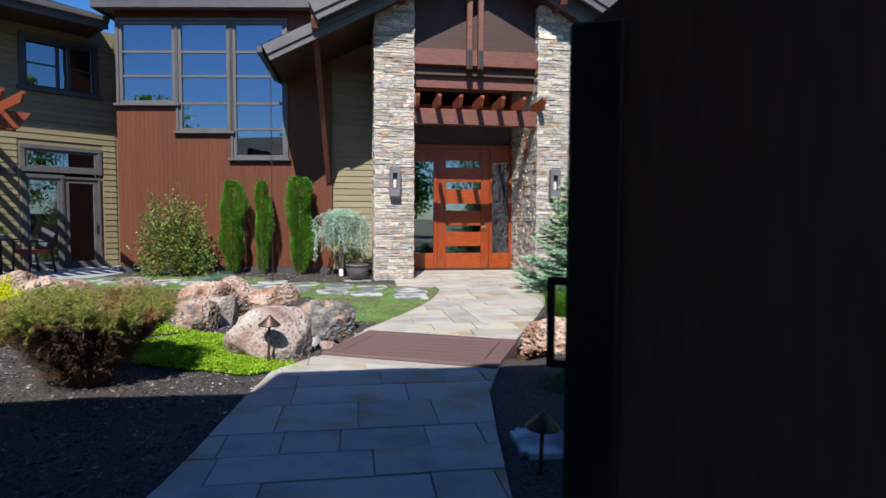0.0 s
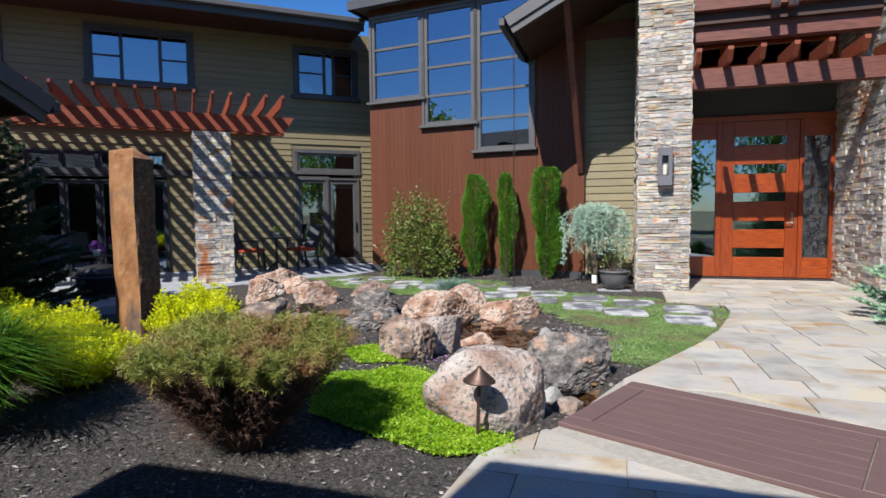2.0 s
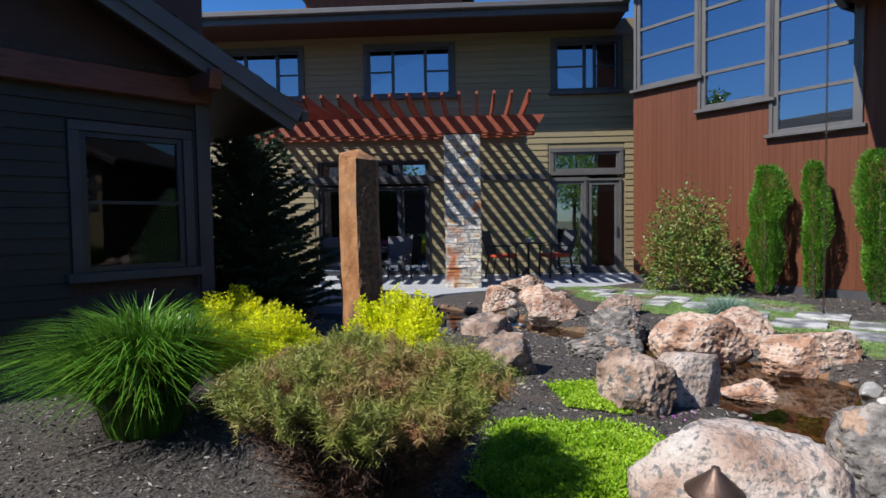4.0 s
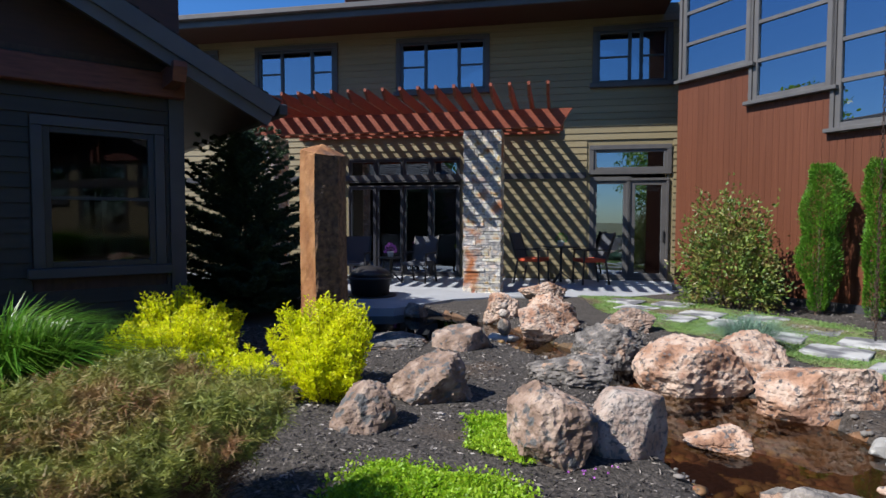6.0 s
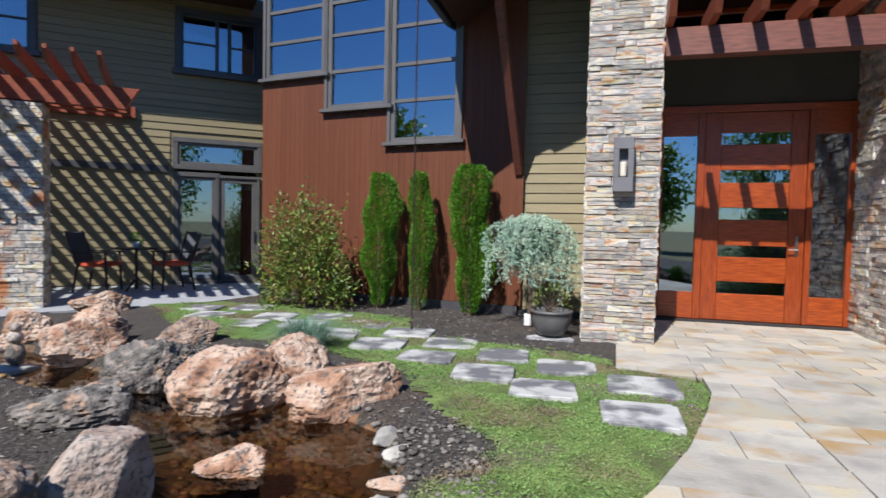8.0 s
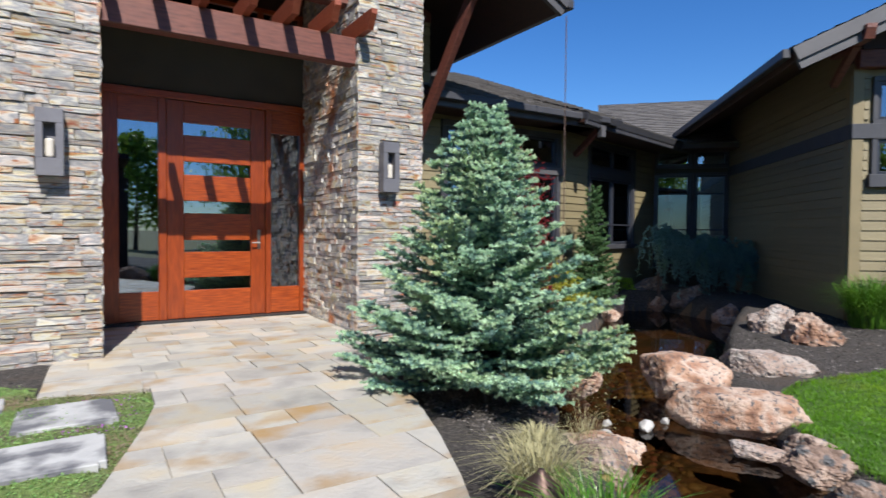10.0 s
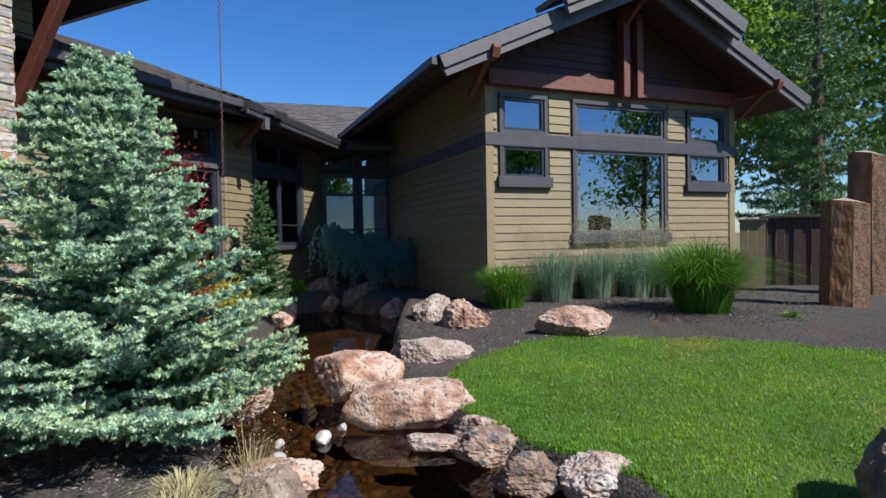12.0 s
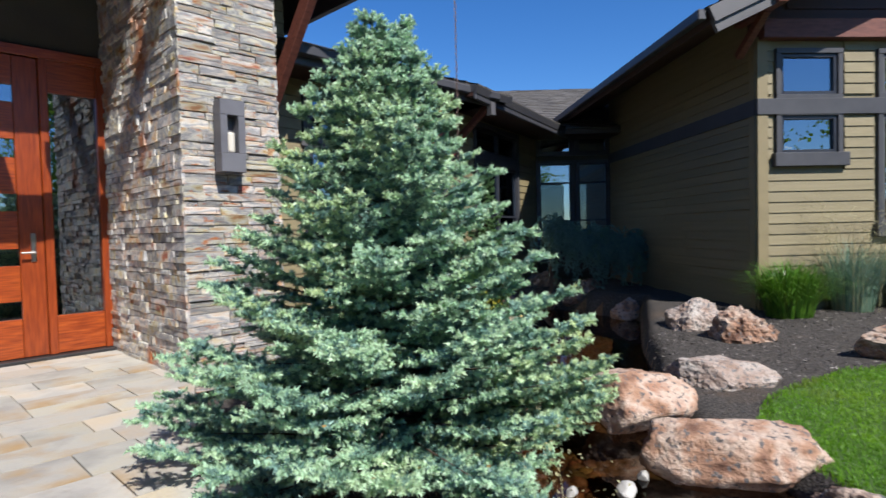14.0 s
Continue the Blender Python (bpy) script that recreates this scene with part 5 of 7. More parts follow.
# lawn
lx = np.arange(1.4, 9.0, 0.05)
ly = np.arange(2.2, 9.0, 0.05)
ax_, ay_ = np.meshgrid(lx, ly)
az_ = ground_z(ax_.ravel(), ay_.ravel()) + 0.012
ii = (np.arange(len(ly) - 1)[:, None] * len(lx) + np.arange(len(lx) - 1)[None, :]).ravel()
lf = np.stack([ii, ii + 1, ii + len(lx) + 1, ii + len(lx)], 1)
mx_, my_ = ax_.ravel()[lf].mean(1), ay_.ravel()[lf].mean(1)
lf = lf[inside(mx_, my_, LAWN) & (edge_distance(mx_, my_, LAWN) > 0.07)]
lawn = tagged(link("lawn", arrays("lawn", np.column_stack([ax_.ravel(), ay_.ravel(), az_]), lf), M_SOIL_GRASS), "mown green lawn beside the pond", "lawn", kind="structure")
gp = scatter(LAWN, 140000, 11)
blades("grass_blades", on_ground(gp, 0.0), np.column_stack([rng.normal(size=(len(gp), 2)), np.zeros(len(gp))]), rng.uniform(0.025, 0.055, len(gp)), 0.0045, rng.uniform(0.1, 0.8, len(gp)), M_LAWN, lawn)["kind"] = "stuff"

# creeping thyme between the stepping stones
tx, ty = np.arange(-6.4, 0.8, 0.05), np.arange(7.2, 12.8, 0.05)
ax_, ay_ = np.meshgrid(tx, ty)
ii = (np.arange(len(ty) - 1)[:, None] * len(tx) + np.arange(len(tx) - 1)[None, :]).ravel()
lf = np.stack([ii, ii + 1, ii + len(tx) + 1, ii + len(tx)], 1)
qx, qy = ax_.ravel()[lf].mean(1), ay_.ravel()[lf].mean(1)
rag = np.array([noise.noise(Vector((a * 2.2, b * 2.2, 3.0))) + 0.6 * noise.noise(Vector((a * 7, b * 7, 8.0))) for a, b in zip(qx, qy)])
dd = edge_distance(qx, qy, THYME) * np.where(inside(qx, qy, THYME), 1, -1)
bare = np.exp(-((qx + 1.05) ** 2 + (qy - 8.40) ** 2) / 0.10) + np.exp(-((qx + 1.7) ** 2 + (qy - 11.7) ** 2) / 0.35) * 1.2
lf = lf[(dd + 0.22 * rag - 0.75 * bare > 0.04) & ~inside(qx, qy, STREAM) & ~inside(qx, qy, WALK)]
az_ = ground_z(ax_.ravel(), ay_.ravel()) + 0.008 + 0.006 * np.sin(ax_.ravel() * 37) * np.sin(ay_.ravel() * 31)
M_MAT = material("thyme_mat", [(0.085, 0.075, 0.04), (0.11, 0.16, 0.04), (0.16, 0.23, 0.06), (0.13, 0.19, 0.05)], 3.2, 0.9, 1.0, 90, detail=12, spots=(0.15, 0.12, 0.085), spot_scale=1.6, spot_at=(0.56, 0.68))
tagged(link("thyme_mat", arrays("thyme_mat", np.column_stack([ax_.ravel(), ay_.ravel(), az_]), lf), M_MAT), "low mat of creeping thyme with brown patches", "ground cover", kind="stuff")
tp = scatter(THYME, 130000, 13)
nz = np.array([noise.noise(Vector((x * 1.1, y * 1.1, 3.0))) + 0.5 * noise.noise(Vector((x * 3.7, y * 3.7, 8.0))) for x, y in tp])
edge = np.clip(edge_distance(tp[:, 0], tp[:, 1], THYME) / 0.35, 0, 1)
hole = np.exp(-((tp[:, 0] + 1.05) ** 2 + (tp[:, 1] - 8.40) ** 2) / 0.08) + np.exp(-((tp[:, 0] + 1.7) ** 2 + (tp[:, 1] - 11.6) ** 2) / 0.35) * 1.3
keep_ = (nz + 0.42 * edge - 0.9 * hole > rng.uniform(-0.30, 0.32, len(tp))) & ~inside(tp[:, 0], tp[:, 1], STREAM) & ~inside(tp[:, 0], tp[:, 1], WALK)
tp = tp[keep_]
tagged(leaves("creeping_thyme", on_ground(tp, 0.0) + np.column_stack([np.zeros((len(tp), 2)), rng.uniform(0.0, 0.018, len(tp))]), np.column_stack([rng.normal(size=(len(tp), 2)), rng.uniform(0.1, 1.0, len(tp))]), rng.uniform(0.010, 0.022, len(tp)), rng.uniform(0.006, 0.011, len(tp)), M_THYME, None),
       "patchy creeping thyme between the stepping stones", "ground cover", kind="stuff")
for poly, n, hh in ((SEDUM, 42000, 0.085), (SEDUM_B, 7000, 0.07)):
    sp = scatter(poly, n, 14) + np.random.default_rng(3).normal(0, 0.035, (n, 2))
    ed = np.clip(edge_distance(sp[:, 0], sp[:, 1], poly) / 0.22, 0, 1)
    bumpy = np.array([noise.noise(Vector((x * 7, y * 7, 1.0))) for x, y in sp])
    hz = hh * np.sqrt(ed) * (0.8 + 0.45 * bumpy)
    tagged(leaves("sedum_mat", on_ground(sp, 0) + np.column_stack([np.zeros((n, 2)), hz]), np.column_stack([rng.normal(size=(n, 2)), rng.uniform(0.3, 1.4, n)]), rng.uniform(0.014, 0.028, n), rng.uniform(0.010, 0.018, n), M_SEDUM, None),
           "bright lime green creeping groundcover mat", "ground cover", kind="stuff")
fl = scatter([(0.1, 9.5), (0.5, 9.5), (0.55, 10.3), (0.0, 10.3)], 220, 15)
fl = np.concatenate([fl, scatter([(-2.0, 7.0), (-2.2, 6.7), (-2.0, 6.6)], 14, 16)])
tagged(leaves("thyme_flowers", on_ground(fl, 0.012), np.column_stack([rng.normal(size=(len(fl), 2)), np.full(len(fl), 0.8)]), 0.011, 0.011, M_VIOLET, None), "tiny violet thyme flowers", "flowers", kind="stuff")

# patio
patio = tagged(part("patio", prism(PATIO, -0.35, 0.0), M_PATIO), "grey concrete patio slab at the water's edge", "patio", kind="structure")

# rocks


def rock(x, y, z, w, d, h, yaw=0, seed=1, kind="pink", sub=4, crag=0.22, flat=0.0, low=0.60):
    """A boulder: a sphere cut by random planes, then roughened. z: the ground or water it stands in."""
    r = random.Random(seed)
    bm = bmesh.new()
    bmesh.ops.create_icosphere(bm, subdivisions=sub, radius=1.0)
    planes = [(Vector((r.gauss(0, 1), r.gauss(0, 1), r.gauss(0, 0.8))).normalized(), r.uniform(low, 0.92)) for _ in range(17)]
    if flat:
        planes.append((Vector((r.uniform(-0.15, 0.15), r.uniform(-0.15, 0.15), 1)).normalized(), 1 - flat))
    off = Vector((seed * 3.7, seed * 1.3, seed * 2.1))
    for v in bm.verts:
        p = v.co.normalized()
        k = 1.0
        for n_, lim in planes:
            c_ = p.dot(n_)
            if c_ > 1e-3:
                k = min(k, lim / c_)
        p = p * (k * 0.97 + 0.03 * 0.85)
        q = p * 1.6 + off
        n1 = noise.noise(q) * crag * 0.55
        n2 = (1 - abs(noise.noise(q * 2.6)) * 2) * crag * 0.30
        n3 = noise.noise(q * 6.5) * crag * 0.34 - abs(noise.noise(q * 11)) * crag * 0.30 + noise.noise(q * 24) * crag * 0.13
        v.co = p * (1 + n1 + n2 + n3)
    lo = min(v.co.z for v in bm.verts)
    hi = max(v.co.z for v in bm.verts)
    ax, bx = [f(v.co.x for v in bm.verts) for f in (min, max)]
    ay, by = [f(v.co.y for v in bm.verts) for f in (min, max)]
    for v in bm.verts:
        v.co = Vector(((v.co.x - (ax + bx) / 2) / (bx - ax) * w, (v.co.y - (ay + by) / 2) / (by - ay) * d, (v.co.z - lo) / (hi - lo) * h * 1.35 - h * 0.35))
    name = "river_stone" if kind == "white" and w < 0.3 else "boulder"
    words = {"pink": "pink and rust coloured craggy boulder beside the water", "pale": "pale boulder blotched with grey lichen", "grey": "dark grey pitted volcanic boulder", "brown": "brown craggy volcanic boulder in the mulch", "white": "pale smooth river stone at the water's edge"}
    ob = part(name, bm, M_ROCK[kind], None, m=pose(x, y, z, 0, 0, yaw), smooth=sub > 3 and crag < 0.12)
    return tagged(ob, words[kind], "rock", "garden rocks")


rock(-2.73, 8.87, -0.14, 0.86, 0.60, 0.45, 48, 1, "pink", 5, 0.16)
rock(-2.50, 9.38, -0.14, 0.60, 0.50, 0.46, 40, 2, "pink", 5, 0.16)
rock(-1.93, 9.01, -0.14, 0.86, 0.55, 0.38, 48, 3, "pink", 5, 0.14)
rock(-2.03, 7.94, -0.14, 0.38, 0.30, 0.16, 10, 4, "pink", 5)
rock(-4.61, 8.14, -0.14, 0.58, 0.44, 0.34, 52, 5, "brown", 5, 0.10)
rock(-3.46, 6.91, -0.04, 0.62, 0.46, 0.37, 52, 6, "brown", 5, 0.17)
rock(-3.27, 6.29, -0.04, 0.43, 0.37, 0.31, 60, 7, "brown", 5, 0.13)
rock(-2.31, 6.80, -0.05, 0.44, 0.38, 0.45, 48, 8, "brown", 5, 0.15)
rock(-2.24, 7.27, -0.10, 0.46, 0.54, 0.42, 48, 9, "pale", 5, 0.05, 0.2)
rock(-3.21, 8.03, -0.05, 0.66, 0.44, 0.26, 48, 10, "grey", 5, 0.20)
rock(-4.20, 10.22, -0.04, 0.60, 0.42, 0.27, 44, 11, "brown", 5)
rock(-4.66, 9.42, -0.10, 0.68, 0.46, 0.40, 49, 12, "pink", 5, 0.16)
rock(-5.71, 9.72, -0.08, 0.48, 0.40, 0.37, 50, 13, "pink", 5)
rock(-6.50, 11.36, -0.04, 0.76, 0.45, 0.30, 50, 14, "pink", 5)
rock(-5.55, 10.40, -0.04, 0.60, 0.42, 0.30, 20, 15, "pink", 5)
rock(-4.85, 9.80, -0.06, 0.55, 0.42, 0.32, 70, 16, "pink", 5)
rock(-3.59, 8.96, -0.10, 0.58, 0.44, 0.37, 49, 17, "grey", 5, 0.20)
rock(-3.82, 9.50, -0.10, 0.52, 0.40, 0.26, 20, 18, "grey", 5, 0.20)
rock(-2.66, 9.10, -0.13, 0.36, 0.26, 0.24, 10, 19, "brown", 5)
rock(-6.80, 9.15, -0.14, 0.34, 0.30, 0.22, 58, 20, "brown", 5)
rock(-5.05, 7.60, -0.06, 0.80, 0.36, 0.14, 55, 21, "grey", 5)
rock(-5.3, 7.85, -0.06, 0.60, 0.34, 0.12, 40, 22, "grey", 5)
rock(-1.43, 5.72, -0.04, 0.76, 0.54, 0.46, 20, 23, "pale", 5, 0.10, 0.12, 0.78)
rock(-1.02, 6.74, -0.06, 0.68, 0.46, 0.39, 20, 24, "grey", 5, 0.20)
rock(-1.12, 6.40, -0.10, 0.18, 0.13, 0.11, 20, 25, "white", 3, 0.05)
rock(-0.98, 6.18, -0.10, 0.22, 0.17, 0.12, 30, 26, "pale", 3, 0.12)
rock(-1.25, 8.35, -0.12, 0.20, 0.13, 0.08, 20, 27, "white", 3, 0.06)
rock(-1.40, 8.55, -0.12, 0.24, 0.16, 0.10, 60, 28, "white", 3, 0.06)
rock(-1.18, 8.02, -0.12, 0.24, 0.14, 0.06, 10, 29, "pink", 3, 0.10)
rock(-1.12, 7.72, -0.12, 0.16, 0.13, 0.09, 10, 30, "white", 3, 0.06)
rock(-1.02, 7.42, -0.10, 0.30, 0.22, 0.14, 10, 31, "pale", 5)
rock(-0.78, 7.45, -0.05, 0.13, 0.11, 0.10, 10, 32, "white", 3, 0.06)
rock(1.22, 5.80, -0.10, 0.82, 0.52, 0.36, -20, 33, "pink", 5)
rock(1.80, 6.35, -0.12, 0.72, 0.42, 0.34, -28, 34, "grey", 5, 0.25)
rock(1.00, 4.80, -0.10, 0.30, 0.28, 0.22, -25, 35, "brown", 5)
rock(1.45, 4.92, -0.12, 0.52, 0.34, 0.22, -31, 36, "grey", 5)
rock(3.95, 9.60, -0.25, 0.80, 0.55, 0.42, -30, 37, "pink", 5)
rock(4.35, 10.05, -0.25, 0.6, 0.5, 0.30, 10, 38, "pink", 5)
rock(4.72, 8.41, -0.42, 1.06, 0.54, 0.32, -64, 39, "pink", 5, 0.10, 0.35)
rock(5.20, 9.22, -0.42, 0.84, 0.66, 0.42, -50, 40, "pink", 5, 0.11, 0.3)
rock(6.15, 8.95, -0.42, 0.94, 0.60, 0.38, -66, 41, "pale", 5, 0.13, 0.3)
rock(9.80, 11.55, -0.42, 0.60, 0.46, 0.36, -66, 42, "pink", 5)
rock(4.25, 7.93, -0.42, 0.45, 0.20, 0.10, -67, 43, "pale", 4, 0.22, 0.3)
rock(4.45, 7.72, -0.42, 0.34, 0.60, 0.20, -30, 44, "brown", 5, 0.22)
rock(4.20, 7.57, -0.42, 0.46, 0.34, 0.24, -67, 45, "brown", 5, 0.24)
rock(3.95, 7.18, -0.42, 0.46, 0.34, 0.22, -66, 46, "brown", 5, 0.24)
rock(3.98, 6.78, -0.42, 0.48, 0.36, 0.24, -62, 47, "pale", 5)
rock(3.20, 8.45, -0.38, 0.56, 0.40, 0.20, -60, 48, "pink", 5)
rock(3.42, 9.28, -0.38, 0.28, 0.24, 0.18, -43, 49, "brown", 5)
rock(4.05, 8.75, -0.42, 0.14, 0.11, 0.08, 0, 50, "white", 3, 0.06)
rock(4.32, 8.78, -0.42, 0.08, 0.07, 0.05, 0, 51, "white", 3, 0.06)
rock(3.62, 8.79, -0.42, 0.12, 0.10, 0.07, 0, 52, "white", 3, 0.06)
rock(3.86, 8.99, -0.42, 0.09, 0.07, 0.05, 0, 53, "white", 3, 0.06)
rock(4.45, 8.62, -0.42, 0.16, 0.14, 0.10, 0, 54, "brown", 3)
rock(7.90, 9.80, -0.30, 0.66, 0.50, 0.54, -66, 55, "pale", 5)
rock(7.64, 9.22, -0.25, 0.72, 0.50, 0.48, -70, 56, "pink", 5, 0.26)
rock(7.55, 7.76, -0.16, 0.92, 0.50, 0.34, -72, 57, "pink", 5, 0.13)
rock(9.16, 14.0 - 0.15, -0.25, 0.50, 0.34, 0.62, -47, 58, "pale", 5, 0.12)
rock(8.55, 13.25, -0.35, 0.70, 0.45, 0.34, -47, 59, "pink", 5)
rock(8.1, 12.85, -0.38, 0.55, 0.40, 0.22, -30, 60, "pink", 5)
rock(10.35, 13.65, -0.30, 0.90, 0.55, 0.55, -40, 61, "brown", 5)
rock(10.45, 12.75, -0.35, 0.80, 0.55, 0.50, -40, 62, "brown", 5)
rock(10.10, 13.25, -0.38, 0.50, 0.35, 0.30, 10, 63, "pink", 5)
rock(3.95, 5.30, -0.32, 0.66, 0.60, 0.52, -99, 64, "brown", 5, 0.16)
rock(3.20, 5.95, -0.40, 0.46, 0.36, 0.26, -41, 65, "pink", 5)
rock(2.65, 5.80, -0.40, 0.40, 0.28, 0.16, -37, 66, "grey", 5)
rock(0.62, 5.25, -0.15, 0.26, 0.20, 0.12, 0, 67, "white", 3, 0.1)
rock(2.35, 7.35, -0.36, 0.52, 0.36, 0.30, 30, 68, "pink", 5)
rock(2.85, 8.15, -0.36, 0.55, 0.40, 0.30, 50, 69, "brown", 5)
edge_peb = []
for poly, z in ((STREAM, STREAM_Z),):
    q = scatter([(-8, 5), (10, 5), (10, 14), (-8, 14)], 60000, 17)
    d = edge_distance(q[:, 0], q[:, 1], poly)
    q = q[(d < 0.12) & ~inside(q[:, 0], q[:, 1], WALK)]
    edge_peb.append(on_ground(q, 0.01))
ep = np.concatenate(edge_peb)
ep = ep[rng.permutation(len(ep))[:1500]]
clump = np.exp(-((ep[:, 0] + 1.2) ** 2 + (ep[:, 1] - 8.2) ** 2) / 0.4) * 0.5 + 0.15
ep = ep[rng.uniform(size=len(ep)) < clump]
pebbles("shore_pebbles", ep, (0.010, 0.032), 0.6, M_PEB, "mixed grey pebbles along the water's edge")
gp2 = on_ground(scatter([(-1.35, 8.6), (-0.95, 8.0), (-0.75, 7.5), (-0.6, 7.9), (-0.9, 8.8)], 150, 18), 0.008)
pebbles("shore_gravel", gp2, (0.006, 0.024), 0.6, M_PEB, "grey gravel between stream and thyme")

# bridge of composite boards
F_BR = pose(-1.005, 5.705, 0, 0, 0, -24.8)
bridge = root("foot_bridge", F_BR, "brown composite board footbridge laid across the stream", "footbridge")
for k in range(6):
    part("plank", box(0.15, 1.40, 0.1322 + 0.126 * k, 0.2574 + 0.126 * k, -0.012, 0.015, 0.0015), M_COMPOSITE, bridge)
for a, b, c_, d_ in ((0, 1.55, 0.0, 0.131), (0, 1.55, 0.892, 1.02)):
    part("border_board", box(a, b, c_, d_, -0.012, 0.016, 0.004), M_COMPOSITE, bridge)
for a in (0.0, 1.407):
    part("border_board", box(a, a + 0.143, 0.134, 0.889, -0.012, 0.016, 0.004), M_COMPOSITE, bridge)
part("fascia", box(0.0, 1.55, 0.01, 0.04, -0.16, -0.012), M_COMPOSITE, bridge)
part("fascia", box(1.52, 1.55, 0.04, 0.98, -0.16, -0.012), M_COMPOSITE, bridge)
part("joist", box(0.0, 1.55, 0.98, 1.01, -0.16, -0.012), M_COMPOSITE, bridge)
BRIDGE = [tuple((F_BR @ Vector(p))[:2]) for p in ((-0.01, -0.01, 0), (1.56, -0.01, 0), (1.56, 1.03, 0), (-0.01, 1.03, 0))]

# stepping stones


def slab(x, y, w, d, yaw, seed):
    r = random.Random(seed)
    pts = [(sx * w / 2 + r.uniform(-0.012, 0.012), sy * d / 2 + r.uniform(-0.012, 0.012)) for sx, sy in ((-1, -1), (1, -1), (1, 1), (-1, 1))]
    bm = prism(pts, -0.06, 0.012)
    bmesh.ops.bevel(bm, geom=[e for e in bm.edges if abs(e.verts[0].co.z - e.verts[1].co.z) > 0.01], offset=0.035, segments=2, affect="EDGES")
    tops = [e for e in bm.edges if all(v.co.z > 0.005 for v in e.verts)]
    bmesh.ops.bevel(bm, geom=tops, offset=0.006, segments=1, affect="EDGES")
    return tagged(part("stepping_stone", bm, M_STEP, None, m=pose(x, y, 0, 0, 0, yaw)), "pale square stepping stone stained dark in its middle", "stepping stone", "stepping stones")


slab(0.15, 9.97, 0.52, 0.50, 2, 1)
slab(0.09, 9.24, 0.51, 0.49, 2, 2)
slab(-0.44, 10.35, 0.49, 0.46, 5, 3)
slab(-0.57, 9.63, 0.49, 0.44, 5, 4)
slab(-1.04, 10.62, 0.46, 0.48, 6, 5)
slab(-1.09, 9.95, 0.51, 0.47, 5, 6)
slab(-1.63, 10.96, 0.52, 0.47, 6, 7)
slab(-1.69, 10.32, 0.51, 0.44, 5, 8)
slab(-2.31, 10.71, 0.53, 0.47, 7, 9)
slab(-2.22, 11.35, 0.52, 0.48, 7, 10)
slab(-2.84, 11.65, 0.50, 0.50, 8, 11)
slab(-2.95, 11.05, 0.50, 0.48, 8, 12)
slab(-3.55, 11.40, 0.50, 0.48, 8, 13)
slab(-3.50, 12.02, 0.50, 0.48, 8, 14)
slab(-4.25, 11.20, 0.52, 0.48, 10, 15)
slab(-4.15, 11.80, 0.50, 0.48, 10, 16)
slab(-4.85, 12.30, 0.50, 0.48, 10, 17)
slab(-4.95, 11.55, 0.50, 0.48, 10, 18)
slab(-5.45, 12.00, 0.50, 0.48, 12, 19)
slab(0.27, 3.555, 0.31, 0.35, -4, 20)

# paving: a joint bed with stones cut to the walk's outline
walk_bed = tagged(part("pavement", prism(WALK, -0.10, -0.012), M_JOINT), "buff sandstone paver walk in mixed sizes", "paving", kind="structure")


def in_bridge(x, y):
    return bool(inside(np.array([x]), np.array([y]), BRIDGE)[0])


rp = random.Random(9)
y = -0.6
while y < 13.5:
    h = rp.choice((0.30, 0.38, 0.46))
    x = -1.8 - rp.uniform(0, 0.5)
    while x < 3.0:
        w = rp.choice((0.30, 0.46, 0.60, 0.75))
        cells = [(x, x + w, y, y + h)]
        if h > 0.4 and rp.random() < 0.25:
            cells = [(x, x + w, y, y + h * 0.5), (x, x + w, y + h * 0.5, y + h)]
        for a, b, c_, d_ in cells:
            out = clip_outline(WALK, a + 0.004, b - 0.004, c_ + 0.004, d_ - 0.004)
            if out:
                mx_, my_ = np.mean([p[0] for p in out]), np.mean([p[1] for p in out])
                if in_bridge(mx_, my_):
                    continue
                if any(in_bridge(*p) for p in out):
                    out = [p for p in out if not in_bridge(*p)]
                    if len(out) < 3:
                        continue
                bm = prism([(p[0] - mx_, p[1] - my_) for p in out], -0.05, rp.uniform(-0.003, 0.003))
                part("paver", bm, M_PAVER, walk_bed, m=pose(mx_, my_, 0))
        x += w
    y += h
# ---- plants ----


def tubes(name, segs, mat, parent, sides=5):
    """Tapered stems from (p, q, r0, r1) in one mesh."""
    v, f = [], []
    for p, q, r0, r1 in segs:
        p, q = np.array(p, float), np.array(q, float)
        d = unit(q - p)
        a = unit(np.cross(d, (0.3, 0.8, 0.51)))
        b = np.cross(d, a)
        base = len(v)
        for c, r in ((p, r0), (q, r1)):
            for k in range(sides):
                t = 2 * math.pi * k / sides
                v.append(c + (a * math.cos(t) + b * math.sin(t)) * r)
        for k in range(sides):
            j = (k + 1) % sides
            f.append((base + k, base + j, base + sides + j, base + sides + k))
    mesh = arrays(name, v, f)
    mesh.polygons.foreach_set("use_smooth", [True] * len(mesh.polygons))
    return link(name, mesh, mat, parent)


def needle_part(name, sets, mat, parent, label=""):
    v, f, n = [], [], 0
    for a, b in sets:
        v.append(a)
        f.append(b + n)
        n += len(a)
    return link(name, arrays(name, np.concatenate(v), np.concatenate(f)), mat, parent, label)


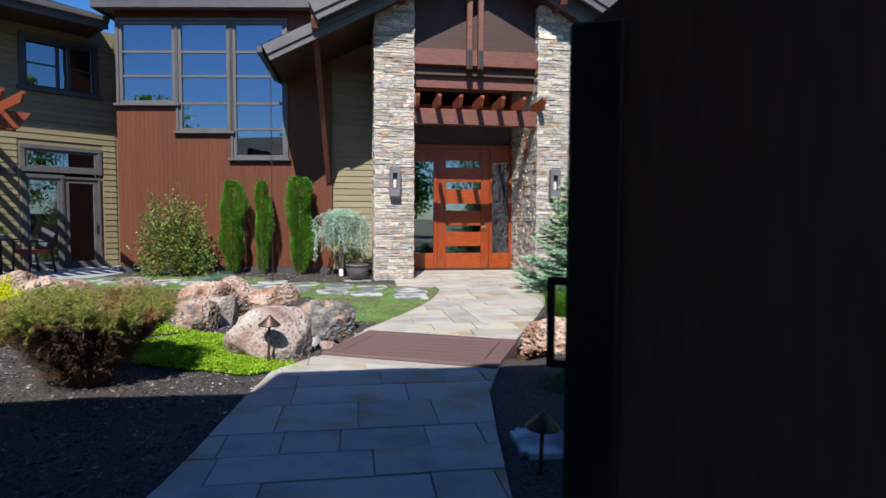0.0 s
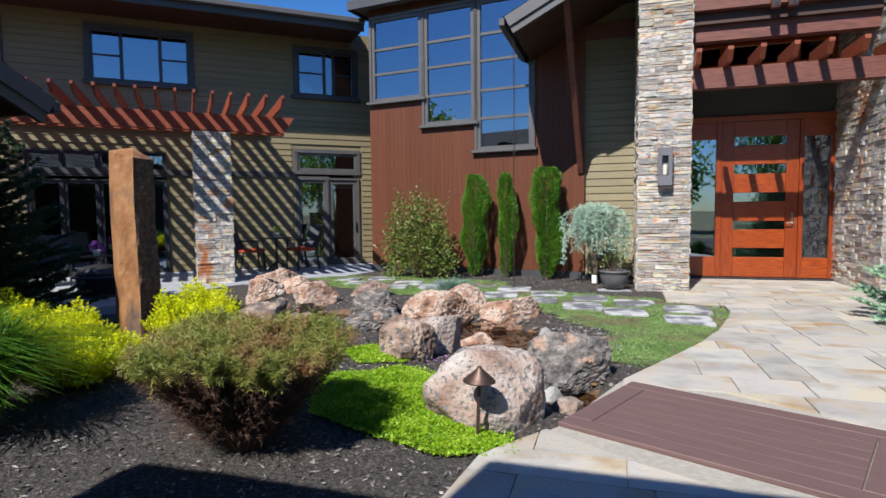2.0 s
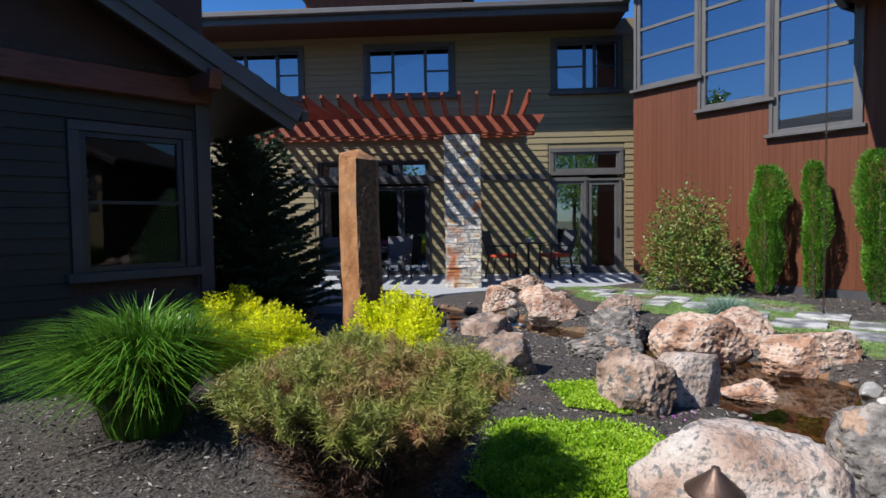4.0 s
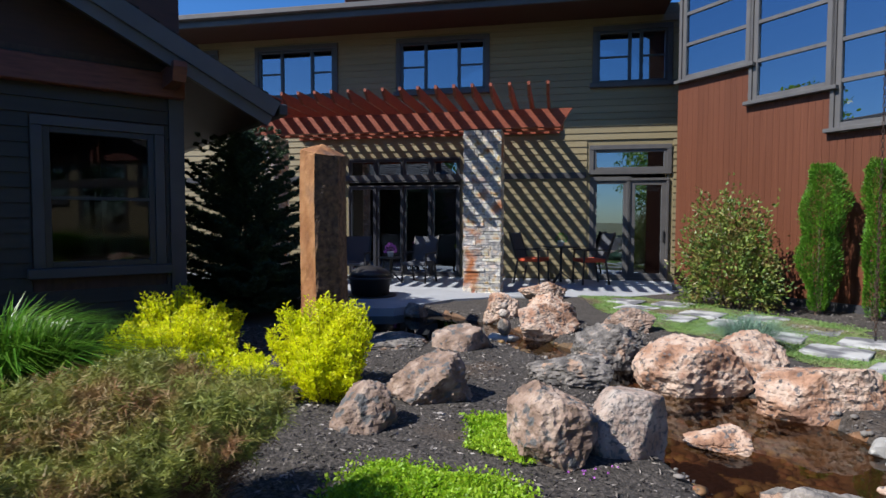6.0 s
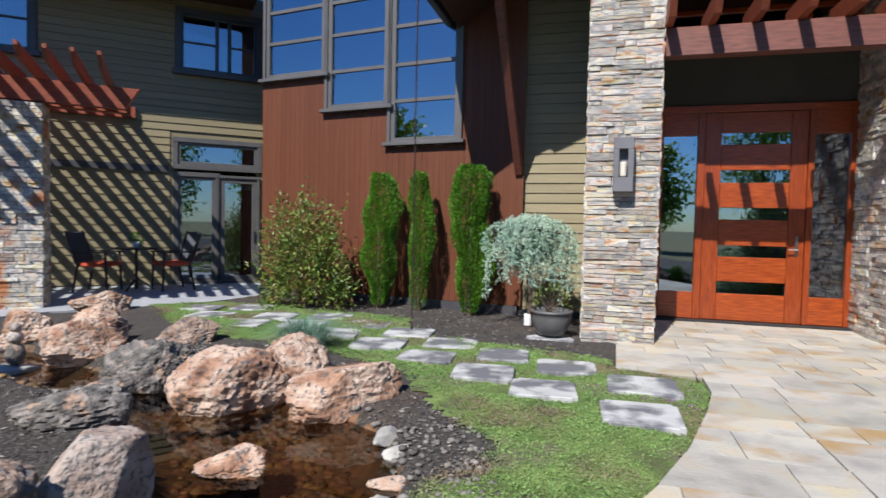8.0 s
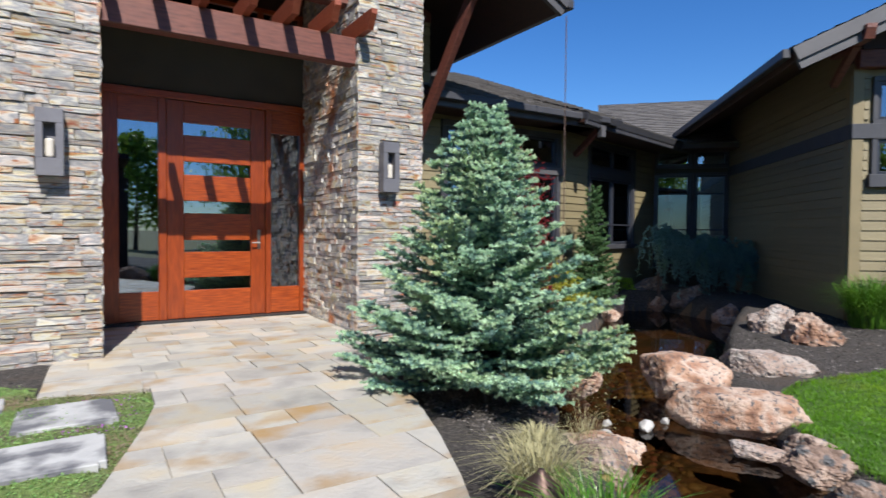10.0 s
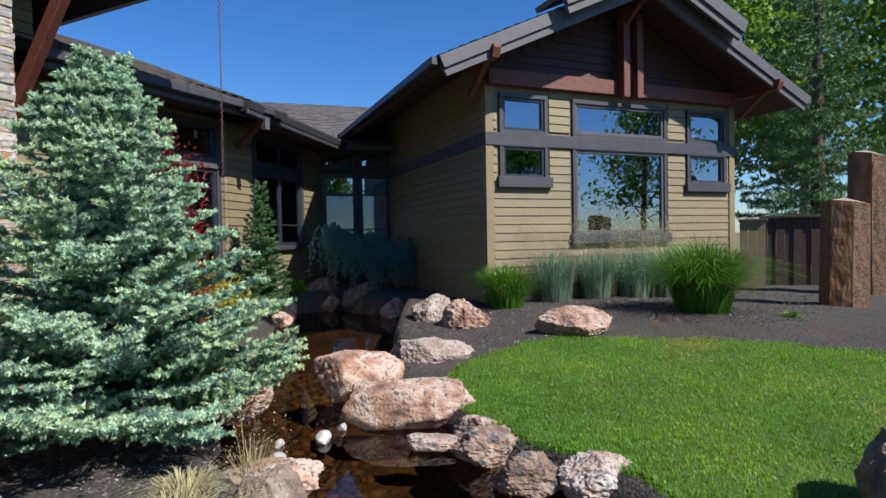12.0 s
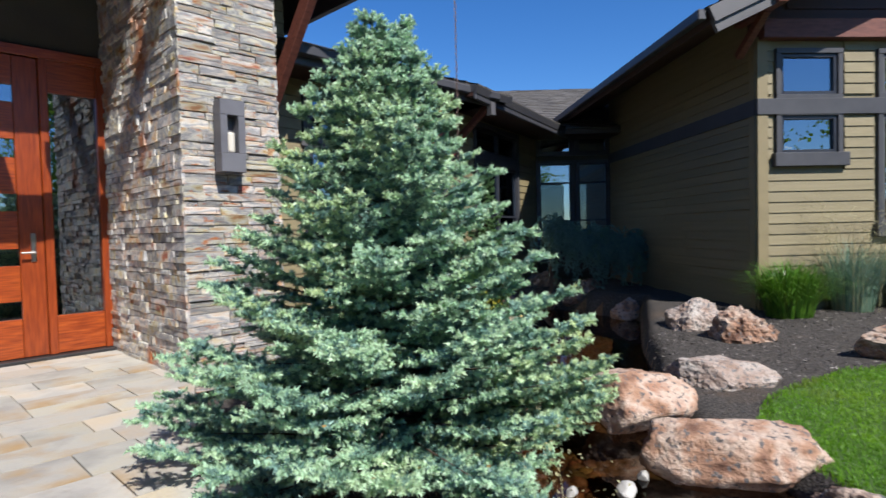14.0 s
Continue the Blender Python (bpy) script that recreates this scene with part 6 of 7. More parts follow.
def conifer(name, x, y, z, h, R, boughs, mat, tip_mat=None, label="", seed=1, nl=0.024, nw=0.0022, per=30, step=0.075, skirt=0.04, power=0.8, rise=0.22, twig=0.13, buds=0, category="conifer"):
    """A spruce: trunk, whorled boughs, side twigs and needles."""
    r = np.random.default_rng(seed)
    t = root(name, pose(x, y, z), label, category)
    tubes("trunk", [((0, 0, -0.1), (0, 0, h * 0.5), 0.022 * h, 0.013 * h), ((0, 0, h * 0.5), (0, 0, h * 0.99), 0.013 * h, 0.003 * h)], M_BARK, t, 8)
    wood, P, D, L, TP, TD = [], [], [], [], [], []
    for i in range(boughs):
        k = skirt + (0.97 - skirt) * ((i + r.uniform(0, 1)) / boughs) ** 1.25
        az = i * 2.39996 + r.uniform(-0.4, 0.4)
        ln = max(0.10, R * (1 - k) ** power * r.uniform(0.72, 1.08))
        up = rise + 0.75 * k ** 2 + r.uniform(-0.10, 0.10)
        out = np.array([math.cos(az), math.sin(az), 0.0])
        side = np.array([-out[1], out[0], 0.0])
        p0 = np.array([0, 0, h * k])
        n = max(2, int(ln / step))
        s = np.linspace(0.18, 1.0, n)
        sag = (s - s ** 2) * -0.16 * ln * (1 - k)
        pts = p0 + out * (s * ln)[:, None] + np.array([0, 0, 1.0]) * (s * ln * up * (0.4 + 0.6 * s) + sag)[:, None]
        wood.append((p0, pts[int(n * 0.7)], 0.008 * (1 - k) + 0.003, 0.003))
        axis = unit(pts[-1] - p0)
        for j in range(n):
            tl = twig * (0.55 + 0.75 * (1 - s[j])) * (0.55 + 0.45 * (1 - k)) * min(1.0, ln / 0.35 + 0.3)
            for sg in (-1, 1):
                d = unit(axis * 0.75 + side * sg * r.uniform(0.6, 1.0) + np.array([0, 0, r.uniform(-0.15, 0.35)]))
                P.append(pts[j]); D.append(d); L.append(tl * r.uniform(0.7, 1.2))
                q = pts[j] + d * L[-1] * 0.45
                for s2 in (-1, 1):
                    d2 = unit(d * 0.8 + np.cross(d, (0, 0, 1.0)) * s2 * 0.8 + np.array([0, 0, r.uniform(-0.1, 0.3)]))
                    P.append(q); D.append(d2); L.append(L[-2 if s2 > 0 else -1] * 0.55)
                    TP.append(q + d2 * L[-1] * 0.75); TD.append(d2)
                TP.append(pts[j] + d * tl * 0.8); TD.append(d)
            if r.random() < 0.6:
                P.append(pts[j]); D.append(unit(axis + np.array([0, 0, 0.8]))); L.append(tl * 0.6)
        TP.append(pts[-1]); TD.append(axis)
        P.append(pts[-1] - axis * 0.05); D.append(axis); L.append(0.11)
    P.append(np.array([0, 0, h * 0.93])); D.append(np.array([0, 0, 1.0])); L.append(h * 0.07)
    TP.append(np.array([0, 0, h * 0.985])); TD.append(np.array([0, 0, 1.0]))
    P, D, L, TP, TD = map(np.array, (P, D, L, TP, TD))
    tubes("bough_wood", wood, M_BARK, t, 3)["kind"] = "stuff"
    needle_part("needles", [needles(P, D, L, per, nl, nw)], mat, t)["kind"] = "stuff"
    if tip_mat:
        pick = r.uniform(size=len(TP)) < 0.80
        needle_part("new_growth", [needles(TP[pick], TD[pick], np.full(pick.sum(), 0.062), 36, nl * 0.92, nw * 1.15, 0.9)], tip_mat, t, "paler new growth at the twig tips")["kind"] = "stuff"
    if buds:
        pick = r.permutation(len(TP))[:buds]
        leaves("bud_growth", TP[pick] + TD[pick] * 0.03, TD[pick], 0.022, 0.012, M_BUD, t, "small tan buds")["kind"] = "stuff"
    return t


def lumpy(n, rx, ry, h, seed, freq=2.2, amp=0.22, inner=0.72, z0=0.0, low=-0.35):
    """Points near the surface of an uneven mound."""
    r = np.random.default_rng(seed)
    d = unit(r.normal(size=(n * 2, 3)))
    d = d[d[:, 2] > low][:n]
    bump = np.array([noise.noise(Vector(v * freq) + Vector((seed, seed * 2.0, 0))) for v in d]) * amp + np.array([noise.noise(Vector(v * freq * 3) + Vector((seed, 0, 5))) for v in d]) * amp * 0.6
    k = (inner + (1 - inner) * np.sqrt(r.uniform(size=len(d)))) * (1 + bump)
    p = d * k[:, None]
    p[:, 2] = (p[:, 2] - low) / (1 - low)
    return p * np.array([rx, ry, h]) + np.array([0, 0, z0]), d


def shrub(name, x, y, z, rx, ry, h, n, leaf, mat, label, seed, freq=2.2, amp=0.25, inner=0.6, upward=0.5, wide=0.55, stems=9, stem_mat=None, lumps=None, category="shrub", group=""):
    t = root(name, pose(x, y, z), label, category, group)
    segs = []
    r = random.Random(seed)
    for i in range(stems):
        a = r.uniform(0, 6.28)
        q = (math.cos(a) * rx * r.uniform(0.2, 0.75), math.sin(a) * ry * r.uniform(0.2, 0.75), h * r.uniform(0.45, 0.85))
        segs.append(((math.cos(a) * rx * 0.08, math.sin(a) * ry * 0.08, -0.05), q, 0.012, 0.004))
    tubes("twig_wood", segs, stem_mat or M_BARK, t, 5)
    P, D = [], []
    for dx, dy, k, share in (lumps or [(0, 0, 1.0, 1.0)]):
        p, d = lumpy(int(n * share), rx * k, ry * k, h * (k if lumps else 1.0), seed + int(dx * 100), freq, amp, inner)
        P.append(p + np.array([dx, dy, 0]))
        D.append(d)
    P, D = np.concatenate(P), np.concatenate(D)
    rr = np.random.default_rng(seed)
    way = D * 0.8 + rr.normal(size=P.shape) * 0.7 + np.array([0, 0, upward])
    leaves("leaves", P, way, rr.uniform(0.6, 1.2, len(P)) * leaf, rr.uniform(0.7, 1.1, len(P)) * leaf * wide, mat, t, bend=0.12)["kind"] = "stuff"
    return t


def tuft(name, x, y, z, r0, h, n, mat, label, seed, droop=(0.25, 0.9), width=0.007, heads=0, category="ornamental grass", group="", lean=0.9):
    t = root(name, pose(x, y, z), label, category, group)
    r = np.random.default_rng(seed)
    a, k = r.uniform(0, 6.283, n), np.sqrt(r.uniform(size=n))
    base = np.column_stack([np.cos(a) * k * r0 * 0.27, np.sin(a) * k * r0 * 0.27, np.full(n, -0.03)])
    out = np.column_stack([np.cos(a + r.normal(0, 0.5, n)), np.sin(a + r.normal(0, 0.5, n)), np.zeros(n)])
    hh = h * r.uniform(0.6, 1.15, n)
    dr = r.uniform(*droop, n) * (0.25 + 0.95 * k) * min(1.15, lean * r0 / h + 0.25)
    blades("grass_foliage", base, out, hh, width, dr, mat, t)["kind"] = "stuff"
    if heads:
        a, k = r.uniform(0, 6.283, heads), np.sqrt(r.uniform(size=heads))
        base = np.column_stack([np.cos(a) * k * r0 * 0.4, np.sin(a) * k * r0 * 0.4, np.zeros(heads)])
        out = np.column_stack([np.cos(a), np.sin(a), np.zeros(heads)])
        hs = h * r.uniform(0.80, 1.70, heads)
        blades("flower_stalks", base, out, hs, 0.003, 0.22, M_SEED, t, "thin straw stalks")["kind"] = "stuff"
        tip = base + np.column_stack([np.zeros((heads, 2)), hs * 0.90]) + out * (hs * 0.20)[:, None]
        tip = np.repeat(tip, 26, 0) + r.normal(0, 1, (heads * 26, 3)) * np.array([0.05, 0.05, 0.12])
        leaves("seed_heads", tip, r.normal(size=tip.shape), 0.018, 0.009, M_SEED, t, "pale open seed heads")["kind"] = "stuff"
    return t


conifer("blue_spruce", 2.98, 9.50, -0.12, 2.24, 1.12, 260, M_SPRUCE, M_SPRUCE_TIP, "dense blue-green spruce with pale new tips beside the walk", 3, nl=0.026, nw=0.0046, per=36, step=0.080, skirt=0.03, power=0.92, rise=0.18, twig=0.135, buds=900)
conifer("small_spruce", 7.62, 12.72, -0.2, 2.10, 0.50, 150, M_SMALL_SPRUCE, None, "small upright green spruce against the link wall", 5, nl=0.03, nw=0.006, per=26, step=0.07, power=0.85, rise=0.25, twig=0.16)
conifer("dark_spruce", -8.10, 7.28, -0.05, 2.45, 1.35, 230, M_DARK_CONIFER, None, "dark shaded conifer beside the outbuilding", 6, nl=0.035, nw=0.007, per=26, step=0.08, power=0.6, rise=0.15, twig=0.18)

# weeping blue conifer beside the porch
wp = root("weeping_spruce", pose(-1.02, 12.30, -0.05), "pale blue weeping conifer trained over a wrapped trunk", "weeping tree")
tubes("trunk", [((0, 0, -0.05), (0.03, 0.0, 0.35), 0.035, 0.03), ((0.03, 0, 0.35), (-0.02, 0.02, 0.8), 0.03, 0.026), ((-0.02, 0.02, 0.8), (0.02, 0, 1.35), 0.026, 0.012)], M_BARK, wp, 7)
part("trunk_wrap", lathe([(0.044, 0.06), (0.047, 0.07), (0.045, 0.19), (0.041, 0.20)], 12), M_BLIND, wp, "white protective trunk wrap")
rw = np.random.default_rng(8)
P, D, L, segs = [], [], [], []
for i in range(150):
    az = i * 2.4 + rw.uniform(-0.3, 0.3)
    o = np.array([math.cos(az), math.sin(az), 0])
    reach = rw.uniform(0.05, 0.57)
    top = 1.40 - 0.25 * reach ** 2 * rw.uniform(0.6, 1.4) - (0.0 if i < 80 else rw.uniform(0, 0.35))
    hang = rw.uniform(0.15, 0.85) * (0.7 + 0.4 * reach)
    pts = []
    for s in np.linspace(0, 1, 16):
        k = min(1, s * 1.9)
        zz_ = top - 0.10 * (1 - k) ** 2 - max(0, s - 0.42) / 0.58 * hang - 0.25 * reach * k * k * 0.6
        pts.append(o * reach * (k ** 0.7) * (1 + 0.04 * s) + np.array([0, 0, max(0.50 + 0.14 * math.sin(az * 3), zz_)]) + rw.normal(0, 0.012, 3))
    for a, b in zip(pts, pts[1:]):
        P.append(a); D.append(b - a + 1e-5); L.append(np.linalg.norm(b - a) + 0.02)
        sd = unit(np.cross(b - a, (0, 0, 1.0)) + rw.normal(0, 0.3, 3))
        P.append(b); D.append(sd * 0.7 + np.array([0, 0, -0.5])); L.append(0.055)
        P.append(b); D.append(-sd * 0.7 + np.array([0, 0, -0.4])); L.append(0.055)
    segs.append((pts[0], pts[8], 0.006, 0.003))
tubes("bough_wood", segs, M_BARK, wp, 3)["kind"] = "stuff"
needle_part("needles", [needles(np.array(P), np.array(D), np.array(L), 16, 0.022, 0.0042)], M_WEEP, wp)["kind"] = "stuff"

# column arborvitae


def arborvitae(x, y, w, h, seed, bare):
    t = root("arborvitae", pose(x, y, -0.06), "narrow upright bright green arborvitae against the tower", "conifer", "arborvitae row")
    tubes("trunk", [((0, 0, -0.05), (0, 0, h * 0.8), 0.03, 0.008), ((0.02, 0.01, 0), (0.06, 0.03, h * 0.4), 0.012, 0.006), ((-0.02, -0.01, 0), (-0.05, -0.04, h * 0.4), 0.012, 0.006)], M_BARK, t, 6)
    r = np.random.default_rng(seed)
    n = int(23000 * w / 0.5)
    k = r.uniform(0.03, 1, n) ** 0.9
    a = r.uniform(0, 6.283, n)
    lum = np.array([noise.noise(Vector((math.cos(q) * 1.5, math.sin(q) * 1.5, s * 4 + seed))) for q, s in zip(a, k)])
    prof = np.interp(k, [0, 0.08, 0.35, 0.75, 0.93, 1.0], [0.20, 0.45, 0.82, 1.0, 0.85, 0.45]) * w / 2 * (1 + 0.8 * lum)
    rad = prof * (0.55 + 0.45 * np.sqrt(r.uniform(size=n)))
    p = np.column_stack([np.cos(a) * rad, np.sin(a) * rad, k * h * (1 + 0.02 * lum)])
    keep = r.uniform(size=n) > bare * np.clip((0.30 - k) / 0.30, 0, 1)
    p, a = p[keep], a[keep]
    way = np.column_stack([np.cos(a) * 0.7, np.sin(a) * 0.7, r.uniform(0.5, 1.3, len(a))]) + r.normal(0, 0.3, (len(a), 3))
    leaves("foliage", p, way, r.uniform(0.02, 0.055, len(a)), r.uniform(0.007, 0.015, len(a)), M_ARB, t)["kind"] = "stuff"


arborvitae(-3.28, 13.06, 0.48, 1.98, 1, 0.5)
arborvitae(-2.64, 12.98, 0.34, 1.98, 2, 0.9)
arborvitae(-1.88, 12.86, 0.58, 2.06, 3, 0.8)
shrub("laurel_shrub", -4.28, 12.75, -0.05, 0.66, 0.50, 1.52, 7500, 0.066, M_LAUREL, "loose green and bronze leaved shrub against the tower", 21, 3.0, 0.55, 0.35, 0.2, 0.6, 14)

# golden spirea


def spirea(x, y, r, h, sprays, seed, label):
    """Feathery upright sprays of small leaves, gathered into a few uneven lobes."""
    t = root("golden_spirea", pose(x, y, -0.03), label, "shrub", "golden spireas")
    g = np.random.default_rng(seed)
    lobes = [(0.0, 0.0, 1.0)] + [(math.cos(a) * r * 0.62, math.sin(a) * r * 0.62, g.uniform(0.62, 0.95)) for a in np.arange(5) * 1.257 + g.uniform(0, 1)]
    stems, P, D = [], [], []
    for i in range(sprays):
        lx, ly, lh = lobes[i % len(lobes)]
        a, k = g.uniform(0, 6.283), math.sqrt(g.uniform())
        reach = r * 0.46 * k
        tip = np.array([lx + math.cos(a) * reach, ly + math.sin(a) * reach, h * lh * (1.0 - 0.38 * k * k) * g.uniform(0.86, 1.12)])
        foot = np.array([lx * 0.35, ly * 0.35, 0.0])
        low_ = foot + (tip - foot) * 0.25 + np.array([math.cos(a), math.sin(a), 0.0]) * reach * 0.35
        stems.append((foot, low_, 0.004, 0.003))
        stems.append((low_, tip, 0.003, 0.001))
        n = 120
        s_ = g.uniform(0.0, 1.0, n) ** 0.8
        fat = 0.050 * (1.15 - s_ * 0.75)
        b = g.uniform(0, 6.283, n)
        side = np.column_stack([np.cos(b), np.sin(b), g.uniform(-0.2, 0.4, n)])
        P.append(low_ + (tip - low_) * s_[:, None] + side * (fat * g.uniform(0.2, 1.0, n))[:, None])
        D.append(side + np.array([0, 0, 0.55]) + g.normal(0, 0.25, (n, 3)))
    tubes("twig_wood", stems, M_BARK, t, 3)["kind"] = "stuff"
    P, D = np.concatenate(P), np.concatenate(D)
    leaves("leaves", P, D, g.uniform(0.020, 0.036, len(P)), g.uniform(0.010, 0.016, len(P)), M_SPIREA, t, bend=0.1)["kind"] = "stuff"
    return t


spirea(-4.50, 5.58, 0.46, 0.62, 330, 31, "bright yellow-green spirea mound in the mulch")
spirea(-5.60, 5.90, 0.48, 0.64, 280, 32, "bright yellow-green spirea mound in the mulch")
spirea(-4.14, 6.46, 0.38, 0.72, 260, 33, "bright yellow-green spirea in several upright lobes")
spirea(-3.82, 6.34, 0.22, 0.48, 110, 36, "small bright yellow-green spirea mound in the mulch")
spirea(-4.02, 5.92, 0.22, 0.40, 100, 34, "small bright yellow-green spirea mound in the mulch")

# sheared mugo pine, bare below
mg = root("mugo_pine", pose(-2.55, 4.95, -0.03), "sheared brown and olive mugo pine with bare twigs below", "shrub")
rm = np.random.default_rng(41)
segs, P, D, L, TP, TD, TL = [], [], [], [], [], [], []
for i in range(430):
    a, k = rm.uniform(0, 6.283), math.sqrt(rm.uniform(0, 1))
    o = np.array([math.cos(a), math.sin(a), 0])
    rim = 0.55 * k * (1 + 0.10 * noise.noise(Vector((math.cos(a) * 2, math.sin(a) * 2, 4.0))))
    topz = 0.60 - 0.06 * k ** 3 + rm.normal(0, 0.02) + 0.03 * math.sin(a * 3)
    p0 = o * 0.05 * k + np.array([0, 0, 0.0])
    p1 = o * rim * 0.50 + np.array([0, 0, topz * (0.62 - 0.10 * k)])
    p2 = o * rim + np.array([0, 0, topz])
    segs += [(p0, p1, 0.007, 0.004), (p1, p2, 0.004, 0.0015)]
    for _ in range(3):
        q0 = p0 + (p1 - p0) * rm.uniform(0.35, 1.0)
        q1 = q0 + (p2 - p1) * rm.uniform(0.25, 0.55) + o * rm.uniform(-0.02, 0.09) + rm.normal(0, 0.045, 3)
        segs.append((q0, q1, 0.003, 0.001))
        TP.append(q0 + (q1 - q0) * 0.4)
        TD.append(q1 - q0 + rm.normal(0, 0.03, 3))
        TL.append(rm.uniform(0.06, 0.12))
    for s in np.linspace(0.25, 1.0, 7):
        q = p1 + (p2 - p1) * s
        for _ in range(3):
            green = s > 0.72 and topz - q[2] < 0.09
            d = np.array([0, 0, 0.9]) + o * 0.3 + rm.normal(0, 0.45, 3) if green else unit(p2 - p1) + rm.normal(0, 0.5, 3)
            (P if green else TP).append(q)
            (D if green else TD).append(d)
            (L if green else TL).append(rm.uniform(0.05, 0.11))
tubes("stem_wood", segs, M_MUGO_TWIG, mg, 4)["kind"] = "stuff"
needle_part("needles", [needles(np.array(P), np.array(D), np.array(L), 26, 0.038, 0.0018)], M_MUGO, mg)["kind"] = "stuff"
needle_part("dead_foliage", [needles(np.array(TP), np.array(TD), np.array(TL), 11, 0.045, 0.0014, 0.7)], M_MUGO_TWIG, mg, "bare brown twigs")["kind"] = "stuff"

# grasses
tuft("fountain_grass", -4.24, 4.66, -0.03, 0.62, 0.84, 3200, M_GRASS, "tall arching green fountain grass", 51, (0.40, 1.10), 0.010, lean=0.80)
tuft("blue_fescue", -2.92, 10.30, -0.02, 0.60, 0.38, 1100, M_BLUE_GRASS, "low tuft of blue fescue between stepping stones", 52, (0.3, 1.1), 0.005)
tuft("sedge_tuft", 1.62, 6.98, -0.05, 0.34, 0.48, 800, M_GRASS, "green grass tuft at the edge of the walk", 53, (0.2, 0.9), 0.006)
tuft("sedge_tuft", 2.02, 7.75, -0.08, 0.36, 0.36, 500, M_SEED, "straw-coloured grass tuft at the edge of the walk", 54, (0.3, 1.0), 0.005)
tuft("sedge_tuft", 2.55, 8.35, -0.15, 0.30, 0.20, 420, M_SEED, "low straw-coloured grass under the spruce", 58, (0.3, 1.0), 0.005)
tuft("maiden_grass", 8.72, 9.02, -0.05, 0.85, 0.74, 1500, M_GRASS, "upright green grass clump at the gable corner", 55, (0.15, 0.7), 0.009, group="gable grasses")
tuft("oat_grass", 9.70, 8.55, -0.05, 0.80, 0.92, 900, M_BLUE_GRASS, "blue oat grass with pale seed heads", 56, (0.15, 0.7), 0.007, 110, group="gable grasses")
tuft("oat_grass", 10.25, 8.00, -0.05, 0.80, 0.92, 900, M_BLUE_GRASS, "blue oat grass with pale seed heads", 57, (0.15, 0.7), 0.007, 110, group="gable grasses")
tuft("oat_grass", 10.65, 7.45, -0.05, 0.80, 0.92, 900, M_BLUE_GRASS, "blue oat grass with pale seed heads", 59, (0.15, 0.7), 0.007, 110, group="gable grasses")
tuft("oat_grass", 10.9, 7.0, -0.05, 0.80, 0.92, 900, M_BLUE_GRASS, "blue oat grass with pale seed heads", 60, (0.15, 0.7), 0.007, 110, group="gable grasses")
tuft("maiden_grass", 9.15, 6.40, -0.05, 1.15, 1.08, 2600, M_GRASS, "large arching green maiden grass in the mulch", 61, (0.2, 0.9), 0.010, group="gable grasses")
tuft("small_tuft", 8.85, 5.42, -0.05, 0.20, 0.16, 260, M_GRASS, "small green plant in the mulch", 62, (0.3, 1.0), 0.008)
tuft("small_tuft", 3.05, 8.45, -0.28, 0.25, 0.30, 90, M_SEED, "thin straw grass stalks at the pond edge", 63, (0.3, 0.8), 0.003, 6)

shrub("red_maple", 4.70, 11.30, -0.15, 0.52, 0.50, 2.45, 5200, 0.075, M_MAPLE, "dark red laceleaf maple behind the spruce", 71, 2.2, 0.35, 0.4, -0.1, 0.30, 8, category="small tree")
shrub("yellow_shrub", 5.85, 12.05, -0.2, 0.75, 0.50, 0.95, 4600, 0.050, M_YELLOWGREEN, "yellow-green leafy shrub before the link windows", 72, 2.6, 0.35, 0.4, 0.3, 0.6)
shrub("bright_shrub", 9.75, 14.0 - 0.1, -0.15, 0.28, 0.26, 0.36, 1800, 0.035, M_SEDUM, "small bright green shrub beside the standing rock", 73)
# cascading blue conifer over the pond head
cs = root("cascading_spruce", pose(10.75, 12.55, -0.1), "blue weeping conifer spilling over the rocks", "weeping tree")
rc = np.random.default_rng(9)
P, D, L, segs = [], [], [], []
for i in range(290):
    s0 = rc.uniform(0, 1)
    o0 = np.array([-1.05 + 2.0 * s0, 0.55 - 1.1 * s0, 0])
    topz = 1.22 - 0.40 * s0 + 0.12 * math.sin(s0 * 17) + rc.normal(0, 0.07)
    dirn = unit(np.array([rc.normal(-0.3, 0.6), rc.normal(-0.6, 0.6), 0]))
    reach = rc.uniform(0.10, 0.50)
    hang = rc.uniform(0.15, 0.95) * (0.55 + 0.35 * math.sin(s0 * 23 + 1))
    pts = [o0 + dirn * reach * min(1, s * 2) ** 0.7 + np.array([0, 0, max(0.05, topz - 0.12 * s - max(0, s - 0.35) / 0.65 * hang)]) + rc.normal(0, 0.015, 3) for s in np.linspace(0, 1, 11)]
    for a, b in zip(pts, pts[1:]):
        P.append(a); D.append(b - a + 1e-5); L.append(np.linalg.norm(b - a) + 0.03)
        sd = unit(np.cross(b - a, (0, 0, 1.0)) + rc.normal(0, 0.3, 3))
        P.append(b); D.append(sd + np.array([0, 0, -0.6])); L.append(0.08)
tubes("trunk", [((-0.9, 0.5, 0), (-0.95, 0.5, 1.2), 0.04, 0.03), ((-0.95, 0.5, 1.2), (0.9, -0.5, 0.8), 0.03, 0.015)], M_BARK, cs, 6)
needle_part("needles", [needles(np.array(P), np.array(D), np.array(L), 18, 0.034, 0.007)], M_SPRUCE, cs)["kind"] = "stuff"


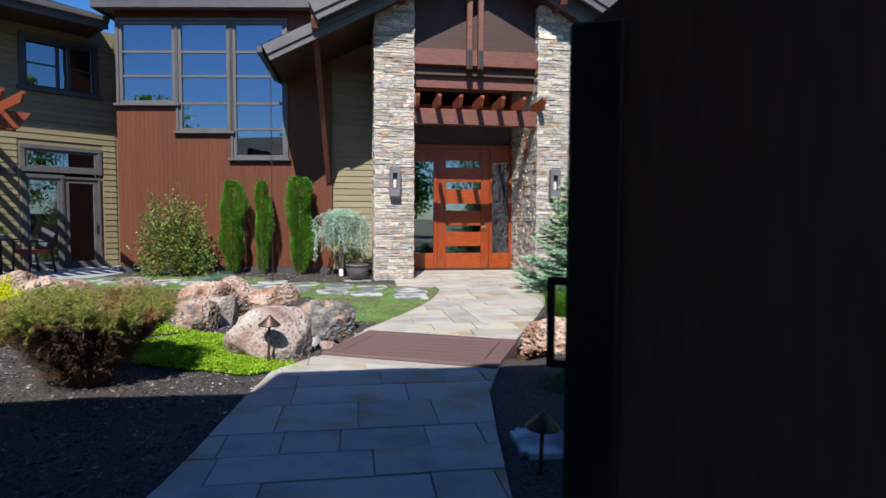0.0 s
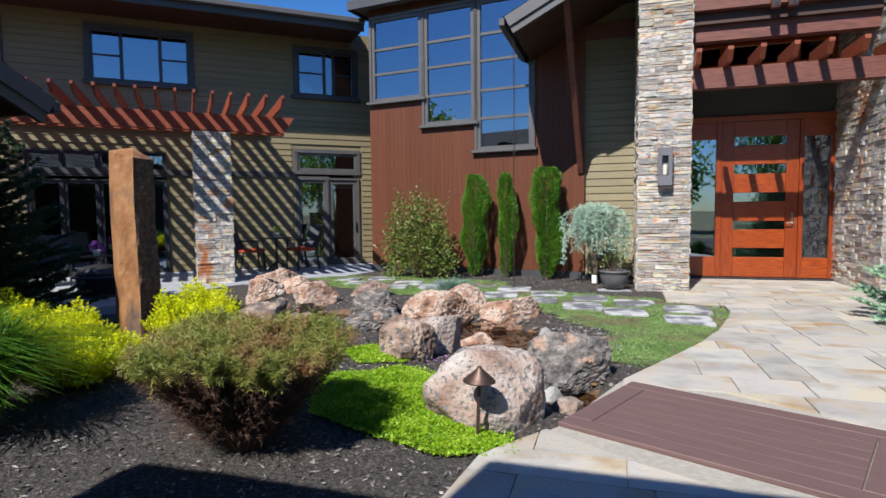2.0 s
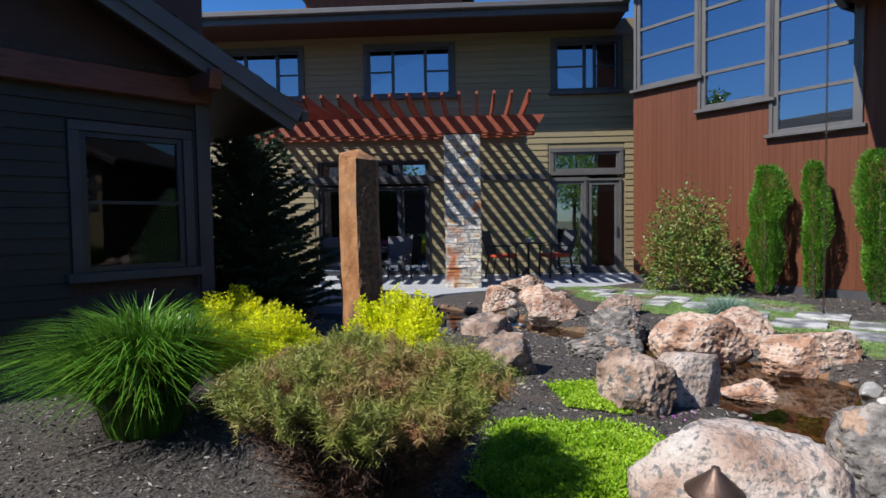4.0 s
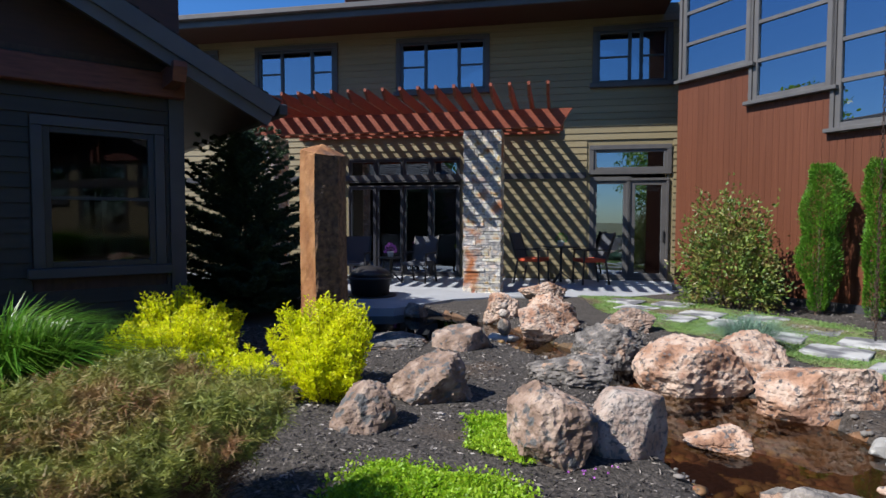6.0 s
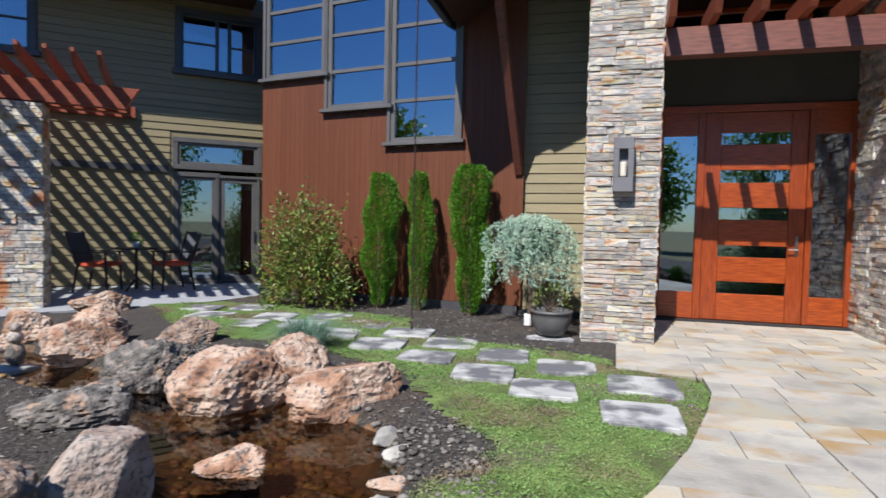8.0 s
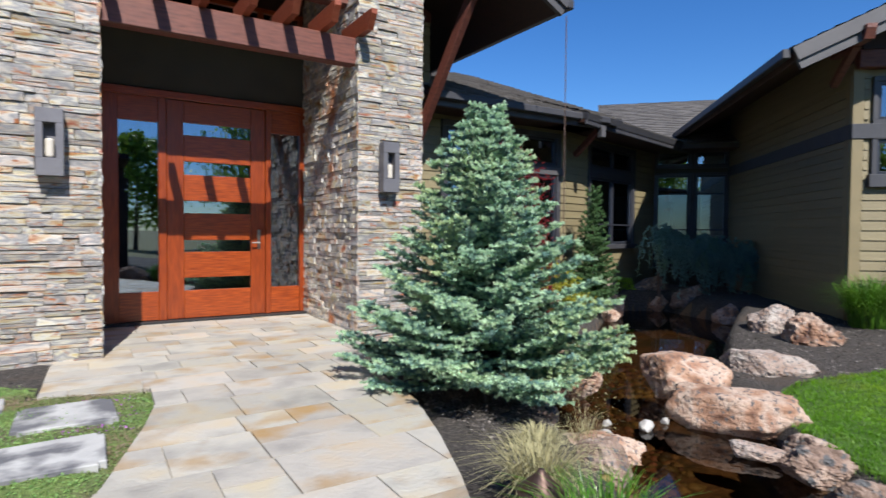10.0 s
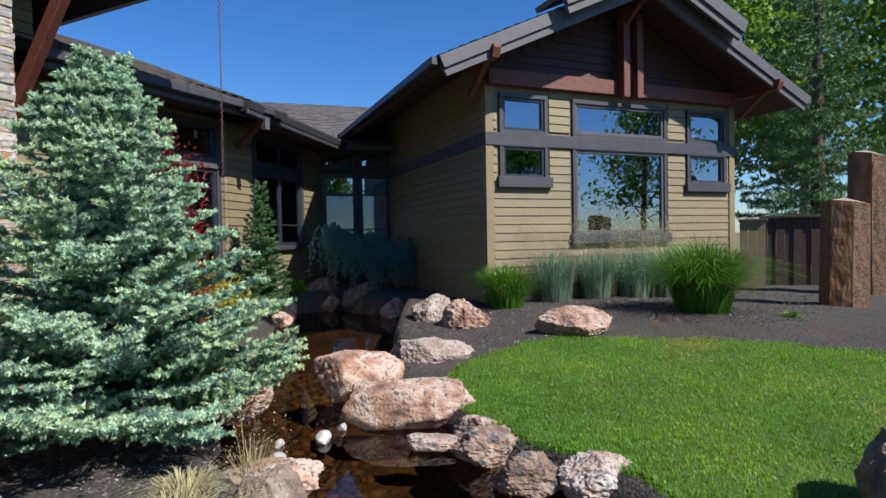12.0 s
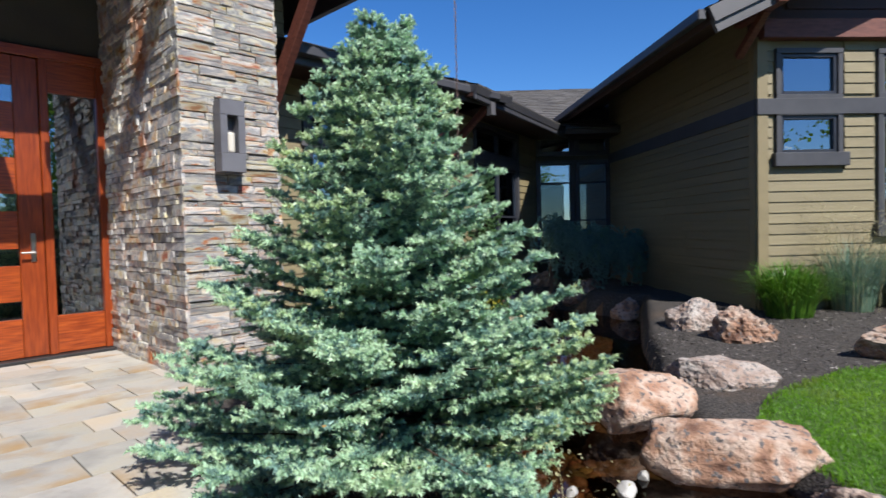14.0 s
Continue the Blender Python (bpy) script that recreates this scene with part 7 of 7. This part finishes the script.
def tree(name, x, y, h, w, n, leaf, mat, bark, label, seed, base=0.16, group="far trees"):
    """A broadleaf tree: forked limbs and a crown of many leaf clumps with gaps."""
    t = root(name, pose(x, y, -0.1), label, "tree", group)
    r = np.random.default_rng(seed)
    segs, tips = [], []
    segs.append(((0, 0, -0.2), (0.05 * w, 0, h * 0.45), 0.02 * h, 0.014 * h))
    segs.append(((0.05 * w, 0, h * 0.45), (0, 0.04 * w, h * 0.93), 0.014 * h, 0.003 * h))
    for i in range(34):
        k = base + (0.95 - base) * (i + r.uniform()) / 34
        a = i * 2.4 + r.uniform(-0.4, 0.4)
        ln = w * np.interp(k, [base, 0.35, 0.65, 1.0], [0.75, 1.0, 0.85, 0.15]) * r.uniform(0.65, 1.1)
        p = np.array([0.03 * w, 0, h * k * 0.92])
        q = p + np.array([math.cos(a) * ln, math.sin(a) * ln, ln * r.uniform(0.35, 0.9)])
        segs.append((p, q, 0.005 * h * (1.1 - k), 0.0012 * h))
        for s in (0.45, 0.65, 0.85, 1.0):
            tips.append((p + (q - p) * s, ln * 0.34))
    tubes("trunk", segs, bark, t, 6)
    c = np.array([a for a, b in tips])
    sz = np.array([b for a, b in tips])
    pick = r.integers(0, len(c), n)
    p = c[pick] + r.normal(size=(n, 3)) * (sz[pick] * 0.55)[:, None] * np.array([1, 1, 0.8])
    leaves("crown", p, r.normal(size=(n, 3)) + np.array([0, 0, -0.3]), r.uniform(0.7, 1.3, n) * leaf, r.uniform(0.6, 0.9, n) * leaf, mat, t)["kind"] = "stuff"
    return t


tree("aspen", 27.0, 6.3, 16.0, 3.6, 16000, 0.24, M_FAR_LEAF, M_BIRCH, "tall pale-trunked aspen behind the gable wing", 81)
tree("aspen", 31.0, 2.6, 18.0, 4.2, 16000, 0.26, M_FAR_LEAF, M_BIRCH, "tall pale-trunked aspen behind the gable wing", 82)
tree("aspen", 26.0, -1.5, 14.0, 3.6, 14000, 0.24, M_FAR_LEAF, M_BIRCH, "tall pale-trunked aspen beyond the fence", 83)
tree("aspen", 33.0, 9.5, 16.0, 3.6, 7000, 0.26, M_FAR_LEAF, M_BIRCH, "tall pale-trunked aspen behind the gable wing", 84)
tree("aspen", 24.0, -9.0, 13.0, 3.2, 6000, 0.24, M_FAR_LEAF, M_BIRCH, "tall pale-trunked aspen beyond the fence", 85)
for i, (x, y, h, w) in enumerate(((-16, -20, 9, 3.2), (-7, -24, 11, 3.6), (3, -22, 8, 3.0), (11, -25, 12, 3.8), (19, -18, 10, 3.4), (30, -16, 12, 3.8), (-26, -14, 11, 3.6))):
    tree("cottonwood", x, y, h, w, 4500, 0.30, M_FAR_LEAF, M_BARK, "leafy green tree out beyond the gate", 90 + i)
conifer("tall_spruce", 22.0, 3.4, -0.1, 11.5, 2.5, 120, M_SMALL_SPRUCE, None, "tall loose blue-green spruce behind the gable wing", 87, nl=0.16, nw=0.018, per=12, step=0.30, skirt=0.10, power=0.7, rise=-0.05, twig=0.55)

shrub("low_juniper", 0.98, 4.58, -0.06, 0.36, 0.30, 0.14, 5000, 0.022, M_SMALL_SPRUCE, "low mat of green foliage in the mulch beside the walk", 91, 3.0, 0.3, 0.4, 0.5, 0.5, 5)
# ---- things ----


def lantern(x):
    t = root("wall_lantern", pose(x, 11.655, 1.59), "tall pewter box lantern on the stone pier", "wall lamp", "porch lanterns")
    bm = bmesh.new()
    w, h, d = 0.20, 0.56, 0.12
    box(0, w, -d, 0, 0, 0.15, 0.004, bm)
    box(0, w, -d, 0, h - 0.12, h, 0.004, bm)
    box(0, 0.055, -d, 0, 0.15, h - 0.12, 0.0, bm)
    box(w - 0.055, w, -d, 0, 0.15, h - 0.12, 0.0, bm)
    box(0.055, w - 0.055, -0.02, 0, 0.15, h - 0.12, 0.0, bm)
    part("housing", bm, M_LANTERN, t)
    part("lamp_glass", lathe([(0.03, 0.16), (0.034, 0.17), (0.034, 0.30), (0.03, 0.31)], 14), M_FROST, t, "frosted glass cylinder", m=pose(w / 2, -0.065, 0))


lantern(-0.09)
lantern(3.07)


def path_light(x, y, z, h, r, yaw=0):
    t = root("path_light", pose(x, y, z, 0, 2, yaw), "copper path light with a conical hat on a thin stem", "path light", "path lights")
    part("stem", rod((0, 0, -0.08), (0, 0, h - 0.03), 0.010), M_COPPER, t)
    part("hat", lathe([(0.001, h), (0.012, h), (0.016, h - 0.012), (r, h - 0.075), (r, h - 0.082), (0.02, h - 0.03)], 20), M_COPPER, t, "conical copper hat", smooth=True)
    part("stake", rod((0, 0, -0.05), (0, 0, 0.012), 0.022, 0.016), M_IRON, t)


path_light(-1.40, 5.37, -0.02, 0.42, 0.088)
path_light(1.59, 7.27, -0.05, 0.38, 0.085)
path_light(0.165, 3.27, -0.03, 0.30, 0.082)

pot = root("planter_pot", pose(-0.70, 11.83, -0.02), "round dark grey ceramic pot with a few dry stems", "plant pot")
part("bowl", lathe([(0.09, 0.02), (0.14, 0.03), (0.20, 0.12), (0.222, 0.22), (0.219, 0.27), (0.233, 0.275), (0.233, 0.30), (0.214, 0.305), (0.208, 0.25), (0.001, 0.245)], 32), M_POT, pot, smooth=True)
rs = random.Random(4)
tubes("stem_wood", [((rs.uniform(-0.08, 0.08), rs.uniform(-0.08, 0.08), 0.26), (rs.uniform(-0.2, 0.2), rs.uniform(-0.15, 0.15), rs.uniform(0.42, 0.58)), 0.006, 0.003) for _ in range(12)], M_BARK, pot)
p_, d_ = lumpy(160, 0.2, 0.18, 0.22, 6, z0=0.34)
leaves("leaves", p_, d_ + np.array([0, 0, 0.4]), 0.04, 0.02, M_LAUREL, pot)["kind"] = "stuff"
tagged(part("slab", box(-0.26, 0.26, -0.20, 0.20, -0.06, 0.0, 0.006), M_STEP, None, m=pose(-0.70, 11.83, -0.02)), "pale paving slab under the pot", "paving slab")

# basalt monoliths


def monolith(x, y, z, w, d, h, yaw, seed, label, smooth_faces=(0, 2, 4), rough_faces=(1, 3, 5), top_mat=None):
    t = root("basalt_column", pose(x, y, z, 0, 0, yaw), label, "stone column", "basalt columns")
    r = random.Random(seed)
    ring = [(-0.5, -0.18), (-0.14, -0.5), (0.34, -0.44), (0.5, 0.06), (0.18, 0.5), (-0.38, 0.40)]
    n = len(ring)
    levels = 22
    for mat, ids, nm in ((M_BASALT_SIDE, smooth_faces, "weathered_face"), (M_BASALT_FRONT, rough_faces, "pitted_face")):
        for i in ids:
            bm = bmesh.new()
            a, b = ring[i], ring[(i + 1) % n]
            a, b = (a[0] * w, a[1] * d), (b[0] * w, b[1] * d)
            cols = 9
            grid = []
            for k in range(levels + 1):
                zz_ = h * k / levels
                row = []
                for c_ in range(cols + 1):
                    s = c_ / cols
                    px, py = a[0] + (b[0] - a[0]) * s, a[1] + (b[1] - a[1]) * s
                    edge_ = 0.0 if c_ in (0, cols) else 1.0
                    nn = noise.noise(Vector((px * 9 + seed, py * 9, zz_ * 7))) * (0.020 if mat is M_BASALT_FRONT else 0.010) * edge_
                    sway = noise.noise(Vector((seed * 2.0, 0.5, zz_ * 0.9))) * 0.02
                    tap = 1.03 - 0.06 * k / levels
                    l_ = math.hypot(px, py)
                    top = h * (1 - 0.05 * (px / w + 0.5)) if k == levels else zz_
                    row.append(bm.verts.new((px * tap + px / l_ * nn + sway, py * tap + py / l_ * nn, top - 0.1)))
                grid.append(row)
            for r0, r1 in zip(grid, grid[1:]):
                for c_ in range(cols):
                    bm.faces.new((r0[c_], r0[c_ + 1], r1[c_ + 1], r1[c_]))
            part(nm, bm, mat, t)
    sway = noise.noise(Vector((seed * 2.0, 0.5, h * 0.9))) * 0.02
    bm = bmesh.new()
    rim = [bm.verts.new((px * w * 0.97 + sway, py * d * 0.97, h * (1 - 0.05 * (px + 0.5)) - 0.1)) for px, py in ring]
    mid = bm.verts.new((sway, 0, h - 0.07))
    for i in range(n):
        bm.faces.new((rim[i], rim[(i + 1) % n], mid))
    part("top", bm, top_mat or M_ROCK["pale"], t, "broken weathered top")
    return t


monolith(-5.32, 7.05, -0.05, 0.42, 0.42, 2.02, 8, 1, "tall rust-brown basalt column standing in the garden", (0, 1, 4), (2, 3, 5), M_BASALT_SIDE)
monolith(10.35, 4.62, -0.15, 0.56, 0.50, 1.70, -60, 2, "rust-brown basalt column with a pale top by the fence")
monolith(12.2, 4.02, -0.15, 0.50, 0.50, 2.55, -70, 3, "tall dark basalt column with a pale top by the fence")

# fence
fence = root("fence", F_E, "dark stained board fence beyond the basalt columns", "fence")
for k in range(52):
    yy = 5.48 - 0.145 * k
    part("board", box(13.62 + (0.02 if k % 2 else 0), 13.645 + (0.02 if k % 2 else 0), yy - 0.14, yy, -0.2, 1.28), M_FENCE, fence)
for k in range(4):
    part("post", box(13.66, 13.76, 4.8 - 2.1 * k, 4.9 - 2.1 * k, -0.3, 1.36, 0.006), M_FENCE, fence)
part("cap_rail", box(13.57, 13.72, -2.1, 5.48, 1.28, 1.33, 0.006), M_FENCE, fence)
side_fence = root("side_fence", F_E, "tan board fence joining the gable wing", "fence")
for k in range(3):
    part("board", box(12.98, 13.005, 5.70 - 0.145 * k, 5.84 - 0.145 * k, -0.2, 1.22), M_OLIVE_TRIM, side_fence)
part("cap_rail", box(12.94, 13.05, 5.39, 5.86, 1.22, 1.27, 0.006), M_FENCE, side_fence)


def rain_chain(x, y, z0, z1):
    t = root("rain_chain", pose(x, y, 0), "rusty link rain chain hanging from the porch eave", "rain chain", "rain chains")
    v, f = [], []
    n = int((z1 - z0) / 0.042)
    for k in range(n):
        zc = z0 + (k + 0.5) * (z1 - z0) / n
        u = np.array([1, 0, 0]) if k % 2 else np.array([0, 1, 0])
        for i in range(8):
            a = 2 * math.pi * i / 8
            c = np.array([0, 0, zc]) + u * 0.012 * math.cos(a) + np.array([0, 0, 1]) * 0.027 * math.sin(a)
            o = u * math.cos(a) + np.array([0, 0, 1]) * math.sin(a)
            nrm = np.cross(u, (0, 0, 1))
            for j in range(4):
                b = math.pi / 2 * j
                v.append(c + (o * math.cos(b) + nrm * math.sin(b)) * 0.0042)
        base = k * 32
        for i in range(8):
            for j in range(4):
                f.append((base + i * 4 + j, base + i * 4 + (j + 1) % 4, base + ((i + 1) % 8) * 4 + (j + 1) % 4, base + ((i + 1) % 8) * 4 + j))
    link("chain", arrays("chain", v, f), M_COPPER, t)
    part("anchor", rod((0, 0, z0 - 0.12), (0, 0, z0), 0.012), M_IRON, t)


rain_chain(-2.24, 11.50, 0.06, 4.12)
rain_chain(6.03, 11.78, -0.25, 4.20)

# small cairn in the stream
base_ = rock(-4.95, 8.98, -0.12, 0.42, 0.28, 0.07, 40, 71, "white", 4, 0.08, 0.4)
cairn = root("stone_cairn", pose(-4.92, 9.00, -0.06), "little stack of rounded stones in the stream", "cairn")
for zz_, r_, hh in ((0.0, 0.075, 0.20), (0.19, 0.062, 0.11), (0.29, 0.045, 0.08)):
    bm = bmesh.new()
    bmesh.ops.create_icosphere(bm, subdivisions=3, radius=1)
    for v in bm.verts:
        v.co = Vector((v.co.x * r_, v.co.y * r_, (v.co.z + 1) / 2 * hh + zz_)) * (1 + 0.02 * noise.noise(v.co * 3))
    part("stone", bm, M_ROCK["grey" if zz_ < 0.1 else "pale"], cairn, smooth=True)

# ---- patio furniture ----


def wpos(u, d):
    return F_W @ Vector((u, d, 0))


fp = wpos(0.93, 12.40)
fire = root("fire_pit", pose(fp.x, fp.y, 0.0), "round black fire pit with a mesh lid on a grey base", "fire pit")
part("base", lathe([(0.42, 0.0), (0.42, 0.02), (0.001, 0.025)], 32), M_IRON, fire)
part("drum", lathe([(0.26, 0.02), (0.30, 0.04), (0.33, 0.26), (0.38, 0.28), (0.38, 0.31), (0.30, 0.32)], 32), M_IRON, fire, smooth=True)
part("lid", lathe([(0.34, 0.31), (0.30, 0.39), (0.18, 0.46), (0.03, 0.485), (0.001, 0.485)], 24), M_IRON, fire, "domed mesh lid", smooth=True)
part("lid_handle", rod((-0.04, 0, 0.50), (0.04, 0, 0.50), 0.008), M_IRON, fire)


def sling_chair(m, seat_mat, label, group, low=False):
    t = root("patio_chair", m, label, "chair", group)
    s = 0.36 if low else 0.44
    for x_ in (-0.25, 0.25):
        part("leg", beam((x_, -0.25, 0), (x_, -0.22, s + 0.2), 0.03, 0.03, 0), M_IRON, t)
        part("leg", beam((x_, 0.28, 0), (x_, 0.20, s), 0.03, 0.03, 0), M_IRON, t)
        part("arm", beam((x_, -0.27, s + 0.21), (x_, 0.26, s + 0.22), 0.045, 0.025, 0), M_IRON, t)
        part("back_post", beam((x_, 0.20, s), (x_, 0.38, s + 0.55), 0.03, 0.03, 0), M_IRON, t)
    part("seat", box(-0.24, 0.24, -0.26, 0.22, s - 0.02, s + 0.05, 0.015), seat_mat, t)
    bm = box(-0.24, 0.24, -0.02, 0.03, 0, 0.52, 0.012)
    bmesh.ops.transform(bm, matrix=pose(0, 0.23, s + 0.03, -17), verts=bm.verts)
    part("backrest", bm, M_WEAVE, t)
    return t


def at_wing(u, d, yaw):
    p = wpos(u, d)
    return pose(p.x, p.y, 0.0, 0, 0, 41 + yaw)


sling_chair(at_wing(0.0, 14.25, 8), M_WEAVE, "dark sling lounge chair on the patio", "lounge chairs", True)
sling_chair(at_wing(1.22, 14.55, -12), M_WEAVE, "dark sling lounge chair on the patio", "lounge chairs", True)
sling_chair(at_wing(3.40, 14.95, 70), M_ORANGE, "iron bistro chair with a burnt orange cushion", "bistro chairs")
sling_chair(at_wing(4.50, 14.95, -70), M_ORANGE, "iron bistro chair with a burnt orange cushion", "bistro chairs")


def round_table(m, r, h, name, label):
    t = root(name, m, label, "table")
    part("tabletop", lathe([(r, h - 0.025), (r, h), (0.001, h + 0.002)], 24), M_IRON, t)
    part("pedestal", rod((0, 0, 0.02), (0, 0, h - 0.02), 0.025), M_IRON, t)
    for k in range(3):
        a = k * 2.094
        part("leg", beam((0, 0, 0.22), (r * 0.8 * math.cos(a), r * 0.8 * math.sin(a), 0.01), 0.025, 0.025, 0), M_IRON, t)
    return t


round_table(at_wing(0.62, 14.62, 0), 0.26, 0.48, "side_table", "small dark round side table with a flower pot")
round_table(at_wing(3.95, 14.95, 0), 0.34, 0.72, "bistro_table", "small round dark bistro table by the patio door")
p = wpos(0.62, 14.62)
vase = root("flower_pot", pose(p.x, p.y, 0.482), "small pot of violet flowers on the side table", "flower pot")
part("pot", lathe([(0.05, 0.0), (0.07, 0.10), (0.065, 0.11), (0.001, 0.10)], 16), M_BLIND, vase, smooth=True)
p_, d_ = lumpy(240, 0.11, 0.11, 0.17, 3, z0=0.09)
leaves("flowers", p_, d_, 0.03, 0.03, M_VIOLET, vase)["kind"] = "stuff"
p = wpos(3.95, 14.95)
vase2 = root("flower_pot", pose(p.x, p.y, 0.722), "small potted green plant on the bistro table", "flower pot")
part("pot", lathe([(0.05, 0.0), (0.07, 0.09), (0.065, 0.10), (0.001, 0.09)], 16), M_BLIND, vase2, smooth=True)
p_, d_ = lumpy(200, 0.10, 0.10, 0.16, 4, z0=0.08)
leaves("leaves", p_, d_, 0.03, 0.02, M_ARB, vase2)["kind"] = "stuff"
